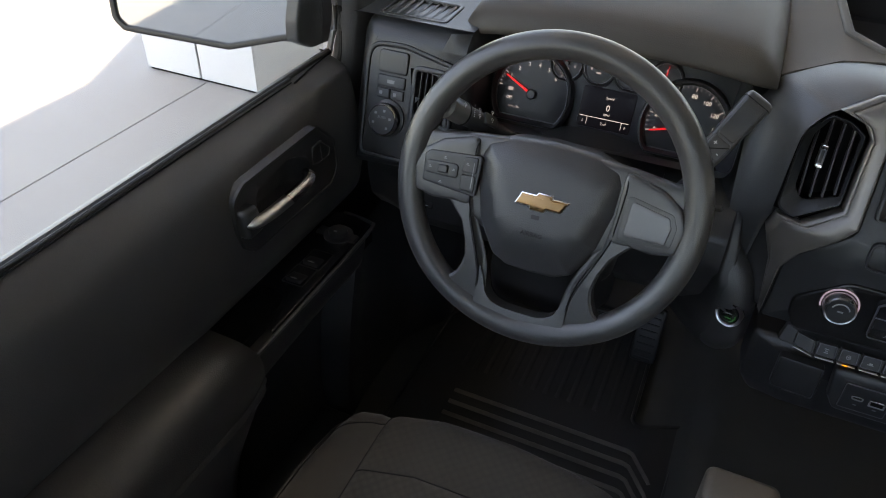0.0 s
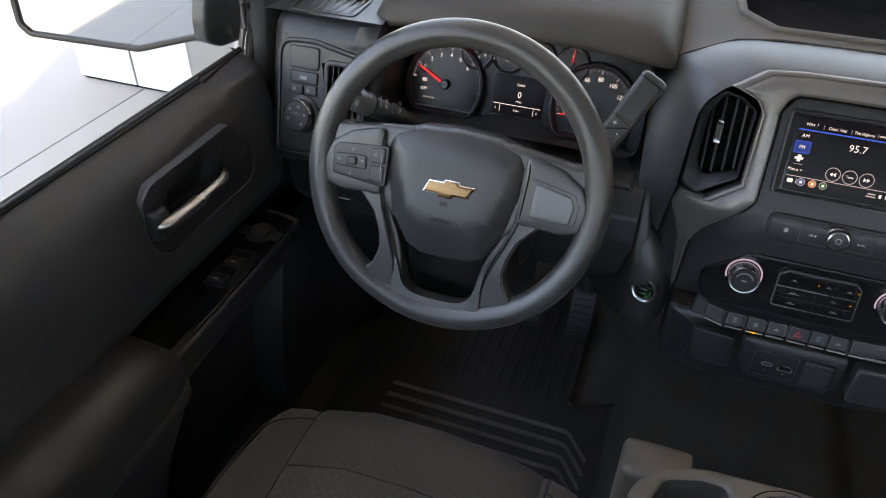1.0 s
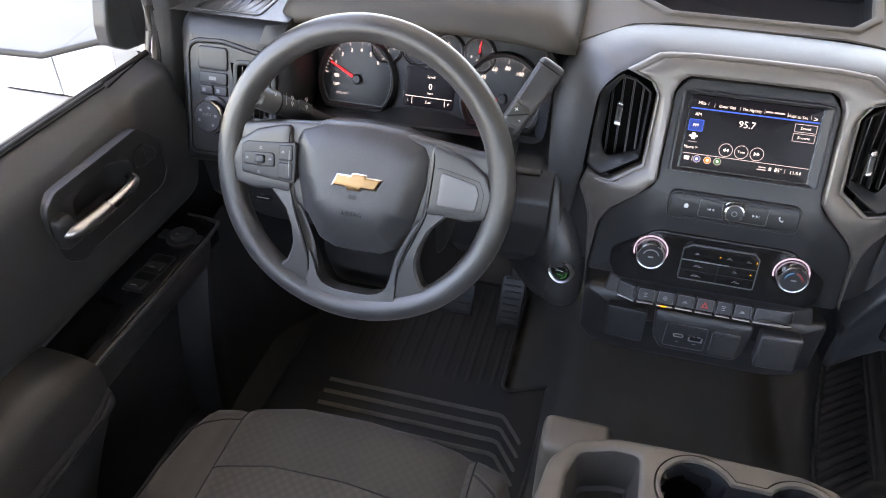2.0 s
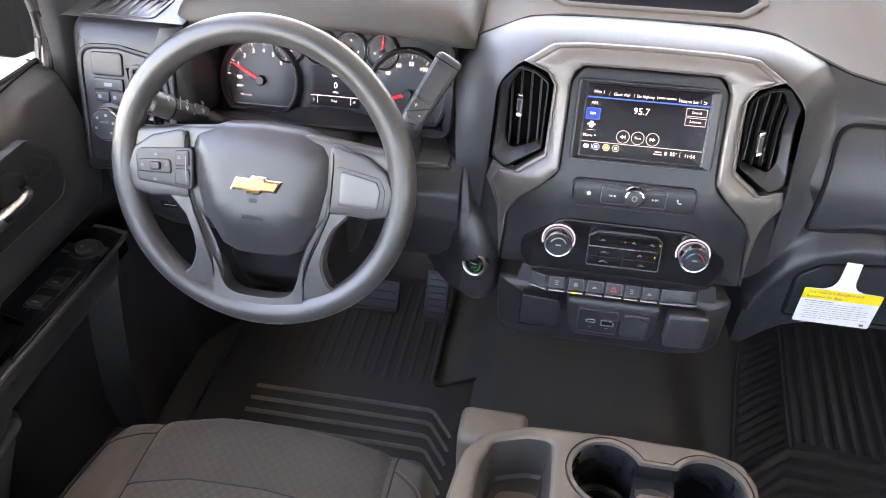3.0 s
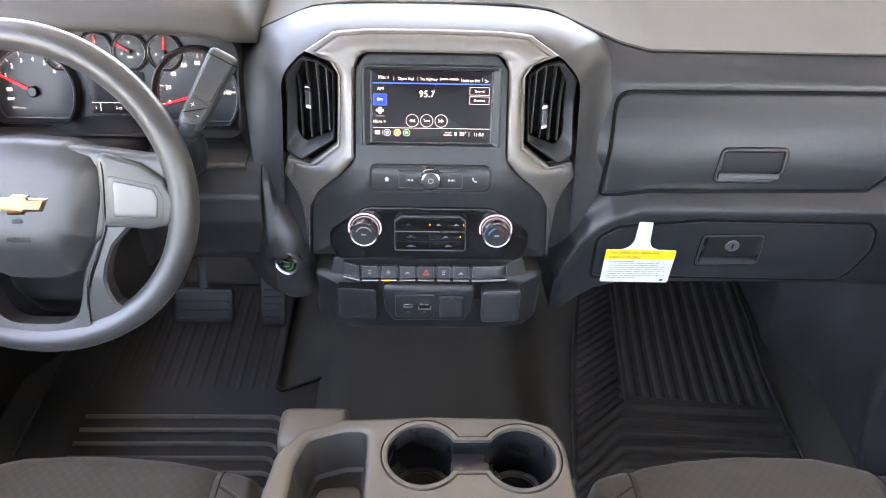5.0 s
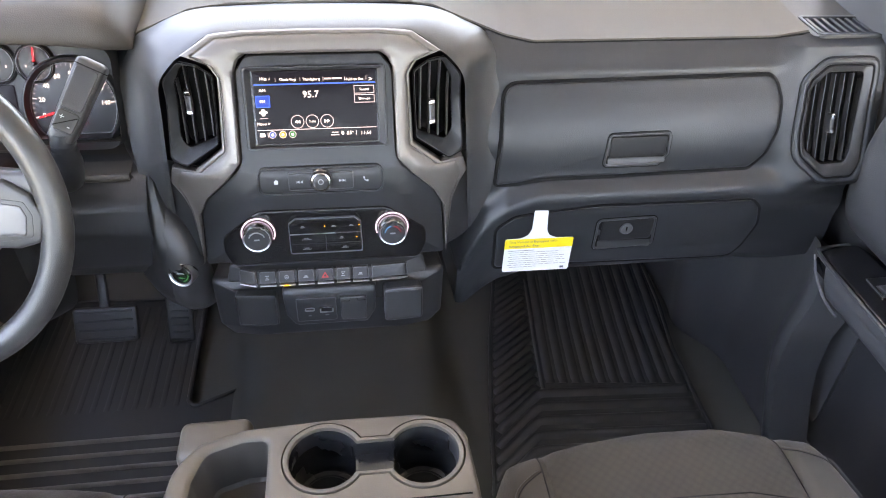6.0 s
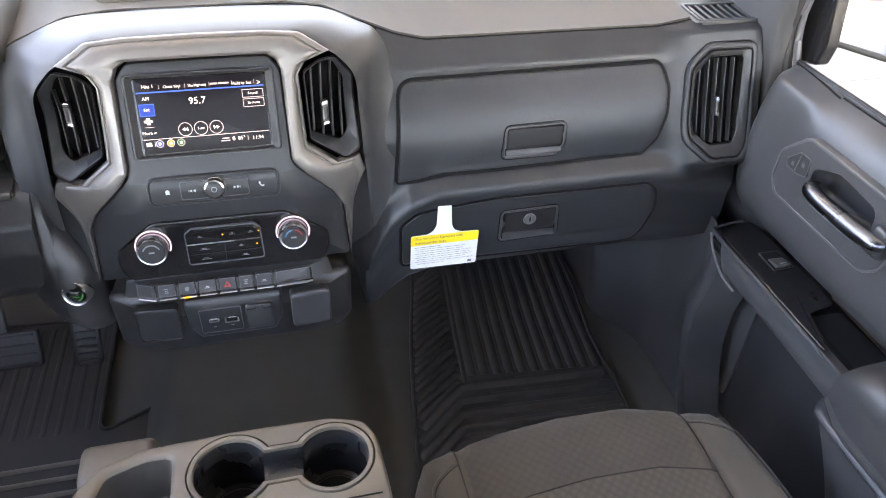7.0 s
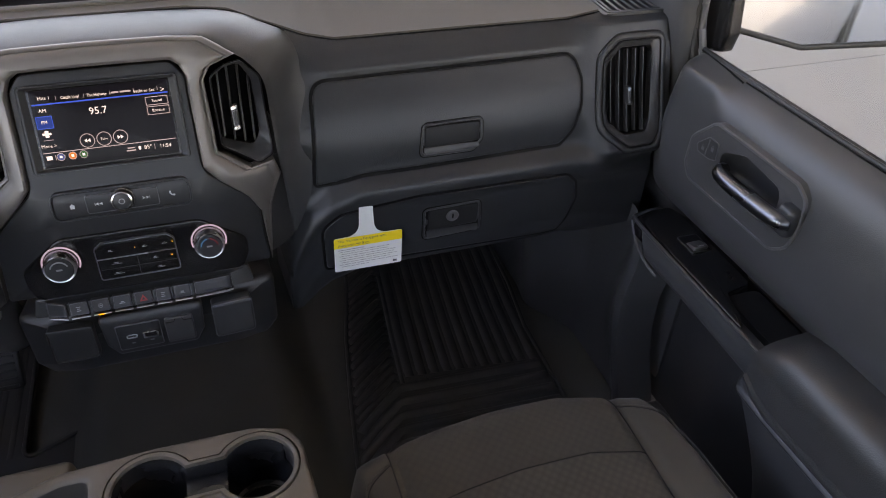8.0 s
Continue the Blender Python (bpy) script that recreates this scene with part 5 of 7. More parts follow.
def dial(name, cx, cy, r, marks, needle, parent, flat=0.62, tick=True, span=(220, -40), label="", start_from=0):
    s = lambda u, v, h=0.0: CLUST(cx + u, cy + v, h)
    # circle cut off flat at the bottom
    pts = []
    for k in range(64):
        t = 2 * math.pi * k / 64 - math.pi / 2
        x, y = r * math.cos(t), r * math.sin(t)
        pts.append(Vector((x, max(y, -r * flat))))
    d = part(name, pad(pts, s, 0.0, 0.003, 0.001, rings=2), M_FACE, parent, label)
    k = min(1.0, r / 0.05)
    part("bezel", hoop(inset(pts, -0.0085 * k), pts, s, [(0, 0.0), (0.10, 0.009 * k), (0.30, 0.0135 * k), (0.52, 0.0145 * k), (0.72, 0.0125 * k), (1.0, 0.003)]), M_PANEL, d)
    part("inner_ring", frame_of(pts, 0.0012, s, 0.002, 0.0065, 0.0005), M_GREY, d)
    n = len(marks)
    a0, a1 = span
    for i, m in enumerate(marks):
        t = radians(a0 + (a1 - a0) * i / (n - 1))
        if m:
            words(m, r * 0.145, s, 0.74 * r * math.cos(t), 0.74 * r * math.sin(t), 0.0036, M_WHITE, d, "numeral")
    if tick:
        bm = bmesh.new()
        k = (n - 1) * 4
        for i in range(k + 1):
            t = radians(a0 + (a1 - a0) * i / k)
            l0, w = (0.86, 0.006) if i % 4 == 0 else (0.91, 0.0035)
            c, sn = math.cos(t), math.sin(t)
            q = [(l0 * r * c - w * r * sn * 2, l0 * r * sn + w * r * c * 2), (l0 * r * c + w * r * sn * 2, l0 * r * sn - w * r * c * 2),
                 (0.96 * r * c + w * r * sn * 2, 0.96 * r * sn - w * r * c * 2), (0.96 * r * c - w * r * sn * 2, 0.96 * r * sn + w * r * c * 2)]
            bm.faces.new([bm.verts.new(s(x, y, 0.0036)) for x, y in q])
        part("tick_marks", bm, M_LINE, d)
    t = radians(needle)
    c, sn = math.cos(t), math.sin(t)
    w = r * 0.035
    nb = bmesh.new()
    q = [(-w * sn - 0.1 * r * c, w * c - 0.1 * r * sn), (w * sn - 0.1 * r * c, -w * c - 0.1 * r * sn), (0.86 * r * c + 0.4 * w * sn, 0.86 * r * sn - 0.4 * w * c), (0.86 * r * c - 0.4 * w * sn, 0.86 * r * sn + 0.4 * w * c)]
    skin(nb, [[s(x, y, h) for x, y in q] for h in (0.005, 0.0075)], cap_first=True, cap_last=True)
    part("needle", nb, M_RED, d, "glowing red needle")
    part("needle_cap", lathe([(r * 0.13, 0.003), (r * 0.13, 0.009), (r * 0.10, 0.0105), (0, 0.0105)], s, 24, cap=False), M_DARK, d)
    return d, s


tach, ts = dial("tachometer", -0.563, 0.632, 0.0565, ["", "1", "2", "3", "4", "5", "6"], 154, cl, span=(173, 40), label="engine speed dial with a red needle near one")
words("OFF", 0.0058, ts, -0.034, -0.010, 0.0036, M_WHITE, tach)
words("RPM x1000", 0.004, ts, -0.024, -0.022, 0.0036, M_LINE, tach)
bar(-0.038, 0.0, -0.030, 0.005, ts, 0.0036, M_LINE, tach, "symbol", 0.001)
spd, ss_ = dial("speedometer", -0.333, 0.631, 0.0565, ["0", "20", "40", "60", "80", "100", "120", "140"], 195, cl, span=(194, 5), label="speed dial with a red needle at zero")
words("P R N D L", 0.0055, ss_, 0.005, -0.022, 0.0036, M_REDDIM, spd)
for i, (x, z, ang, lbl) in enumerate(((-0.518, 0.684, 118, "oil gauge"), (-0.470, 0.686, 92, "temperature gauge"), (-0.423, 0.686, 150, "fuel gauge"), (-0.375, 0.686, 86, "volt gauge"))):
    gd, gs = dial("small_gauge", x, z, 0.0225, ["", "", "", ""], ang, cl, flat=0.95, span=(160, 20), label="small round " + lbl)
    bar(-0.0035, -0.0085, 0.0035, -0.006, gs, 0.0036, M_LINE, gd, "symbol", 0.0006)
    for u_, v_ in ((-0.0115, -0.003), (0.0, 0.0118), (0.0115, -0.003)):
        bar(u_ - 0.0012, v_ - 0.0016, u_ + 0.0012, v_ + 0.0016, gs, 0.0036, M_LINE, gd, "numeral", 0.0004)
disp = part("driver_display", pad(rect(-0.487, 0.604, -0.407, 0.660, 0.004), CLUST, 0.0, 0.002, 0.001), M_LCD, cl, "small lit driver display")
words("Speed", 0.0050, CLUST, -0.445, 0.648, 0.0026, M_WHITE, disp)
words("0", 0.0125, CLUST, -0.445, 0.634, 0.0026, M_WHITE, disp)
words("MPH", 0.0045, CLUST, -0.445, 0.6245, 0.0026, M_WHITE, disp)
bar(-0.484, 0.6185, -0.410, 0.6193, CLUST, 0.0026, M_WHITE, disp)
words("2 mi", 0.005, CLUST, -0.447, 0.612, 0.0026, M_WHITE, disp)
words("S", 0.005, CLUST, -0.479, 0.612, 0.0026, M_WHITE, disp)
words("P", 0.005, CLUST, -0.415, 0.612, 0.0026, M_WHITE, disp)
for x in (-0.473, -0.421):
    bar(x, 0.608, x + 0.0007, 0.6185, CLUST, 0.0026, M_WHITE, disp)

# ---------------------------------------------------------------- steering wheel and column
TILT_W = radians(20.2)
HUB = Vector((-0.454, 1.2134, 0.6414))
WU, WV = Vector((1, 0, 0)), Vector((0, math.sin(TILT_W), math.cos(TILT_W)))
wh = plane(HUB, WU, WV)            # height runs towards the driver
R, RR = 0.1751, 0.0165
wheel = thing("steering_wheel", HUB + Vector((0, 0.1, -0.05)), "dark grey moulded steering wheel with thumb switches and gold emblem", "steering wheel")


rows = []
for k in range(97):
    t = 2 * math.pi * k / 96
    low = smooth01((-math.sin(t) - 0.80) / 0.2)
    fat = 1 + 0.25 * low
    c = [(R + RR * (fat if math.cos(q) < 0 else 1.0) * math.cos(q), RR * math.sin(q) * 1.02) for q in [2 * math.pi * j / 18 for j in range(18)]]
    flatten = 1 - 0.018 * smooth01((-math.sin(t) - 0.6) / 0.4)
    rows.append([wh(a * math.cos(t), a * math.sin(t) * flatten, h) for a, h in c])
bm = bmesh.new()
skin(bm, rows)
bmesh.ops.remove_doubles(bm, verts=bm.verts, dist=1e-6)
part("rim", bm, M_WHEEL, wheel, "grained dark grey rim")


def wpoly(pts, r, h0, h1, name, mat, edge=0.004, crown=0.0, label="", parent=None, rings=4):
    return part(name, pad(rpoly(pts, r, 5), wh, h0, h1, edge, crown, rings), mat, parent or wheel, label)

# spokes carry the switches; the cover swells towards the driver
def both(pts):
    return [pts, [(-x, y) for x, y in pts][::-1]]


for k, pts in enumerate(both([(-0.172, 0.050), (-0.172, -0.018), (-0.158, -0.030), (-0.100, -0.034), (-0.060, -0.062), (-0.050, 0.060), (-0.100, 0.055), (-0.140, 0.050)])):
    wpoly(pts, 0.008, -0.014, 0.006, "spoke", M_WHEEL, 0.006, rings=3)
for k, pts in enumerate(both([(-0.1675, 0.002), (-0.157, 0.026), (-0.134, 0.042), (-0.088, 0.055), (-0.086, -0.032), (-0.109, -0.0305), (-0.137, -0.033), (-0.162, -0.027)])):
    wpoly(pts, 0.009, 0.0, 0.0125, "spoke_trim", M_SPOKE, 0.004, label="satin grey spoke trim")
for pts in both([(0.086, -0.012), (0.125, -0.022), (0.110, -0.036), (0.0945, -0.0530), (0.0850, -0.0760), (0.0815, -0.0950), (0.0840, -0.1080), (0.0900, -0.1220), (0.1040, -0.1320), (0.0950, -0.1430), (0.0735, -0.1580), (0.0545, -0.1640), (0.0580, -0.1128), (0.0655, -0.0888), (0.082, -0.045)]):
    poly = rpoly(pts, [0.004, 0.004, 0.03, 0.03, 0.03, 0.03, 0.012, 0.010, 0.003, 0.008, 0.006, 0.004, 0.04, 0.04, 0.03], 6)
    # a bent spoke: skin between its two long sides
    b = bmesh.new()
    f0 = [b.verts.new(wh(p.x, p.y, -0.010)) for p in poly]
    f1 = [b.verts.new(wh(p.x, p.y, 0.0065 + 0.003 * (1 - abs(p.y + 0.09) / 0.07))) for p in poly]
    q = inset(poly, 0.003)
    f2 = [b.verts.new(wh(p.x, p.y, 0.0092 + 0.003 * (1 - abs(p.y + 0.09) / 0.07))) for p in q]
    n = len(poly)
    for i in range(n):
        j = (i + 1) % n
        b.faces.new([f0[i], f0[j], f1[j], f1[i]])
        b.faces.new([f1[i], f1[j], f2[j], f2[i]])
    for tri in tessellate_polygon([[v.co.copy() for v in f2]]):
        b.faces.new([f2[i] for i in tri])
    part("lower_spoke", b, M_WHEEL, wheel, "grained grey lower spoke")
for sx in (-1, 1):
    top = spline([(0.0840, -0.045, 0.0100), (0.0655, -0.0850, 0.0100), (0.0590, -0.1120, 0.0098), (0.0560, -0.1370, 0.0095), (0.0545, -0.1600, 0.0095)], 30)
    foot = spline([(0.0760, -0.045, 0.004), (0.0570, -0.0850, 0.004), (0.0500, -0.1120, 0.004), (0.0470, -0.1370, 0.006), (0.0440, -0.1530, 0.009)], 30)
    flank_ = sheet(30, 6, lambda u, v: (lambda p, q: wh(sx * p.lerp(q, v).x, p.lerp(q, v).y, p.lerp(q, v).z - 0.003 * math.sin(math.pi * v)))(top[round(u * 30)], foot[round(u * 30)]))
    part("spoke_flank", flank_, M_WHEEL, wheel)
# thick web at the foot of the wheel
def web(u, v):
    x = -0.0585 + 0.117 * u
    low_v = -math.sqrt(0.176 ** 2 - x * x)
    top_v = lerp_table(abs(x), [(0.0, -0.1490), (0.022, -0.1485), (0.034, -0.1455), (0.0425, -0.140), (0.048, -0.131), (0.0520, -0.116), (0.0585, -0.102)])
    k = min(1.0, v / 0.8)
    q = low_v + (top_v - low_v) * k
    h = 0.014 - 0.003 * k if v <= 0.8 else 0.011 - 0.03 * ((v - 0.8) / 0.2)
    return wh(x, q - (0.0 if v <= 0.8 else 0.003 * (v - 0.8) / 0.2), h)


part("lower_web", sheet(40, 20, web), M_WHEEL, wheel)

HUBP = [(0.0, 0.066), (0.048, 0.063), (0.079, 0.052), (0.0865, 0.036), (0.0855, 0.0), (0.075, -0.046), (0.050, -0.087), (0.030, -0.0965), (0.0, -0.098)]
hub_poly = rpoly([(x * 1.045 if x > 0 else x, y) for x, y in HUBP + [(-x, y) for x, y in HUBP[-2:0:-1]]], 0.012, 4)


def hub_h(u, v):
    """Height of the airbag cover: a flat shield, tipped up towards the driver's lap, with rounded shoulders."""
    d = 1.0
    for i, p in enumerate(hub_poly):
        q = hub_poly[i - 1]
        e = q - p
        w = Vector((u, v)) - p
        t = min(1.0, max(0.0, w.dot(e) / max(e.length_squared, 1e-9)))
        d = min(d, (w - e * t).length)
    # a flat face with planed-off flanks and a long slope at its foot, the edges softened
    face = 0.0225 - 0.10 * v
    flank = 0.003 + 0.80 * d
    foot = 0.0035 + 0.50 * (v + 0.098)
    k = 0.0035
    low = -k * math.log(math.exp(-face / k) + math.exp(-flank / k) + math.exp(-foot / k))
    return -0.006 + (low + 0.006) * min(1.0, (d / 0.004)) ** 0.5


def hub_surf(u, v, h=0.0):
    return wh(u, v, hub_h(u, v) + h)


b = bmesh.new()
c0 = Vector((0, -0.012))
rws = [[wh(p.x, p.y, -0.03) for p in hub_poly], [wh(p.x, p.y, -0.010) for p in hub_poly]]
for f in (0.998, 0.985, 0.965, 0.94, 0.91, 0.88, 0.84, 0.80, 0.76, 0.72, 0.66, 0.6, 0.5, 0.4, 0.3, 0.2, 0.1):
    rws.append([hub_surf(c0.x + (p.x - c0.x) * f, c0.y + (p.y - c0.y) * f) for p in hub_poly])
skin(b, rws, cap_last=True)
cover = part("airbag_cover", b, M_HUB, wheel, "dark grained airbag cover")
words("AIRBAG", 0.0078, hub_surf, 0.0, -0.042, 0.0014, M_CAV, cover)
bar(-0.005, -0.0235, 0.005, -0.0185, hub_surf, 0.0012, M_DIMMARK, cover, "small_mark", 0.001)
# plain gold emblem with bright edge
emb = [(-0.033, -0.007), (-0.030, 0.0075), (-0.0105, 0.0075), (-0.0085, 0.0115), (0.0095, 0.0115), (0.0115, 0.0075), (0.0325, 0.0075), (0.0275, -0.007), (0.0085, -0.007), (0.0065, -0.0115), (-0.0115, -0.0115), (-0.0135, -0.007)]
emb = [(0.89 * x + 0.18 * y, 0.86 * y) for x, y in emb]
EMB = plane(wh(0.004, -0.003, 0.0222), WU, WV - 0.10 * WU.cross(WV))
for nm, grow, h0, h1, mt in (("emblem_edge", -0.0013, -0.004, 0.0012, M_DIMCHROME), ("emblem", 0.0, 0.001, 0.0026, M_GOLD)):
    p2 = inset([Vector(p) for p in emb], grow)
    b = bmesh.new()
    skin(b, [[EMB(p.x, p.y, h0) for p in p2], [EMB(p.x, p.y, h1) for p in p2], [EMB(p.x, p.y, h1 + 0.0010 + 0.0006 * (p.x > 0)) for p in inset(p2, 0.0018)]], cap_last=True)
    part(nm, b, mt, cover, "plain gold emblem" if mt is M_GOLD else "")
for sx in (-1, 1):
    # shut lines: round the hub, down each lower spoke and along the web
    line = spline([(0.0890, 0.046, 0.0115), (0.0905, 0.031, 0.0126), (0.0880, -0.012, 0.0126), (0.0855, -0.034, 0.0112), (0.0665, -0.0868, 0.0124), (0.0590, -0.1128, 0.0120), (0.0555, -0.1620, 0.0102)], 40)
    part("shut_line", tube([wh(sx * p.x + (0.003 * smooth01((p.y + 0.12) / 0.06) if sx > 0 else 0.0), p.y, p.z) for p in line], 0.0009, 6), M_CAV, wheel)
part("shut_line", tube([wh(x, -math.sqrt(0.1735 ** 2 - x * x), 0.0158) for x in np.linspace(-0.060, 0.060, 30)], 0.0007, 6), M_CAV, wheel)
# thumb switches
bp = [(-0.153, -0.014), (-0.154, 0.020), (-0.147, 0.026), (-0.080, 0.032), (-0.081, -0.020), (-0.110, -0.018)]
sp = wpoly(bp, 0.005, 0.008, 0.0145, "switch_pad", M_DARK, 0.002, label="black switch pad")
wpoly([(-0.150, -0.003), (-0.150, 0.013), (-0.108, 0.016), (-0.107, -0.002)], 0.005, 0.012, 0.0165, "button", M_DARK, 0.0015, parent=sp)
wpoly([(-0.133, 0.001), (-0.133, 0.011), (-0.120, 0.012), (-0.120, 0.002)], 0.003, 0.014, 0.0200, "toggle", M_DARK, 0.002, parent=sp)
wpoly([(-0.103, 0.008), (-0.102, 0.027), (-0.084, 0.029), (-0.084, 0.009)], 0.003, 0.012, 0.0162, "button", M_DARK, 0.0015, parent=sp)
wpoly([(-0.103, -0.014), (-0.103, 0.005), (-0.084, 0.006), (-0.084, -0.016)], 0.003, 0.012, 0.0162, "button", M_DARK, 0.0015, parent=sp)
for u, v in ((-0.144, 0.006), (-0.113, 0.008), (-0.126, 0.0205), (-0.128, -0.010), (-0.096, 0.019)):
    bar(u - 0.0022, v - 0.0013, u + 0.0022, v - 0.0005, wh, 0.0168, M_MARK, sp, "symbol", 0.0003)
    bar(u - 0.0012, v + 0.0002, u + 0.0012, v + 0.0014, wh, 0.0168, M_MARK, sp, "symbol", 0.0004)
bar(-0.0885, -0.010, -0.0875, 0.022, wh, 0.0168, M_MARK, sp)
bp2 = [(0.0940, -0.0265), (0.0970, 0.029), (0.150, 0.0185), (0.1565, 0.004), (0.1545, -0.0205)]
wpoly(bp2, 0.006, 0.008, 0.0130, "blank_pad", M_SPOKE, 0.0006, label="blank grey switch cover")
wpoly([(0.1005, -0.0185), (0.1030, 0.0235), (0.1465, 0.0145), (0.1510, 0.003), (0.1480, -0.0185)], 0.005, 0.010, 0.0142, "blank_inlay", M_GREY, 0.0015, label="smooth satin inlay")

col = thing("steering_column", (-0.454, 1.35, 0.5), "black steering column shroud", "steering column")
rows = []
for k, (h, w, d0, d1) in enumerate(((-0.028, 0.045, -0.07, 0.045), (-0.05, 0.062, -0.125, 0.052), (-0.10, 0.070, -0.165, 0.052), (-0.20, 0.076, -0.19, 0.050), (-0.27, 0.08, -0.20, 0.048))):
    rows.append([wh(p.x, p.y - 0.015, h) for p in rpoly([(-w, d0), (w, d0), (w, d1), (-w, d1)], 0.03, 5)])
b = bmesh.new()
skin(b, rows, cap_first=True, cap_last=True)
# duller black than the column top: the shade behind the wheel is painted in
part("shroud", b, M_LATCH, col)
part("shroud_top", sheet(12, 8, lambda u, v: Vector((-0.57 + 0.23 * u, 1.30 + 0.19 * v, 0.590 + 0.020 * math.sin(math.pi * u) - 0.008 * v)), (0, 0, -0.02)), M_DARK, col)
part("column_throat", block((-0.54, 1.30, 0.46), (-0.37, 1.44, 0.585), 0.02, 3), M_DARK, col)

# gear lever
lever = thing("gear_lever", (-0.36, 1.34, 0.58), "dark grey column gear lever with plus and minus buttons", "gear lever")
axis0, axis1 = Vector((-0.2935, 1.324, 0.6745)), Vector((-0.2490, 1.370, 0.7485))
dv = (axis1 - axis0).normalized()
sv = Vector((0.78, -0.12, -0.42))
sv = (sv - dv * sv.dot(dv)).normalized()
ls = plane(axis0, sv, dv)
L = (axis1 - axis0).length
lsf = ls
b = bmesh.new()
rows = []
for t, w, th in ((-0.06, 0.011, 0.010), (0.0, 0.0145, 0.0125), (0.12, 0.0155, 0.0135), (0.5, 0.0162, 0.0145), (0.85, 0.0172, 0.0152), (0.94, 0.0172, 0.0148), (0.975, 0.0160, 0.0125), (0.995, 0.0135, 0.0088), (1.002, 0.0100, 0.0050)):
    rows.append([ls(p.x, t * L, p.y) for p in rpoly([(-w, -th), (w, -th), (w, th), (-w, th)], 0.008, 5)])
skin(b, rows, cap_first=True, cap_last=True)
part("grip", b, M_HUB, lever)
part("stem", tube(spline([(-0.345, 1.400, 0.570), (-0.315, 1.362, 0.595), (-0.297, 1.332, 0.635), (-0.2945, 1.324, 0.662), (-0.2915, 1.326, 0.680)], 16), lambda t: 0.0165 - 0.002 * t, 14), M_DASH, lever)
part("end_line", tube([ls(p.x, 0.90 * L, p.y) for p in rpoly([(-0.0174, -0.0154), (0.0174, -0.0154), (0.0174, 0.0154), (-0.0174, 0.0154)], 0.008, 5)], 0.0006, 5, closed=True), M_CAV, lever)
part("grip_panel", pad(rpoly([(-0.0118, 0.036), (0.0118, 0.036), (0.0130, L * 0.885), (-0.0130, L * 0.885)], 0.005, 4), lsf, 0.010, 0.0160, 0.0014, rings=3), M_HUB, lever)
pm = part("shift_buttons", pad(rpoly([(-0.0118, 0.008), (0.0118, 0.008), (0.0126, 0.033), (-0.0126, 0.033)], 0.005, 4), lsf, 0.008, 0.0168, 0.002), M_SPOKE, lever, "two small plus and minus buttons")
words("+", 0.011, lsf, -0.0055, 0.0245, 0.0174, M_PAPER, pm)
words("-", 0.012, lsf, 0.0055, 0.0165, 0.0174, M_PAPER, pm)
part("button_split", tube([lsf(0.0112, 0.029, 0.0168), lsf(-0.0112, 0.012, 0.0168)], 0.0006, 5), M_CAV, pm)

stalk = thing("indicator_stalk", (-0.53, 1.3, 0.64), "black indicator stalk with white symbols", "indicator stalk")
sa, sb = Vector((-0.522, 1.334, 0.634)), Vector((-0.597, 1.246, 0.7135))
path = [sa.lerp(sb, t) for t in np.linspace(0, 1, 12)]
part("arm", tube(path[:10], lambda t: 0.0105 + 0.0050 * smooth01(t * 1.1), 16, flat=0.85), M_DARK, stalk)
part("turning_end", tube(path[9:] + [sb + (sb - sa).normalized() * 0.004], lambda t: 0.0168 - 0.0035 * max(0.0, t - 0.8) * 5, 18, flat=0.9), M_SPOKE, stalk, "grooved turning end")
part("ring_groove", tube([path[9] - (sb - sa).normalized() * 0.0012, path[9] + (sb - sa).normalized() * 0.0012], 0.0170, 18, flat=0.9), M_CAV, stalk)
dv2 = (sb - sa).normalized()
fwd = (Vector((-0.1, -0.6, 0.75)) - dv2 * Vector((-0.1, -0.6, 0.75)).dot(dv2)).normalized()
st = lambda u, v, h=0.0: sa + dv2 * u + dv2.cross(fwd) * v + fwd * h
Ls = (sb - sa).length
part("rocker", pad(rpoly([(0.48 * Ls, -0.007), (0.64 * Ls, -0.008), (0.64 * Ls, 0.008), (0.48 * Ls, 0.007)], 0.003, 3), st, 0.008, 0.0162, 0.0015), M_PANEL, stalk, "black wash rocker")
for u, v in ((0.56, 0.0), (0.72, 0.005), (0.90, 0.002), (0.72, -0.003), (0.56, 0.0105)):
    cpx = circle(0.0021, 14, u * Ls, v)
    part("symbol", hoop(cpx, inset(cpx, 0.0008), st, [(0, 0.0172), (1, 0.0172)]), M_STALKMARK, stalk)
    bar(u * Ls - 0.0006, v - 0.0042, u * Ls + 0.0006, v - 0.0028, st, 0.0172, M_STALKMARK, stalk, "symbol")
for k in range(7):
    bar(0.785 * Ls - 0.0006, -0.0085 + 0.0026 * k, 0.785 * Ls + 0.0006, -0.0073 + 0.0026 * k, st, 0.0172, M_STALKMARK, stalk)

# push-button start
pbs = plane((-0.205, 1.353, 0.438), (1, -0.22, 0), (0, 0.25, 1))
pb = thing("start_button", (-0.205, 1.36, 0.438), "round engine start button with chrome ring and green light", "start button")
part("ring", lathe([(0.0186, -0.02), (0.0186, 0.003), (0.0172, 0.0050), (0.0150, 0.0042), (0.0141, 0.001)], pbs, 36, cap=False), M_DIMCHROME, pb, "chrome ring")
part("cap", lathe([(0.0142, -0.004), (0.0140, 0.002), (0.012, 0.0035), (0.0, 0.0028)], pbs, 36, cap=False), M_GLOSS, pb)
part("green_light", tube([pbs(0.0100 * math.cos(radians(q)), 0.0100 * math.sin(radians(q)), 0.0038) for q in range(-75, 10, 8)], 0.0008, 6), M_GREEN, pb)
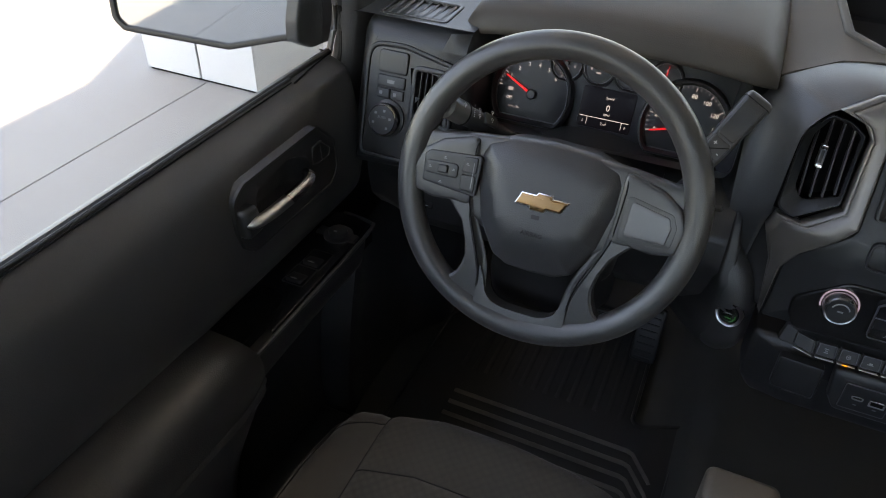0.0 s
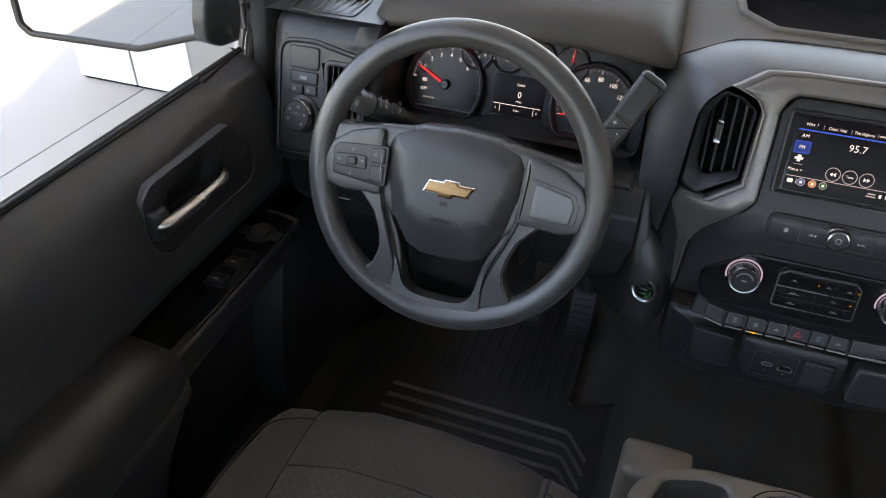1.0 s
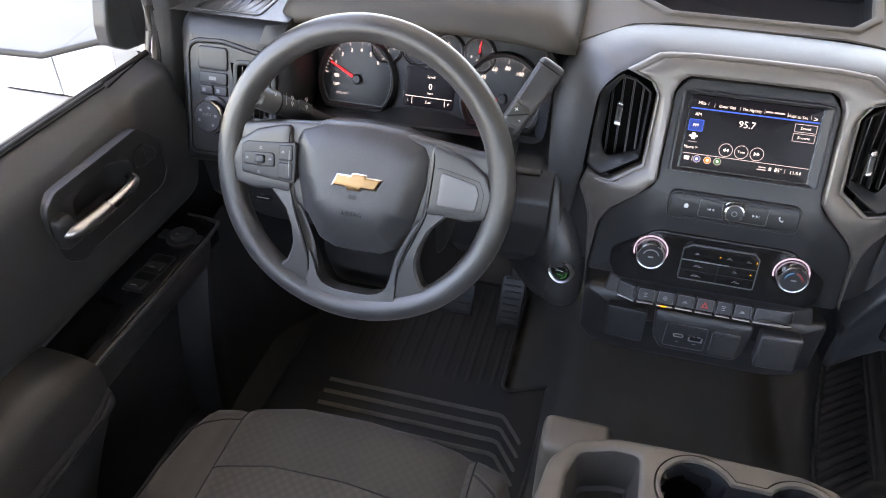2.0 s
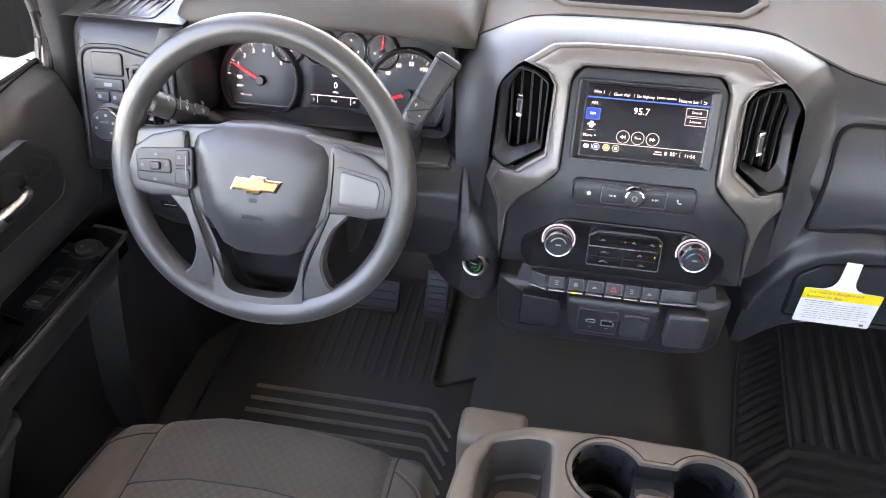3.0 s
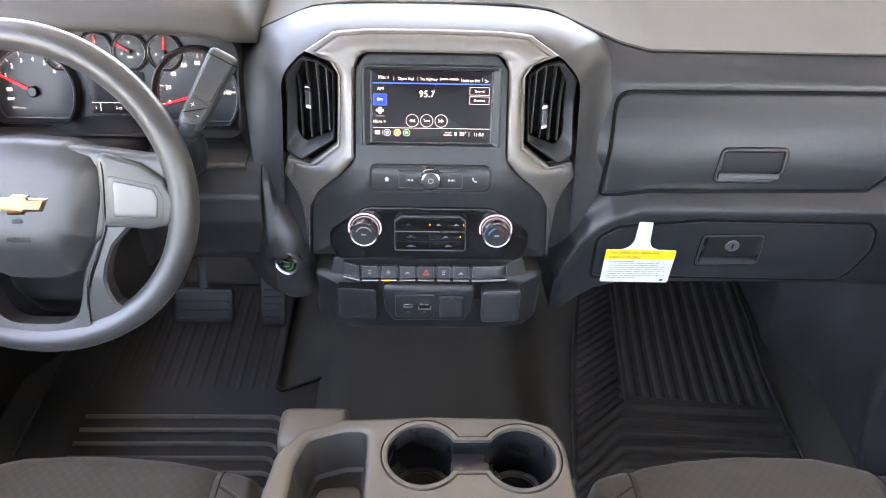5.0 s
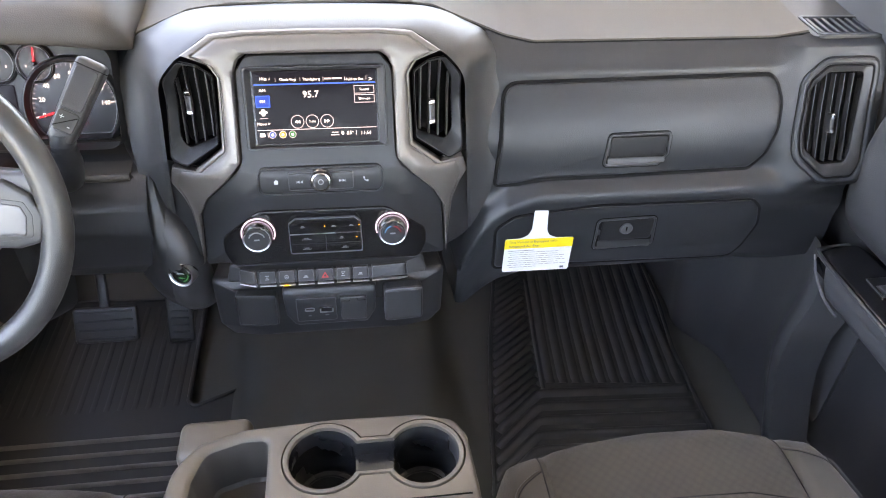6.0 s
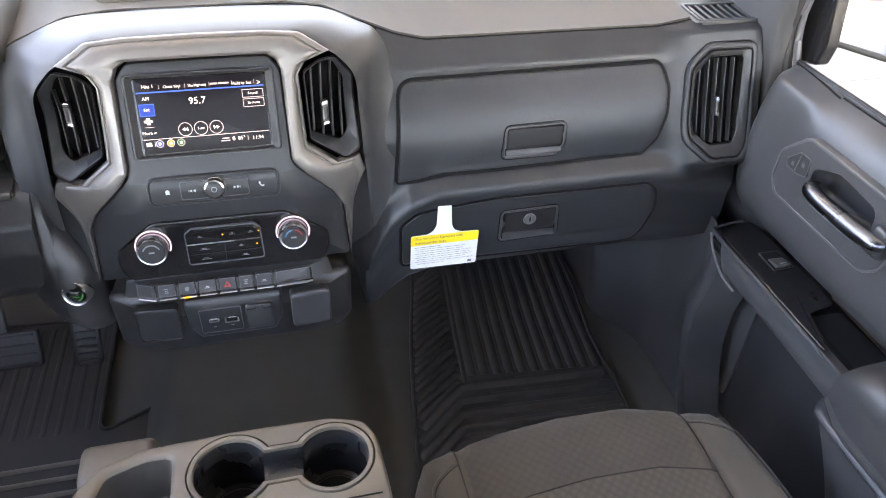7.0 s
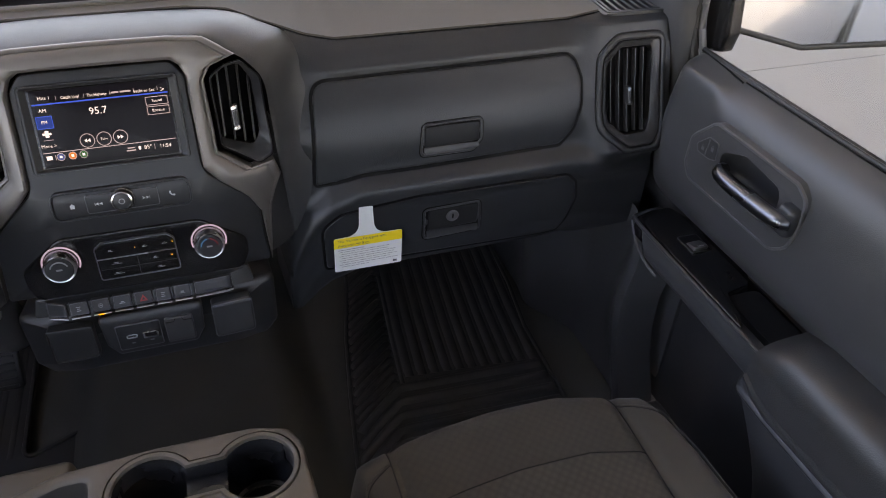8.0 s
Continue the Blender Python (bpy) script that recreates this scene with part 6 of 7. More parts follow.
bar(-0.004, -0.0055, 0.005, -0.0040, pbs, 0.0040, M_GREEN, pb, "green_light", 0.0006)
bar(-0.005, 0.0012, 0.005, 0.0028, pbs, 0.0040, M_MARK, pb, "mark", 0.0006)

# ---------------------------------------------------------------- centre stack
STACKP = [(0.30, 1.345), (0.322, 1.322), (0.345, 1.312), (0.398, 1.309), (0.425, 1.311), (0.436, 1.316), (0.458, 1.325), (0.517, 1.336), (0.575, 1.338), (0.597, 1.341), (0.636, 1.359), (0.740, 1.402), (0.80, 1.43)]


def stack_y(z):
    return sum(lerp_table(z + d, STACKP) for d in (-0.004, 0, 0.004)) / 3


def ST(u, v, h=0.0):
    y = stack_y(v) + 0.40 * max(0.0, abs(u) - 0.10) * smooth01((0.745 - v) / 0.08)
    return Vector((u, y - h * 0.95, v + h * 0.28))


stack = thing("centre_stack", (0, 1.36, 0.32), "black centre stack framed by a satin silver bezel", "centre stack")
PANELP = [(-0.168, 0.455), (0.168, 0.455), (0.165, 0.49), (0.162, 0.545), (0.099, 0.613), (0.0975, 0.720), (0.083, 0.738), (-0.083, 0.738), (-0.0975, 0.720), (-0.099, 0.613), (-0.162, 0.545), (-0.165, 0.49)]
pan = rpoly(PANELP, [0.004, 0.004, 0.03, 0.03, 0.03, 0.012, 0.012, 0.012, 0.012, 0.03, 0.03, 0.03], 5)
part("panel", pad(pan, ST, -0.03, -0.002, 0.002, rings=14), M_PANEL, stack, "matt black control panel")
AB = [((-0.1725, 0.456), (-0.170, 0.456)), ((-0.181, 0.530), (-0.165, 0.530)), ((-0.198, 0.577), (-0.150, 0.560)), ((-0.191, 0.600), (-0.136, 0.575)), ((-0.160, 0.599), (-0.118, 0.594)), ((-0.122, 0.630), (-0.100, 0.616)),
      ((-0.119, 0.714), (-0.0985, 0.705)), ((-0.129, 0.7285), (-0.0985, 0.721)), ((-0.160, 0.7395), (-0.093, 0.733)), ((-0.125, 0.761), (-0.083, 0.7395)), ((-0.085, 0.7645), (-0.06, 0.7398)), ((0.0, 0.7655), (0.0, 0.740))]
AB = AB + [((-a[0], a[1]), (-b[0], b[1])) for a, b in AB[-2::-1]]
oa, ob_ = [], []
for (p, q), (p2, q2) in zip(AB, AB[1:]):
    for k in range(6):
        t = k / 6
        oa.append(Vector(p).lerp(Vector(p2), t))
        ob_.append(Vector(q).lerp(Vector(q2), t))
oa.append(Vector(AB[-1][0]))
ob_.append(Vector(AB[-1][1]))
b = bmesh.new()
prof = [(0.0, -0.02), (0.0, 0.0030), (0.02, 0.0054), (0.06, 0.0064), (0.14, 0.0065), (0.17, 0.0055), (0.20, 0.0050), (0.24, 0.0062), (0.30, 0.0074), (0.55, 0.0084), (0.85, 0.0076), (0.96, 0.0050), (1.0, 0.0010), (1.0, -0.01)]
def leg_turn(z, s):
    """Below the outlets the legs of the bezel turn away to the sides and run in under the surround."""
    return -0.020 * (1 - s) * smooth01((0.588 - z) / 0.045)


skin(b, [[ST(p.x + (q.x - p.x) * s, p.y + (q.y - p.y) * s, h + leg_turn(p.y + (q.y - p.y) * s, s)) for p, q in zip(oa, ob_)] for s, h in prof], closed=False)
part("silver_bezel", b, M_SILVER, stack, "satin silver bezel")
LV = [(-0.127, 0.634), (-0.1255, 0.715), (-0.145, 0.7275), (-0.166, 0.7315), (-0.1885, 0.706), (-0.1925, 0.606), (-0.172, 0.6005)]
MOUTH = [(-0.1290, 0.6405), (-0.1275, 0.7125), (-0.1455, 0.7240), (-0.1640, 0.7270), (-0.1770, 0.7020), (-0.1785, 0.6330), (-0.1680, 0.6210)]


def stack_vent(sx, tab_v, tab_u):
    """An outlet beside the screen: a broad chamfer outside and below leads to the mouth, with thin upright slats set back in it."""
    f = (lambda q: [Vector((sx * -x, y)) for x, y in q])
    mid = (sx * 0.153, 0.668)
    outer_, mouth_ = radial(rpoly(f(LV), [0.004, 0.006, 0.008, 0.006, 0.016, 0.008, 0.006], 5), *mid, n=96), radial(rpoly(f(MOUTH), [0.005, 0.006, 0.008, 0.008, 0.02, 0.014, 0.008], 5), *mid, n=96)
    v = part("stack_vent", hoop(outer_, mouth_, ST, [(0, -0.012), (0, 0.0008), (0.06, 0.0022), (0.16, 0.0022), (0.9, -0.0085), (1.0, -0.0105), (1.0, -0.016)]), M_DASH, stack, "air vent with upright black slats")
    part("edge_gap", hoop([p * 1.0 for p in inset(outer_, -0.0012)], outer_, ST, [(0, 0.0006), (1, 0.0006)]), M_CAV, v)
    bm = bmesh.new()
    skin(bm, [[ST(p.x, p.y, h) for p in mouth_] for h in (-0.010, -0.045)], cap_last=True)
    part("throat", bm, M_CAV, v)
    for u in (0.1725, 0.1600, 0.1468, 0.1345):
        zs = [z for z in np.linspace(0.615, 0.73, 47) if inside(mouth_, sx * (u + 0.03 * (z - 0.67)), z)]
        bm = bmesh.new()
        prof = [(-0.0014, -0.013), (-0.0007, -0.0112), (0.0007, -0.0112), (0.0014, -0.013), (0.0012, -0.023), (-0.0012, -0.023)]
        skin(bm, [[ST(sx * (u + 0.03 * (z - 0.67)) + a, z, h - 0.003 * ((z - 0.67) / 0.05) ** 2) for a, h in prof] for z in np.linspace(zs[0], zs[-1], 9)], cap_first=True, cap_last=True)
        part("slat", bm, M_DARK, v)
    t = part("slider", pad(rect(tab_u - 0.0040, tab_v - 0.0150, tab_u + 0.0040, tab_v + 0.0150, 0.003, 4), ST, -0.014, -0.0040, 0.002), M_GREY, v, "grey vent slider with chrome ends")
    for a, c in ((0.0085, 0.0148), (-0.0148, -0.0095)):
        part("tip", pad(rect(tab_u - 0.0043, tab_v + a, tab_u + 0.0043, tab_v + c, 0.0022, 4), ST, -0.010, -0.0026, 0.0015), M_CHROME, t, "chrome tip")
    part("slider_window", pad(rect(tab_u - 0.0026, tab_v - 0.0085, tab_u + 0.0026, tab_v + 0.0075, 0.001, 3), ST, -0.006, -0.0034, 0.0004), M_DARK, t)
    return v


stack_vent(-1, 0.677, -0.1615)
stack_vent(1, 0.659, 0.1505)
# the outer cheeks that close the stack against the dashboard
for sx in (-1, 1):
    cheek = sheet(8, 30, lambda u, v: ST(sx * (0.160 + 0.042 * u), 0.455 + 0.005 + (0.60 - 0.46) * v, -0.012) .lerp(Vector((sx * 0.212, 1.402, 0.46 + 0.14 * v)), u ** 2))
    part("cheek", cheek, M_DARK, stack)

# touchscreen
scr = thing("touchscreen", (0, 1.39, 0.63), "lit touchscreen showing a radio menu, set in the centre stack", "touchscreen")
so = Vector((0, 1.3757, 0.6783))
SC = plane(so, (1, 0, 0), (0, 0.0342, 0.083))
outer = rect(-0.089, -0.051, 0.089, 0.051, 0.005)
inner = rect(-0.0785, -0.0462, 0.0785, 0.0462, 0.002)
part("frame", hoop(outer, inner, SC, [(0, 0.002), (0, 0.006), (0.12, 0.0075), (0.35, 0.0075), (1.0, 0.0012), (1.0, 0.0)]), M_PANEL, scr, "black chamfered frame")
part("glass", pad(rect(-0.0795, -0.0472, 0.0795, 0.0472, 0.002), SC, -0.004, 0.0012, 0.0004), M_GLOSS, scr)
lit = part("picture", pad(rect(-0.076, -0.0448, 0.076, 0.0448, 0.001), SC, 0.0010, 0.0014, 0.0001, rings=1), M_LCD, scr, "lit dark radio picture")
sx_ = lambda px: (px - 861.5) / 213 * 0.152
sy_ = lambda py: -(py - 193.5) / 133 * 0.0897
H = 0.0019
words("95.7", 0.0118, SC, sx_(853), sy_(170), H, M_WHITE, lit, squash=1.0)
words("Hits 1", 0.0056, SC, sx_(776), sy_(140), H, M_WHITE, lit)
words("Hold to Set", 0.0050, SC, sx_(930), sy_(144), H, M_WHITE, lit)
words(">", 0.009, SC, sx_(959), sy_(145), H, M_WHITE, lit)
words("Classic Vinyl", 0.0050, SC, sx_(815), sy_(142), H, M_WHITE, lit, squash=0.80)
words("The Highway", 0.0050, SC, sx_(856), sy_(142.3), H, M_WHITE, lit, squash=0.84)
for a, c in ((878, 890), (892, 909)):
    bar(sx_(a), sy_(143.2), sx_(c), sy_(140.2), SC, H, M_LINE, lit, "station_name", 0.0005)
for a in (793.5, 836, 876, 913.5, 951):
    bar(sx_(a), sy_(145.5), sx_(a + 0.7), sy_(138), SC, H, M_LINE, lit, "divider")
bar(sx_(756), sy_(151.5), sx_(967), sy_(149), SC, H, M_BLUE, lit, "rule")
words("AM", 0.0058, SC, sx_(770), sy_(161), H, M_WHITE, lit)
bar(sx_(757), sy_(192), sx_(782), sy_(170), SC, H - 0.0003, M_BLUEKEY, lit, "selected_key", 0.001)
rp = rect(sx_(757), sy_(192), sx_(782), sy_(170), 0.0010)
part("key_outline", hoop(rp, inset(rp, 0.0008), SC, [(0, H), (1, H)]), M_BLUE, lit)
words("FM", 0.0055, SC, sx_(769), sy_(181), H, M_WHITE, lit)
bar(sx_(762), sy_(203), sx_(776), sy_(199), SC, H, M_WHITE, lit, "symbol", 0.001)
bar(sx_(766), sy_(207), sx_(772), sy_(195), SC, H, M_WHITE, lit, "symbol", 0.001)
bar(sx_(762), sy_(212), sx_(777), sy_(211.2), SC, H, M_LINE, lit)
words("More >", 0.0055, SC, sx_(768), sy_(222), H, M_WHITE, lit)
for px in (827, 853, 879):
    cp = circle(0.0084, 28, sx_(px), sy_(219.5))
    part("round_key", hoop(cp, inset(cp, 0.0008), SC, [(0, H), (1, H)]), M_LINE, lit)
words("Tune", 0.0042, SC, sx_(853), sy_(219.5), H, M_WHITE, lit)
for px, s in ((827, -1), (879, 1)):
    for o in (-1.8, 1.8):
        b = bmesh.new()
        c = sx_(px) + o * 0.001
        b.faces.new([b.verts.new(SC(c - s * 0.0016, sy_(219.5) + d, H)) for d in (0.0024, -0.0024)] + [b.verts.new(SC(c + s * 0.0018, sy_(219.5), H))])
        part("arrow", b, M_WHITE, lit)
for y0, tx in ((163, "Sound"), (180, "Browse")):
    rp = rect(sx_(929), sy_(y0 + 7.5), sx_(965), sy_(y0 - 7.5), 0.0006)
    part("key_outline", hoop(rp, inset(rp, 0.0007), SC, [(0, H), (1, H)]), M_LINE, lit)
    words(tx, 0.0047, SC, sx_(947), sy_(y0), H, M_WHITE, lit)
bar(sx_(756), sy_(234.2), sx_(967), sy_(233), SC, H, M_LINE, lit, "rule")
bar(sx_(760), sy_(246), sx_(769), sy_(239), SC, H, M_WHITE, lit, "symbol", 0.0008)
bar(sx_(773.5), sy_(247), sx_(774.5), sy_(238), SC, H, M_LINE, lit)
for px, m_, k_ in ((782, M_BLUEDIM, M_WHITE), (800, M_ORANGE, M_WHITE), (817, M_GREEN, M_WHITE)):
    cp = circle(0.0046, 24, sx_(px), sy_(242.5))
    b = bmesh.new()
    b.faces.new([b.verts.new(SC(p.x, p.y, H)) for p in cp])
    part("round_symbol", b, m_, lit)
    part("symbol_edge", hoop(cp, inset(cp, 0.0006), SC, [(0, H + 0.0002), (1, H + 0.0002)]), M_LINE, lit)
    bar(sx_(px) - 0.0015, sy_(242.5) - 0.0015, sx_(px) + 0.0015, sy_(242.5) + 0.0015, SC, H + 0.0002, k_, lit, "symbol", 0.0005)
bar(sx_(884), sy_(247), sx_(899), sy_(245), SC, H, M_LINE, lit)
bar(sx_(886), sy_(242.5), sx_(898), sy_(240.5), SC, H, M_LINE, lit)
bar(sx_(903.5), sy_(246.5), sx_(907.5), sy_(240), SC, H, M_WHITE, lit, "symbol", 0.001)
words("85\u00b0", 0.0066, SC, sx_(919), sy_(243.5), H, M_WHITE, lit)
bar(sx_(929.5), sy_(248), sx_(930.3), sy_(239), SC, H, M_LINE, lit)
words("11:54", 0.0062, SC, sx_(947), sy_(244.5), H, M_WHITE, lit)

# radio keys
rad = thing("radio_keys", (0, 1.34, 0.575), "black strip of radio keys round a chrome volume knob", "radio controls")
strip = rect(-0.0785, 0.5755, 0.0785, 0.607, 0.009)
part("strip", pad(strip, ST, -0.006, 0.002, 0.0012), M_PANEL, rad)
part("strip_edge", frame_of(inset(strip, -0.0026), 0.0026, ST, -0.006, 0.0040, 0.0011), M_DASH, rad)
def icon(pts, u, v, k, surf, h, material, parent):
    """A small flat printed symbol from its outline."""
    bm = bmesh.new()
    bm.faces.new([bm.verts.new(surf(u + x * k, v + y * k, h)) for x, y in pts])
    bmesh.ops.triangulate(bm, faces=bm.faces[:])
    return part("symbol", bm, material, parent)


HOUSE = [(-0.7, -0.9), (-0.25, -0.9), (-0.25, -0.2), (0.25, -0.2), (0.25, -0.9), (0.7, -0.9), (0.7, 0.1), (1.0, 0.1), (0, 1.0), (-1.0, 0.1), (-0.7, 0.1)]
PHONE = [(-0.9, 0.9), (-0.35, 0.95), (-0.25, 0.4), (-0.45, 0.15), (0.15, -0.45), (0.4, -0.25), (0.95, -0.35), (0.9, -0.9), (0.4, -1.0), (-0.4, -0.55), (-0.9, 0.3)]
TRIR = [(-0.8, 0.9), (-0.8, -0.9), (0.8, 0.0)]
part("skip_key", pad(rect(-0.0415, 0.5800, 0.0415, 0.6030, 0.003), ST, 0.0, 0.0048, 0.0012), M_PANEL, rad, "raised skip key")
part("key_edge", frame_of(rect(-0.0418, 0.5797, 0.0418, 0.6033, 0.003), 0.0007, ST, 0.002, 0.0052, 0.0002), M_GREY, rad)
icon(HOUSE, -0.0575, 0.5915, 0.0034, ST, 0.0024, M_STALKMARK, rad)
icon(PHONE, 0.0580, 0.5915, 0.0036, ST, 0.0024, M_STALKMARK, rad)
for sx in (-1, 1):
    for o in (-0.0026, 0.0018):
        icon([(sx * x, y) for x, y in TRIR][::sx], sx * (0.0275 + o), 0.5915, 0.0022, ST, 0.0053, M_STALKMARK, rad)
    bar(sx * 0.0315 - 0.0004, 0.5895, sx * 0.0315 + 0.0004, 0.5935, ST, 0.0053, M_MARK, rad)
KP = lambda u, v, h=0.0: ST(0, 0.5935, 0.002) + Vector((u, 0.26 * v - 0.965 * h, 0.965 * v + 0.26 * h))
part("knob_collar", lathe([(0.0155, 0.0), (0.0153, 0.004), (0.0138, 0.006)], KP, 40, cap=False), M_CHROME, rad, "chrome collar")
vk = part("volume_knob", lathe([(0.0135, 0.0), (0.0132, 0.0105), (0.0122, 0.0128), (0.0104, 0.0134), (0.0098, 0.0122)], KP, 40, cap=False), M_CHROME, rad, "chrome volume knob")
part("knob_face", lathe([(0.0100, 0.0120), (0.0090, 0.0127), (0.0, 0.0126)], KP, 40, cap=False), M_PANEL, vk)
cp = circle(0.0036, 20)
part("power_mark", hoop(cp, inset(cp, 0.0009), KP, [(0, 0.0131), (1, 0.0131)]), M_MARK, vk)

# climate controls
cli = thing("climate_controls", (0, 1.34, 0.458), "gloss black climate panel with two lit rotary knobs", "climate controls")
cp_ = rpoly([(-0.128, 0.4595), (0.128, 0.4595), (0.139, 0.478), (0.140, 0.500), (0.086, 0.5485), (-0.088, 0.5495), (-0.140, 0.500), (-0.139, 0.478)], [0.008, 0.008, 0.012, 0.02, 0.03, 0.03, 0.02, 0.012], 5)
part("panel", pad(cp_, ST, -0.006, 0.003, 0.003, rings=8), M_GLOSS, cli)
keys = rpoly([(-0.047, 0.485), (0.049, 0.485), (0.048, 0.529), (0.040, 0.5365), (-0.038, 0.5365), (-0.047, 0.529)], 0.003, 3)
kb = part("key_block", pad(keys, ST, 0.000, 0.0085, 0.0015), M_GLOSS, cli, "block of black climate keys")
part("key_block_edge", frame_of(inset(keys, -0.001), 0.0012, ST, 0.004, 0.0100, 0.0004), M_GREY, kb)
bar(-0.047, 0.5126, 0.048, 0.5142, ST, 0.0102, M_DIMCHROME, kb, "bright_rule")
bar(-0.047, 0.4985, 0.048, 0.4990, ST, 0.0101, M_DIMMARK, kb)
bar(0.0003, 0.4855, 0.0009, 0.5128, ST, 0.0101, M_DIMMARK, kb)
for u, v, w in ((-0.029, 0.5245, 0.004), (0.012, 0.5245, 0.004), (0.036, 0.5245, 0.004), (-0.025, 0.506, 0.008), (0.022, 0.506, 0.004), (-0.025, 0.492, 0.008), (0.026, 0.492, 0.006)):
    bar(u - w * 0.8, v - 0.0012, u + w * 0.8, v - 0.0006, ST, 0.0102, M_MARK, kb, "symbol", 0.0002)
    bar(u - w * 0.5, v + 0.0004, u + w * 0.3, v + 0.0012, ST, 0.0102, M_MARK, kb, "symbol", 0.0003)
for u, v in ((0.0, 0.5245), (0.046, 0.5245), (0.042, 0.506)):
    cpx = circle(0.0009, 12, u, v)
    b = bmesh.new()
    b.faces.new([b.verts.new(ST(p.x, p.y, 0.0103)) for p in cpx])
    part("amber_lamp", b, M_AMBER, kb)


def rotary(cx, warm):
    s = lambda u, v, h=0.0: ST(cx, 0.5165, 0.004) + Vector((u, 0.16 * v - 0.985 * h, 0.985 * v + 0.16 * h))
    k = part("temperature_knob" if warm else "fan_knob", lathe([(0.0195, 0.0), (0.0190, 0.018), (0.0178, 0.0205), (0.0165, 0.0200)], s, 48, cap=False), M_DIMCHROME, cli, "rotary knob with a chrome skirt and white halo")
    arc = [s(0.0218 * math.cos(radians(a)), 0.0218 * math.sin(radians(a)), 0.0022) for a in range(-25, 206, 7)]
    part("halo", tube(arc, 0.0011, 8), M_HALO, k, "lit white halo")
    part("skirt", lathe([(0.0235, 0.0), (0.0235, 0.0015), (0.0200, 0.0018)], s, 48, cap=False), M_GLOSS, k)
    part("face", lathe([(0.0166, 0.0196), (0.0155, 0.0206), (0.0, 0.0206)], s, 40, cap=False), M_DARK, k)
    for a0, a1, m_ in (((100, 175, M_COLD), (5, 80, M_REDDIM)) if warm else ((20, 160, M_MARK),)):
        pts = [s(0.0105 * math.cos(radians(a)), 0.0105 * math.sin(radians(a)), 0.0208) for a in np.linspace(a0, a1, 14)]
        part("scale_arc", tube(pts, 0.0009, 6), m_, k)
    bar(-0.0035, -0.0012, 0.0035, 0.0012, s, 0.0212, M_MARK, k, "symbol", 0.0006)


rotary(-0.0885, False)
rotary(0.0905, True)

# toggle row
STU = lambda u, v, h=0.0: ST(u, v + 0.0045, h)
tog = thing("switch_row", (0, 1.31, 0.43), "row of black push switches above a chrome strip", "switch row")
part("tray", pad(rpoly([(-0.140, 0.4335), (0.140, 0.4335), (0.134, 0.4585), (-0.134, 0.4585)], 0.004, 3), STU, -0.006, 0.006, 0.002), M_DARK, tog)
for i, (a, c) in enumerate(((690, 722), (725, 758), (761, 792), (795, 827), (830, 862), (865, 892), (895, 926), (930, 996))):
    u0, u1 = (a - 851.5) * 0.000755, (c - 851.5) * 0.000755
    k_sw = part("switch", pad(rpoly([(u0, 0.4385), (u1, 0.4385), (u1 - 0.001, 0.4565), (u0 + 0.001, 0.4565)], 0.002, 3), STU, 0.004, 0.0105, 0.002), M_DARK, tog, "black push switch")
    m = (u0 + u1) / 2
    if i == 4:
        tri = [Vector((m + 0.0058 * math.cos(radians(q)), 0.4465 + 0.0058 * math.sin(radians(q)))) for q in (90, 210, 330)]
        part("red_triangle", hoop(tri, inset(tri, 0.0016), STU, [(0, 0.0112), (1, 0.0112)]), M_HAZARD, k_sw, "red warning triangle")
    elif i not in (0, 7):
        # each switch has its own small printed symbol
        if i in (1, 5):
            for k, w_ in enumerate((0.0026, 0.0018, 0.0028)):
                bar(m - w_, 0.4446 + 0.0024 * k, m + w_, 0.4456 + 0.0024 * k, STU, 0.0112, M_MARK, k_sw, "symbol", 0.0003)
        elif i == 2:
            cpx = circle(0.0028, 18, m, 0.4472)
            part("symbol", hoop(cpx, inset(cpx, 0.0007), STU, [(0, 0.0112), (1, 0.0112)]), M_MARK, k_sw)
            bar(m - 0.0012, 0.4464, m + 0.0012, 0.4480, STU, 0.0112, M_MARK, k_sw, "symbol", 0.0003)
        else:
            bar(m - 0.0036, 0.4452, m + 0.0036, 0.4460, STU, 0.0112, M_MARK, k_sw, "symbol", 0.0004)
            bar(m - 0.0018, 0.4464, m + 0.0024, 0.4480, STU, 0.0112, M_MARK, k_sw, "symbol", 0.0008)
for i, (a, c) in enumerate(((690, 724), (726, 759), (761, 793), (795, 828), (830, 863), (865, 893), (895, 928), (930, 1000))):
    u0, u1 = (a - 851.5) * 0.000755, (c - 851.5) * 0.000755
    part("chrome_tip", pad(rpoly([(u0 + 0.0008, 0.4356), (u1 - 0.0008, 0.4356), (u1 - 0.002, 0.4370), (u0 + 0.002, 0.4370)], 0.0005, 3), STU, 0.003, 0.0114, 0.0006), M_DIMCHROME, tog)
    part("key_edge", frame_of(rpoly([(u0 + 0.0015, 0.4400), (u1 - 0.0015, 0.4400), (u1 - 0.0022, 0.4555), (u0 + 0.0022, 0.4555)], 0.002, 3), 0.0006, STU, 0.006, 0.0110, 0.0002), M_GREY, tog)
bar((771 - 851.5) * 0.000755, 0.4358, (780 - 851.5) * 0.000755, 0.4374, STU, 0.0122, M_AMBER, tog, "amber_lamp", 0.0006)

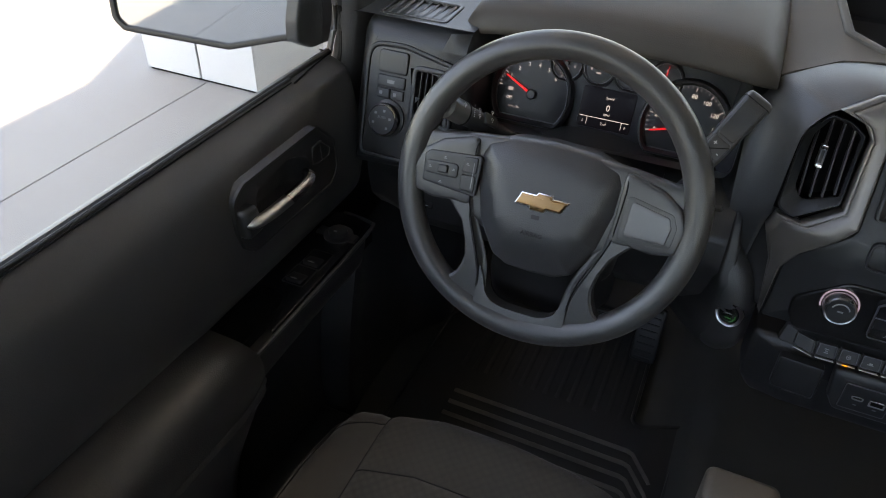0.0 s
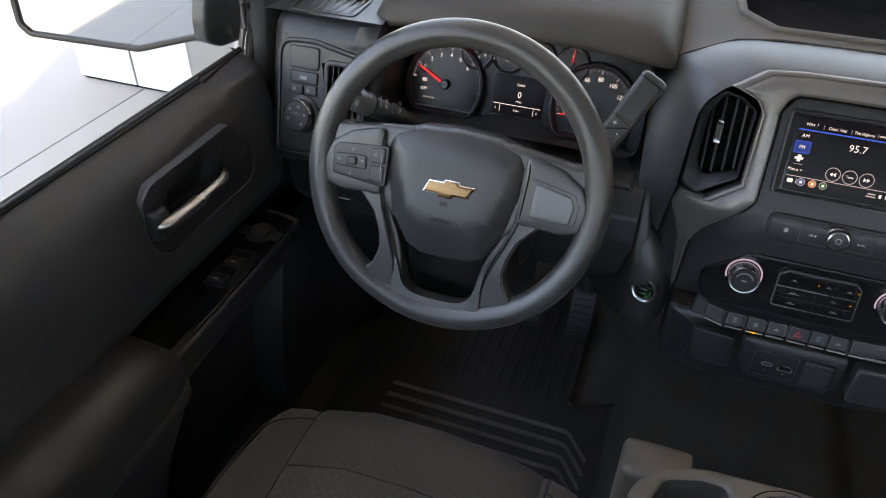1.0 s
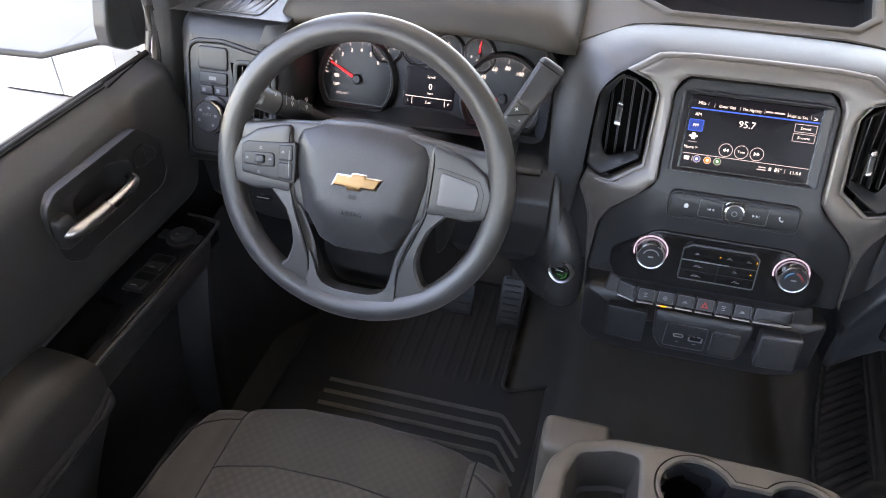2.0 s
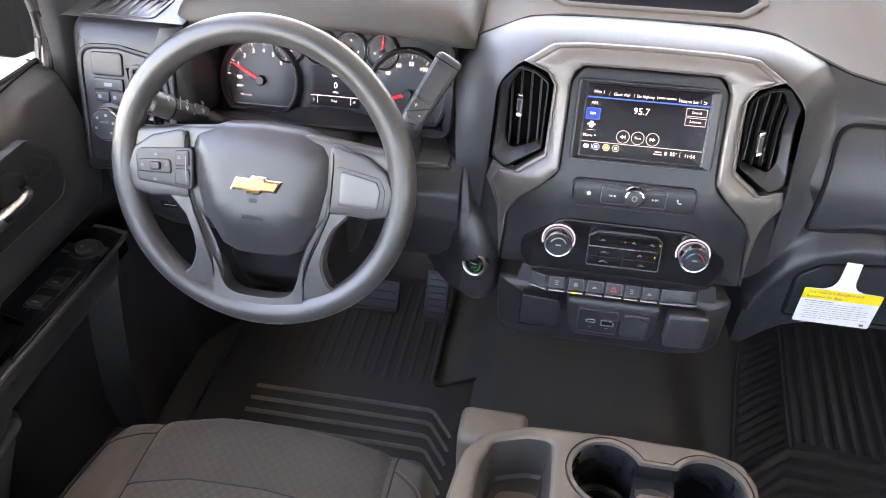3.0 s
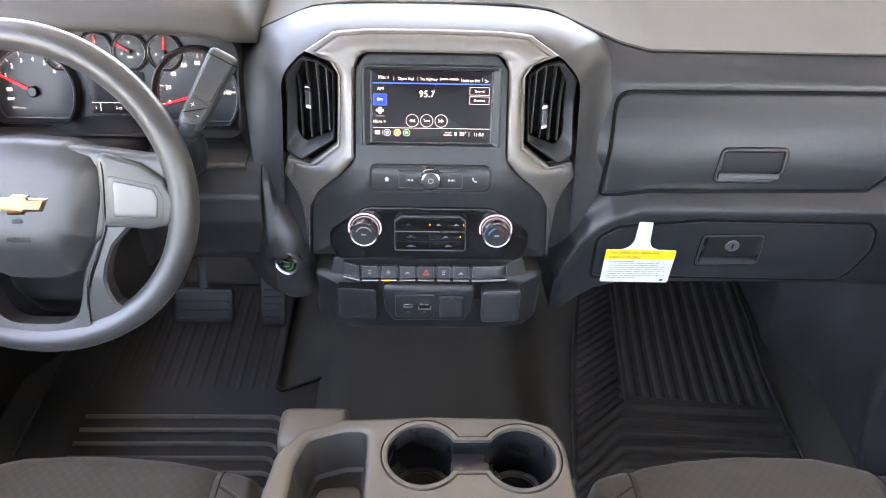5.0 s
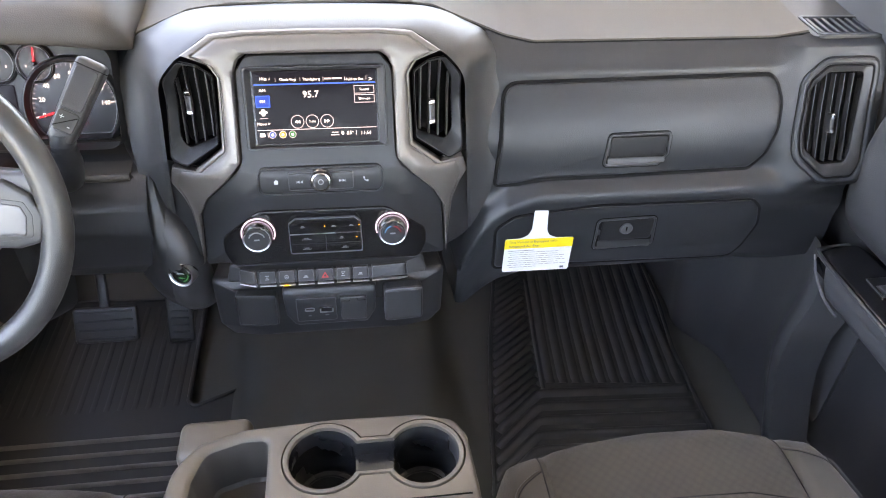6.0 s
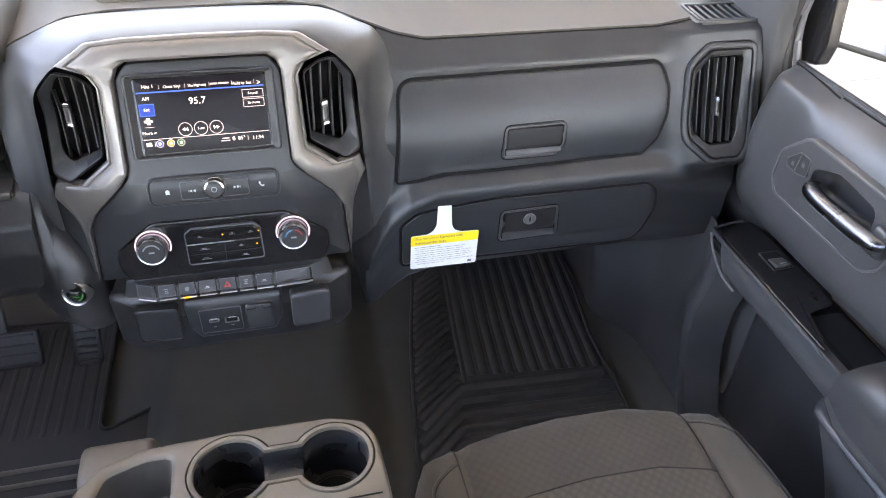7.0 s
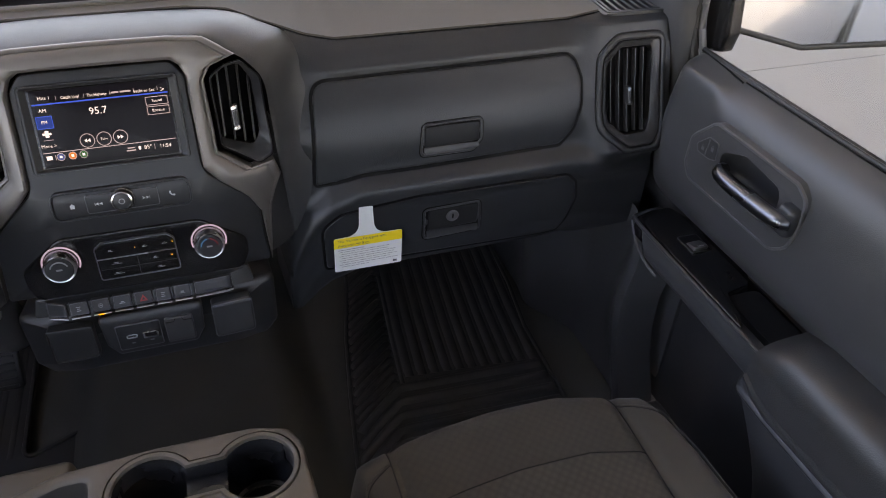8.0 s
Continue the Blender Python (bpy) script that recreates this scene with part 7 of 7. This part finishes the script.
# lower storage and sockets
low = thing("socket_panel", (0, 1.31, 0.32), "black lower panel with charging sockets and small pockets", "socket panel")
lp = rpoly([(-0.150, 0.318), (0.150, 0.318), (0.166, 0.345), (0.168, 0.434), (-0.168, 0.434), (-0.166, 0.345)], 0.012, 4)
part("body", pad(lp, ST, -0.10, -0.010, 0.008, rings=8), M_DARK, low)
BX = lambda cx, h0=0.0: plane(ST(cx, 0.398, h0), (1, 0.06 if cx > 0 else -0.06, 0), (0, 0.06, 1))
bl = part("blank_box", pad(rect(-0.027, -0.026, 0.027, 0.026, 0.005), BX(-0.103), -0.012, 0.0005, 0.002), M_DARK, low, "black blank cover")
part("box_rim", frame_of(rect(-0.0285, -0.0275, 0.0285, 0.0275, 0.006), 0.0016, BX(-0.103), -0.012, 0.0018, 0.0006), M_DARK, bl)
hs_ = part("socket_housing", pad(rpoly([(-0.050, 0.364), (0.052, 0.364), (0.063, 0.385), (0.066, 0.431), (-0.066, 0.431), (-0.062, 0.385)], 0.008, 4), STU, -0.008, 0.008, 0.004, rings=4), M_DARK, low)
us = part("usb_panel", pad(rect(-0.0475, 0.3735, 0.0085, 0.4155, 0.003), STU, 0.006, 0.0105, 0.0012), M_PANEL, hs_)
part("usb_frame", frame_of(rect(-0.0475, 0.3735, 0.0085, 0.4155, 0.003), 0.001, STU, 0.007, 0.0112, 0.0004), M_GREY, us)
part("usb_round_port", frame_of(rect(-0.036, 0.393, -0.022, 0.3995, 0.003), 0.0014, STU, 0.009, 0.0122, 0.0004), M_DIMCHROME, us, "small rounded charging port")
part("usb_port", frame_of(rect(-0.015, 0.3895, 0.004, 0.400, 0.001), 0.0018, STU, 0.009, 0.0122, 0.0004), M_DIMCHROME, us, "rectangular charging port")
bar(-0.0125, 0.3915, 0.0015, 0.3975, STU, 0.0110, M_CAV, us, "port_mouth")
bar(-0.031, 0.3835, -0.027, 0.3855, STU, 0.0112, M_MARK, us)
bar(-0.008, 0.3835, -0.003, 0.3855, STU, 0.0112, M_MARK, us)
cv = part("outlet_cover", pad(rect(0.0145, 0.373, 0.051, 0.4155, 0.004), STU, 0.006, 0.0130, 0.002), M_HUB, hs_, "hinged outlet cover")
part("cover_line", tube([STU(0.016, 0.409, 0.0132), STU(0.027, 0.409, 0.0134), STU(0.0285, 0.4135, 0.0134)], 0.0005, 5), M_CAV, cv)
part("cover_line", tube([STU(0.050, 0.409, 0.0132), STU(0.039, 0.409, 0.0134), STU(0.0375, 0.4135, 0.0134)], 0.0005, 5), M_CAV, cv)
br = part("blank_box", pad(rect(-0.027, -0.027, 0.027, 0.028, 0.006), BX(0.104), -0.012, 0.0085, 0.003), M_HUB, low, "black blank cover with a pale rim")
part("box_rim", frame_of(rect(-0.0275, -0.0275, 0.0275, 0.0285, 0.006), 0.0014, BX(0.104), 0.002, 0.0072, 0.0006), M_GREY, br)

# ---------------------------------------------------------------- seats
def seat(sx, label):
    """A bucket cushion: cloth insert between two bolsters, dark cords for the shade in the seams, front rolled under.
    """
    s = thing("driver_seat" if sx < 0 else "passenger_seat", (sx * 0.445, 0.8, 0.0), label, "car seat", "front seats")
    front_tab = [(-0.250, 1.00), (-0.246, 1.045), (-0.238, 1.078), (-0.208, 1.108), (-0.163, 1.120), (-0.085, 1.139), (0.016, 1.141), (0.10, 1.134), (0.176, 1.122), (0.218, 1.110), (0.236, 1.085), (0.245, 1.05), (0.248, 1.0)]
    prof = [(-0.62, 0.005), (-0.40, 0.0), (-0.22, 0.002), (-0.12, 0.008), (-0.06, 0.010), (-0.028, 0.006), (-0.008, -0.010), (0.0, -0.040), (-0.004, -0.09), (-0.03, -0.15), (-0.06, -0.20)]
    pf = spline([(a, b, 0) for a, b in prof], 60)

    def pt(w, t):
        """w: across, from the door side to the console side; t: from the back to under the front."""
        a = w * (-sx) * -1 if sx > 0 else w
        k = pf[min(60, max(0, round(t * 60)))]
        i = t * 60
        j = min(59, int(i))
        k = pf[j].lerp(pf[j + 1], i - j)
        fr = lerp_table(w, front_tab)
        edge = smooth01((abs(w) - 0.20) / 0.055)
        bol = 0.026 * math.exp(-((abs(w) - 0.205) / 0.032) ** 2) * smooth01((1.04 - (fr + k.x)) / 0.25)
        ins = 0.006 * math.cos(w / 0.17 * 1.4) if abs(w) < 0.17 else -0.001
        crease = -0.007 * math.exp(-((abs(w) - 0.166) / 0.008) ** 2)
        z = 0.279 + k.y + bol + ins + crease - 0.085 * edge ** 2 * smooth01((0.28 + k.y + 0.2) / 0.2)
        out = 1 + 0.07 * smooth01((1.10 - (fr + k.x)) / 0.14) if w < -0.163 else 1.0
        return Vector((sx * 0.445 - sx * (w if w > -0.163 else -0.163 + (w + 0.163) * (1 + 0.25 * (out - 1) / 0.07)), fr + k.x + 0.003, z))
    for nm, w0, w1, nw, mat in (("door_side_bolster", -0.252, -0.163, 18, M_BOLSTER), ("insert", -0.163, 0.176, 40, M_CLOTH), ("inner_bolster", 0.176, 0.250, 16, M_BOLSTER)):
        if nm == "insert":
            for q, (t0, t1) in enumerate(((0.0, 0.295), (0.295, 1.0))):
                part("insert_rear" if q == 0 else "insert_front", sheet(nw, 40, lambda u, v: pt(w0 + (w1 - w0) * u, t0 + (t1 - t0) * v)), mat, s, "quilted dark cloth insert")
        else:
            part(nm, sheet(nw, 60, lambda u, v: pt(w0 + (w1 - w0) * u, v)), mat, s)
    lift = Vector((0, 0, 0.0012))
    for w in (-0.163, 0.176):
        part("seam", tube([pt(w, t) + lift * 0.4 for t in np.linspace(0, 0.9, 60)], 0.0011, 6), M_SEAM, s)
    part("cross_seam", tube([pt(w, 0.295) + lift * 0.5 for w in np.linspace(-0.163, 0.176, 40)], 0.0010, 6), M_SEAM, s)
    def at_y(w, y):
        lo, hi = 0.0, 0.62
        for _ in range(30):
            m_ = (lo + hi) / 2
            if pt(w, m_).y < y:
                lo = m_
            else:
                hi = m_
        return pt(w, lo)
    # curved seam with a row of stitches on each bolster
    for w0, w1, y0 in ((-0.163, -0.218, 1.086), (0.176, 0.217, 1.082)):
        line = [at_y(w0 + (w1 - w0) * math.sin(min(1, (y0 - y) / 0.042) * math.pi / 2), y) + lift * 0.5 for y in list(np.linspace(y0, y0 - 0.045, 16)) + list(np.linspace(y0 - 0.055, 0.62, 44))]
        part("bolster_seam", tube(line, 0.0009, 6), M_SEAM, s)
        st_ = bmesh.new()
        off = -1 if w0 < 0 else 1
        for p, q in zip(line, line[1:]):
            o = Vector((-sx * off * 0.0035, 0.0025, 0.0004))
            n = max(1, int((q - p).length / 0.0045))
            for k in range(n):
                a, c = p.lerp(q, (k + 0.15) / n) + o, p.lerp(q, (k + 0.85) / n) + o
                tube([a, (a + c) / 2 + Vector((0, 0, 0.0005)), c], 0.0006, 4, bm=st_)
        part("stitching", st_, M_THREAD, s, "pale thread stitching")
    # the darkness under the cushion is painted on as this block's near-black
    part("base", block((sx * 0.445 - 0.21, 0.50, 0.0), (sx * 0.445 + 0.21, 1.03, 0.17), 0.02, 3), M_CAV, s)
    if sx > 0:
        for y in (0.98, 0.87):
            part("rail_cover", block((0.665, y - 0.02, 0.02), (0.70, y + 0.03, 0.10), 0.008, 3), M_CONSOLE, s)
    return s


seat(-1, "driver seat cushion in dark quilted cloth with rounded bolsters")
seat(1, "passenger seat cushion in dark quilted cloth with stitched bolsters")

# ---------------------------------------------------------------- centre console, the folded middle seat
con = thing("centre_console", (-0.01, 0.85, 0.0), "grey moulded console with a tray and two joined cup holders", "console")
CZ = 0.420
ct = plane((0, 0, CZ), (1, 0, 0), (0, 1, 0))
outer = rpoly([(0.162, 0.62), (0.160, 0.985), (0.157, 1.050), (0.145, 1.075), (0.105, 1.0875), (0.0, 1.0895), (-0.100, 1.085), (-0.150, 1.068), (-0.173, 1.035), (-0.182, 0.975), (-0.186, 0.62)], [0.01, 0.05, 0.02, 0.02, 0.03, 0.1, 0.06, 0.03, 0.04, 0.05, 0.01], 5)
r1, r2 = 0.0465, 0.0460
c1, c2 = Vector((-0.0075, 1.0345)), Vector((0.1035, 1.0300))


def dumbbell(g):
    """Two circles joined by a straight neck, grown by g."""
    pts = []
    ya, yb = 1.057 + g * 0.7, 1.008 - g * 0.7
    a1 = math.asin((ya - c1.y) / (r1 + g))
    b1 = math.asin((yb - c1.y) / (r1 + g))
    for k in range(33):
        t = a1 + (2 * math.pi - a1 + b1) * k / 32
        pts.append(c1 + Vector((math.cos(t), math.sin(t))) * (r1 + g))
    a2 = math.pi - math.asin((yb - c2.y) / (r2 + g))
    b2 = math.pi - math.asin((ya - c2.y) / (r2 + g)) + 2 * math.pi
    for k in range(33):
        t = a2 + (b2 - a2) * k / 32
        pts.append(c2 + Vector((math.cos(t), math.sin(t))) * (r2 + g))
    return pts


bell = dumbbell(0.0)
scoop = rpoly([(-0.071, 0.80), (-0.0705, 1.068), (-0.100, 1.068), (-0.140, 1.055), (-0.151, 1.02), (-0.160, 0.80)], [0.02, 0.012, 0.03, 0.02, 0.02, 0.02], 5)


def filled(loops, surf, h, bm):
    """A flat top with holes."""
    edges = []
    for loop in loops:
        vs = [bm.verts.new(surf(p.x, p.y, h)) for p in loop]
        edges += [bm.edges.new((vs[i - 1], vs[i])) for i in range(len(vs))]
    bmesh.ops.triangle_fill(bm, edges=edges, use_beauty=True, use_dissolve=False)


b = bmesh.new()
filled([inset(outer, 0.006), inset(bell, -0.0015), inset(scoop, -0.006)], ct, 0.0, b)
rows = [[ct(p.x, p.y, h) for p in inset(outer, i)] for i, h in ((0.006, 0.0), (0.003, -0.0008), (0.001, -0.0035), (0.0, -0.008), (-0.002, -0.03), (0.0, -0.09), (0.012, -0.13), (0.02, -0.30))]
skin(b, rows)
rows = [[ct(p.x, p.y, h) for p in inset(scoop, i)] for i, h in ((-0.006, 0.0), (-0.002, -0.0012), (0.0, -0.005))]
skin(b, rows)
bmesh.ops.remove_doubles(b, verts=b.verts, dist=1e-5)
part("body", b, M_CONSOLE, con, "grey moulded plastic body", angle=50)
# tray walls, same plastic as the body but painted as dark as their shade
b = bmesh.new()
skin(b, [[ct(p.x, p.y, h) for p in inset(scoop, i)] for i, h in ((0.0, -0.005), (0.002, -0.030), (0.006, -0.064), (0.010, -0.068))], cap_last=True)
part("tray_lining", b, M_TRAY_SHADE, con, "tray walls with their shade put into a darker grey")
liner = rpoly([(-0.078, 0.82), (-0.078, 1.035), (-0.130, 1.032), (-0.146, 0.82)], 0.015, 4)
part("tray_liner", pad(liner, ct, -0.068, -0.062, 0.003), M_CONSOLE, con, "grey tray liner")
ring_in = dumbbell(-0.0065)
part("cup_ring", hoop(bell, ring_in, ct, [(0, -0.006), (0, -0.001), (0.12, 0.0012), (0.5, 0.0016), (0.85, 0.0006), (1, -0.003), (1, -0.012)]), M_CONSOLE, con, "raised rim of the joined cup holders")
b = bmesh.new()
rows = [[ct(p.x, p.y, h) for p in q] for q, h in ((ring_in, -0.004), (inset(ring_in, 0.001), -0.027))]
skin(b, rows)
nk = [(c1.x + 0.034, 1.012), (c2.x - 0.034, 1.012), (c2.x - 0.034, 1.053), (c1.x + 0.034, 1.053)]
skin(b, [[ct(x, y, h) for x, y in nk] for h in (-0.024, -0.075)], cap_first=True)
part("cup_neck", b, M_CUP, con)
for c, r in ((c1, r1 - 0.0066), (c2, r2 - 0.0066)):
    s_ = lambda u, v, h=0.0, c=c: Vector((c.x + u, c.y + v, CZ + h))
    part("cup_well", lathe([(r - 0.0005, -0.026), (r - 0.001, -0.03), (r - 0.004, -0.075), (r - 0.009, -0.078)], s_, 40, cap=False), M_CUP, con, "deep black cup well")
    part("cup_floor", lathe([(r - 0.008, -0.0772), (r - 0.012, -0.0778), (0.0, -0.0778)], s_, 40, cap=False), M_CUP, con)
    part("cup_floor_ring", tube([s_(p.x, p.y, -0.0765) for p in circle(r - 0.011, 40)], 0.0008, 6, closed=True), M_DARK, con)
    for t in (35, 150):
        part("cup_grip", tube([s_((r - 0.002) * math.cos(radians(t)), (r - 0.002) * math.sin(radians(t)), -0.012 - 0.004 * k) for k in range(5)], 0.002, 6), M_GLOSS, con)
part("hinge_block", block((-0.188, 1.085, 0.24), (-0.100, 1.145, 0.372), 0.012, 4), M_CONSOLE, con)
part("cushion", block((-0.165, 0.55, 0.02), (0.15, 1.05, 0.30), 0.03, 4), M_BOLSTER, con, "dark cloth middle seat below")
part("rear_lid_line", tube([(-0.06, 0.972, CZ + 0.0006), (0.02, 0.972, CZ + 0.0006), (0.075, 0.972, CZ + 0.0006), (0.15, 0.972, CZ + 0.0006)], 0.001, 6), M_CAV, con)

# ---------------------------------------------------------------- floor mats
def mat(sx, label):
    m = thing("floor_mat", (sx * 0.47, 1.5, 0.0), label, "floor mat", "floor mats")
    tk = 0.006

    def on(u, v, h=0.0):
        z = 0.0
        return Vector((sx * u, v, z + h))
    if sx < 0:
        out = [(0.225, 1.10), (0.205, 1.30), (0.197, 1.441), (0.194, 1.520), (0.205, 1.524), (0.280, 1.489), (0.289, 1.50), (0.291, 1.80), (0.66, 1.82), (0.735, 1.62), (0.735, 1.30), (0.72, 1.10)]
    else:
        out = [(0.228, 1.10), (0.258, 1.28), (0.283, 1.454), (0.309, 1.608), (0.346, 1.77), (0.372, 1.90), (0.738, 1.90), (0.722, 1.69), (0.700, 1.545), (0.696, 1.40), (0.690, 1.10)]
    poly = rpoly(out, 0.012, 4)
    fine = []
    for i, p in enumerate(poly):
        q = poly[(i + 1) % len(poly)]
        n = max(1, int((q - p).length / 0.03))
        fine += [p.lerp(q, k / n) for k in range(n)]
    xs_, ys_ = [p.x for p in fine], [p.y for p in fine]
    x0_, x1_, y0_, y1_ = min(xs_), max(xs_), min(ys_), max(ys_)
    grid = sheet(110, 130, lambda u, v: on(x0_ + (x1_ - x0_) * u, y0_ + (y1_ - y0_) * v, tk))
    part("mat_body", cut(grid, lambda c: not inside(fine, abs(c.x), c.y)), M_RUBBER, m)
    part("mat_rim", frame_of(fine, 0.008, on, 0.0, tk + 0.005, 0.003), M_RUBBER, m, "raised rubber rim")

    def rib(path, w=0.0062, h=0.008, mat_=M_RUBBER):
        b = bmesh.new()
        path = [Vector((*p, 0)) for p in path]
        rows = []
        path = [path[0], path[0].lerp(path[1], 0.1)] + path[1:-1] + [path[-1].lerp(path[-2], 0.1), path[-1]]
        for i, p in enumerate(path):
            k_ = 0.1 if i in (0, len(path) - 1) else 1.0
            a, c = path[max(0, i - 1)], path[min(len(path) - 1, i + 1)]
            d = (c - a).normalized()
            nrm = Vector((-d.y, d.x, 0))
            rows.append([on((p + nrm * o).x, (p + nrm * o).y, tk + hh * k_) for o, hh in ((-w * 1.7, -0.001), (-w, h * 0.62), (-w * 0.5, h * 0.92), (0, h), (w * 0.5, h * 0.92), (w, h * 0.62), (w * 1.7, -0.001))])
        skin(b, rows, closed=False)
        for r in (rows[0], rows[-1]):
            b.faces.new([b.verts.new(p) for p in r])
        part("rib", b, mat_, m, angle=75)
    xi = 0.274 if sx < 0 else 0.385
    xo = 0.655 if sx < 0 else 0.672
    # cross ribs, their inner ends running back at a slant
    for k in range(9):
        y = 1.420 - 0.0308 * k if sx < 0 else 1.438 - 0.0330 * k
        if sx < 0:
            # the driver's cross ribs are coloured pale to show as lit lines
            rib([(xo - 0.02, y), (xo - 0.05, y), (xi + 0.012, y), (xi, y - 0.004), (xi - 0.04, y - 0.055)], 0.0023, 0.008, M_RIB_GLINT)
        else:
            c = 0.379 - 0.0082 * k
            e = c - 0.092
            rib([(0.682, y - 0.004), (0.66, y - 0.003), (c + 0.02, y + 0.012), (c, y + 0.010), (e, y - 0.072)], 0.0068, 0.009)
    # slanted ribs beside the front field
    if sx > 0:
        for k in range(20):
            y = 1.470 + 0.0225 * k
            x1 = lerp_table(y, [(1.46, 0.384), (1.64, 0.403), (1.90, 0.432)])
            x0 = lerp_table(y - 0.08, [(1.28, 0.270), (1.454, 0.294), (1.608, 0.320), (1.77, 0.357)])
            rib([(x1, y), (x0, y - (x1 - x0) * 0.80)], 0.0052, 0.008)
        # plain band between the slanted and the lengthwise ribs, edged by a low ridge
        rib([(0.394, 1.462), (0.408, 1.60), (0.432, 1.80)], 0.0030, 0.004)
    # lengthwise ribs of the front field
    x0, x1 = (0.315, 0.645) if sx < 0 else (0.412, 0.674)
    n = 14 if sx < 0 else 11
    for k in range(n):
        x = x0 + (x1 - x0) * k / (n - 1)
        xx = x
        far = xx if sx < 0 else xx + 0.044
        rib([(xx, 1.49 if sx < 0 else 1.476 - 0.1 * (xx - 0.412)), (xx + (far - xx) * 0.33, 1.62), (xx + (far - xx) * 0.6, 1.72), (far, 1.78 if sx < 0 else 1.88)], 0.0062 if sx > 0 else 0.004, 0.0055 if sx > 0 else 0.0015)
    return m


mat(-1, "ribbed black rubber floor mat under the pedals")
mat(1, "ribbed black rubber floor mat in the passenger footwell")

# ---------------------------------------------------------------- pedals
def pedal(name, x0, x1, y, z0, z1, label, arm):
    p = thing(name, ((x0 + x1) / 2, y, z0), label, "pedal", "pedals")
    s = plane(((x0 + x1) / 2, y, (z0 + z1) / 2), (1, 0, 0), (0, 0.45, 0.9))
    w, h = (x1 - x0) / 2, (z1 - z0) / 2
    part("pedal_pad", pad(rect(-w, -h, w, h, 0.008), s, -0.012, 0.0, 0.004), M_DARK, p)
    k = max(2, int(h * 2 / 0.014))
    for i in range(k):
        v = -h + 0.008 + (2 * h - 0.016) * i / (k - 1)
        part("grip_rib", pad(rect(-w + 0.008, v - 0.0025, w - 0.008, v + 0.0025, 0.001), s, -0.001, 0.003, 0.001), M_RUBBER, p)
    part("pedal_arm", tube(spline([s(0, 0, -0.010), Vector(((x0 + x1) / 2, y + 0.06, z1 + 0.10)), Vector(((x0 + x1) / 2 + 0.01, y + 0.06, 0.42))], 12), 0.010, 8, flat=0.5), M_DARK, p)
    return p


pedal("brake_pedal", -0.502, -0.384, 1.61, 0.080, 0.150, "wide black rubber brake pedal", True)
pedal("accelerator_pedal", -0.335, -0.285, 1.63, 0.055, 0.170, "narrow black accelerator pedal", True)

# ---------------------------------------------------------------- paper tag on the lower glove box
tag = thing("airbag_tag", (0.313, 1.3675, 0.39), "white and yellow paper warning tag hung from the glove box", "paper tag")
tp = plane((0.313, 1.3675, 0.4255), (1, 0, 0), (0, 0.02, 1))
card = [(-0.0525, -0.0305), (0.0515, -0.0315), (0.0535, 0.0295), (0.026, 0.0305), (0.015, 0.035), (0.0105, 0.045), (0.0090, 0.079), (-0.0115, 0.080), (-0.0125, 0.046), (-0.018, 0.036), (-0.028, 0.0312), (-0.0515, 0.0305)]
cpol = rpoly(card, [0.003, 0.003, 0.003, 0.01, 0.01, 0.02, 0.001, 0.001, 0.02, 0.01, 0.01, 0.003], 4)
b = bmesh.new()
skin(b, [[tp(p.x, p.y, h) for p in cpol] for h in (-0.0004, 0.0)], cap_first=True, cap_last=True)
part("card", b, M_PAPER, tag, "white paper card")
band = rpoly([(-0.0523, 0.0125), (0.0530, 0.0125), (0.0535, 0.0293), (-0.0515, 0.0303)], 0.002, 3)
b = bmesh.new()
b.faces.new([b.verts.new(tp(p.x, p.y, 0.0004)) for p in band])
part("yellow_band", b, M_YELLOW, tag, "yellow heading band")
words("This Vehicle is Equipped with", 0.0062, tp, -0.046, 0.0248, 0.0008, M_INK, tag, centre=False, squash=1.02)
words("Advanced Air Bags", 0.0062, tp, -0.046, 0.0172, 0.0008, M_INK, tag, centre=False, squash=1.02)
random.seed(4)
bar(-0.046, 0.0084, -0.006, 0.0092, tp, 0.0005, M_INK, tag, "print_line")
for k in range(8):
    v = 0.0052 - 0.0039 * k
    indent = 0.003 if k % 2 else 0.0
    u = -0.045 + indent
    end = random.uniform(0.028, 0.046) if k < 7 else 0.0
    while u < end:
        w = random.uniform(0.005, 0.014)
        bar(u, v - 0.00045, min(u + w, end), v + 0.00045, tp, 0.0005, M_MARK, tag, "print_line")
        u += w + 0.0016
bar(0.038, -0.028, 0.044, -0.024, tp, 0.0005, M_INK, tag, "small_print")
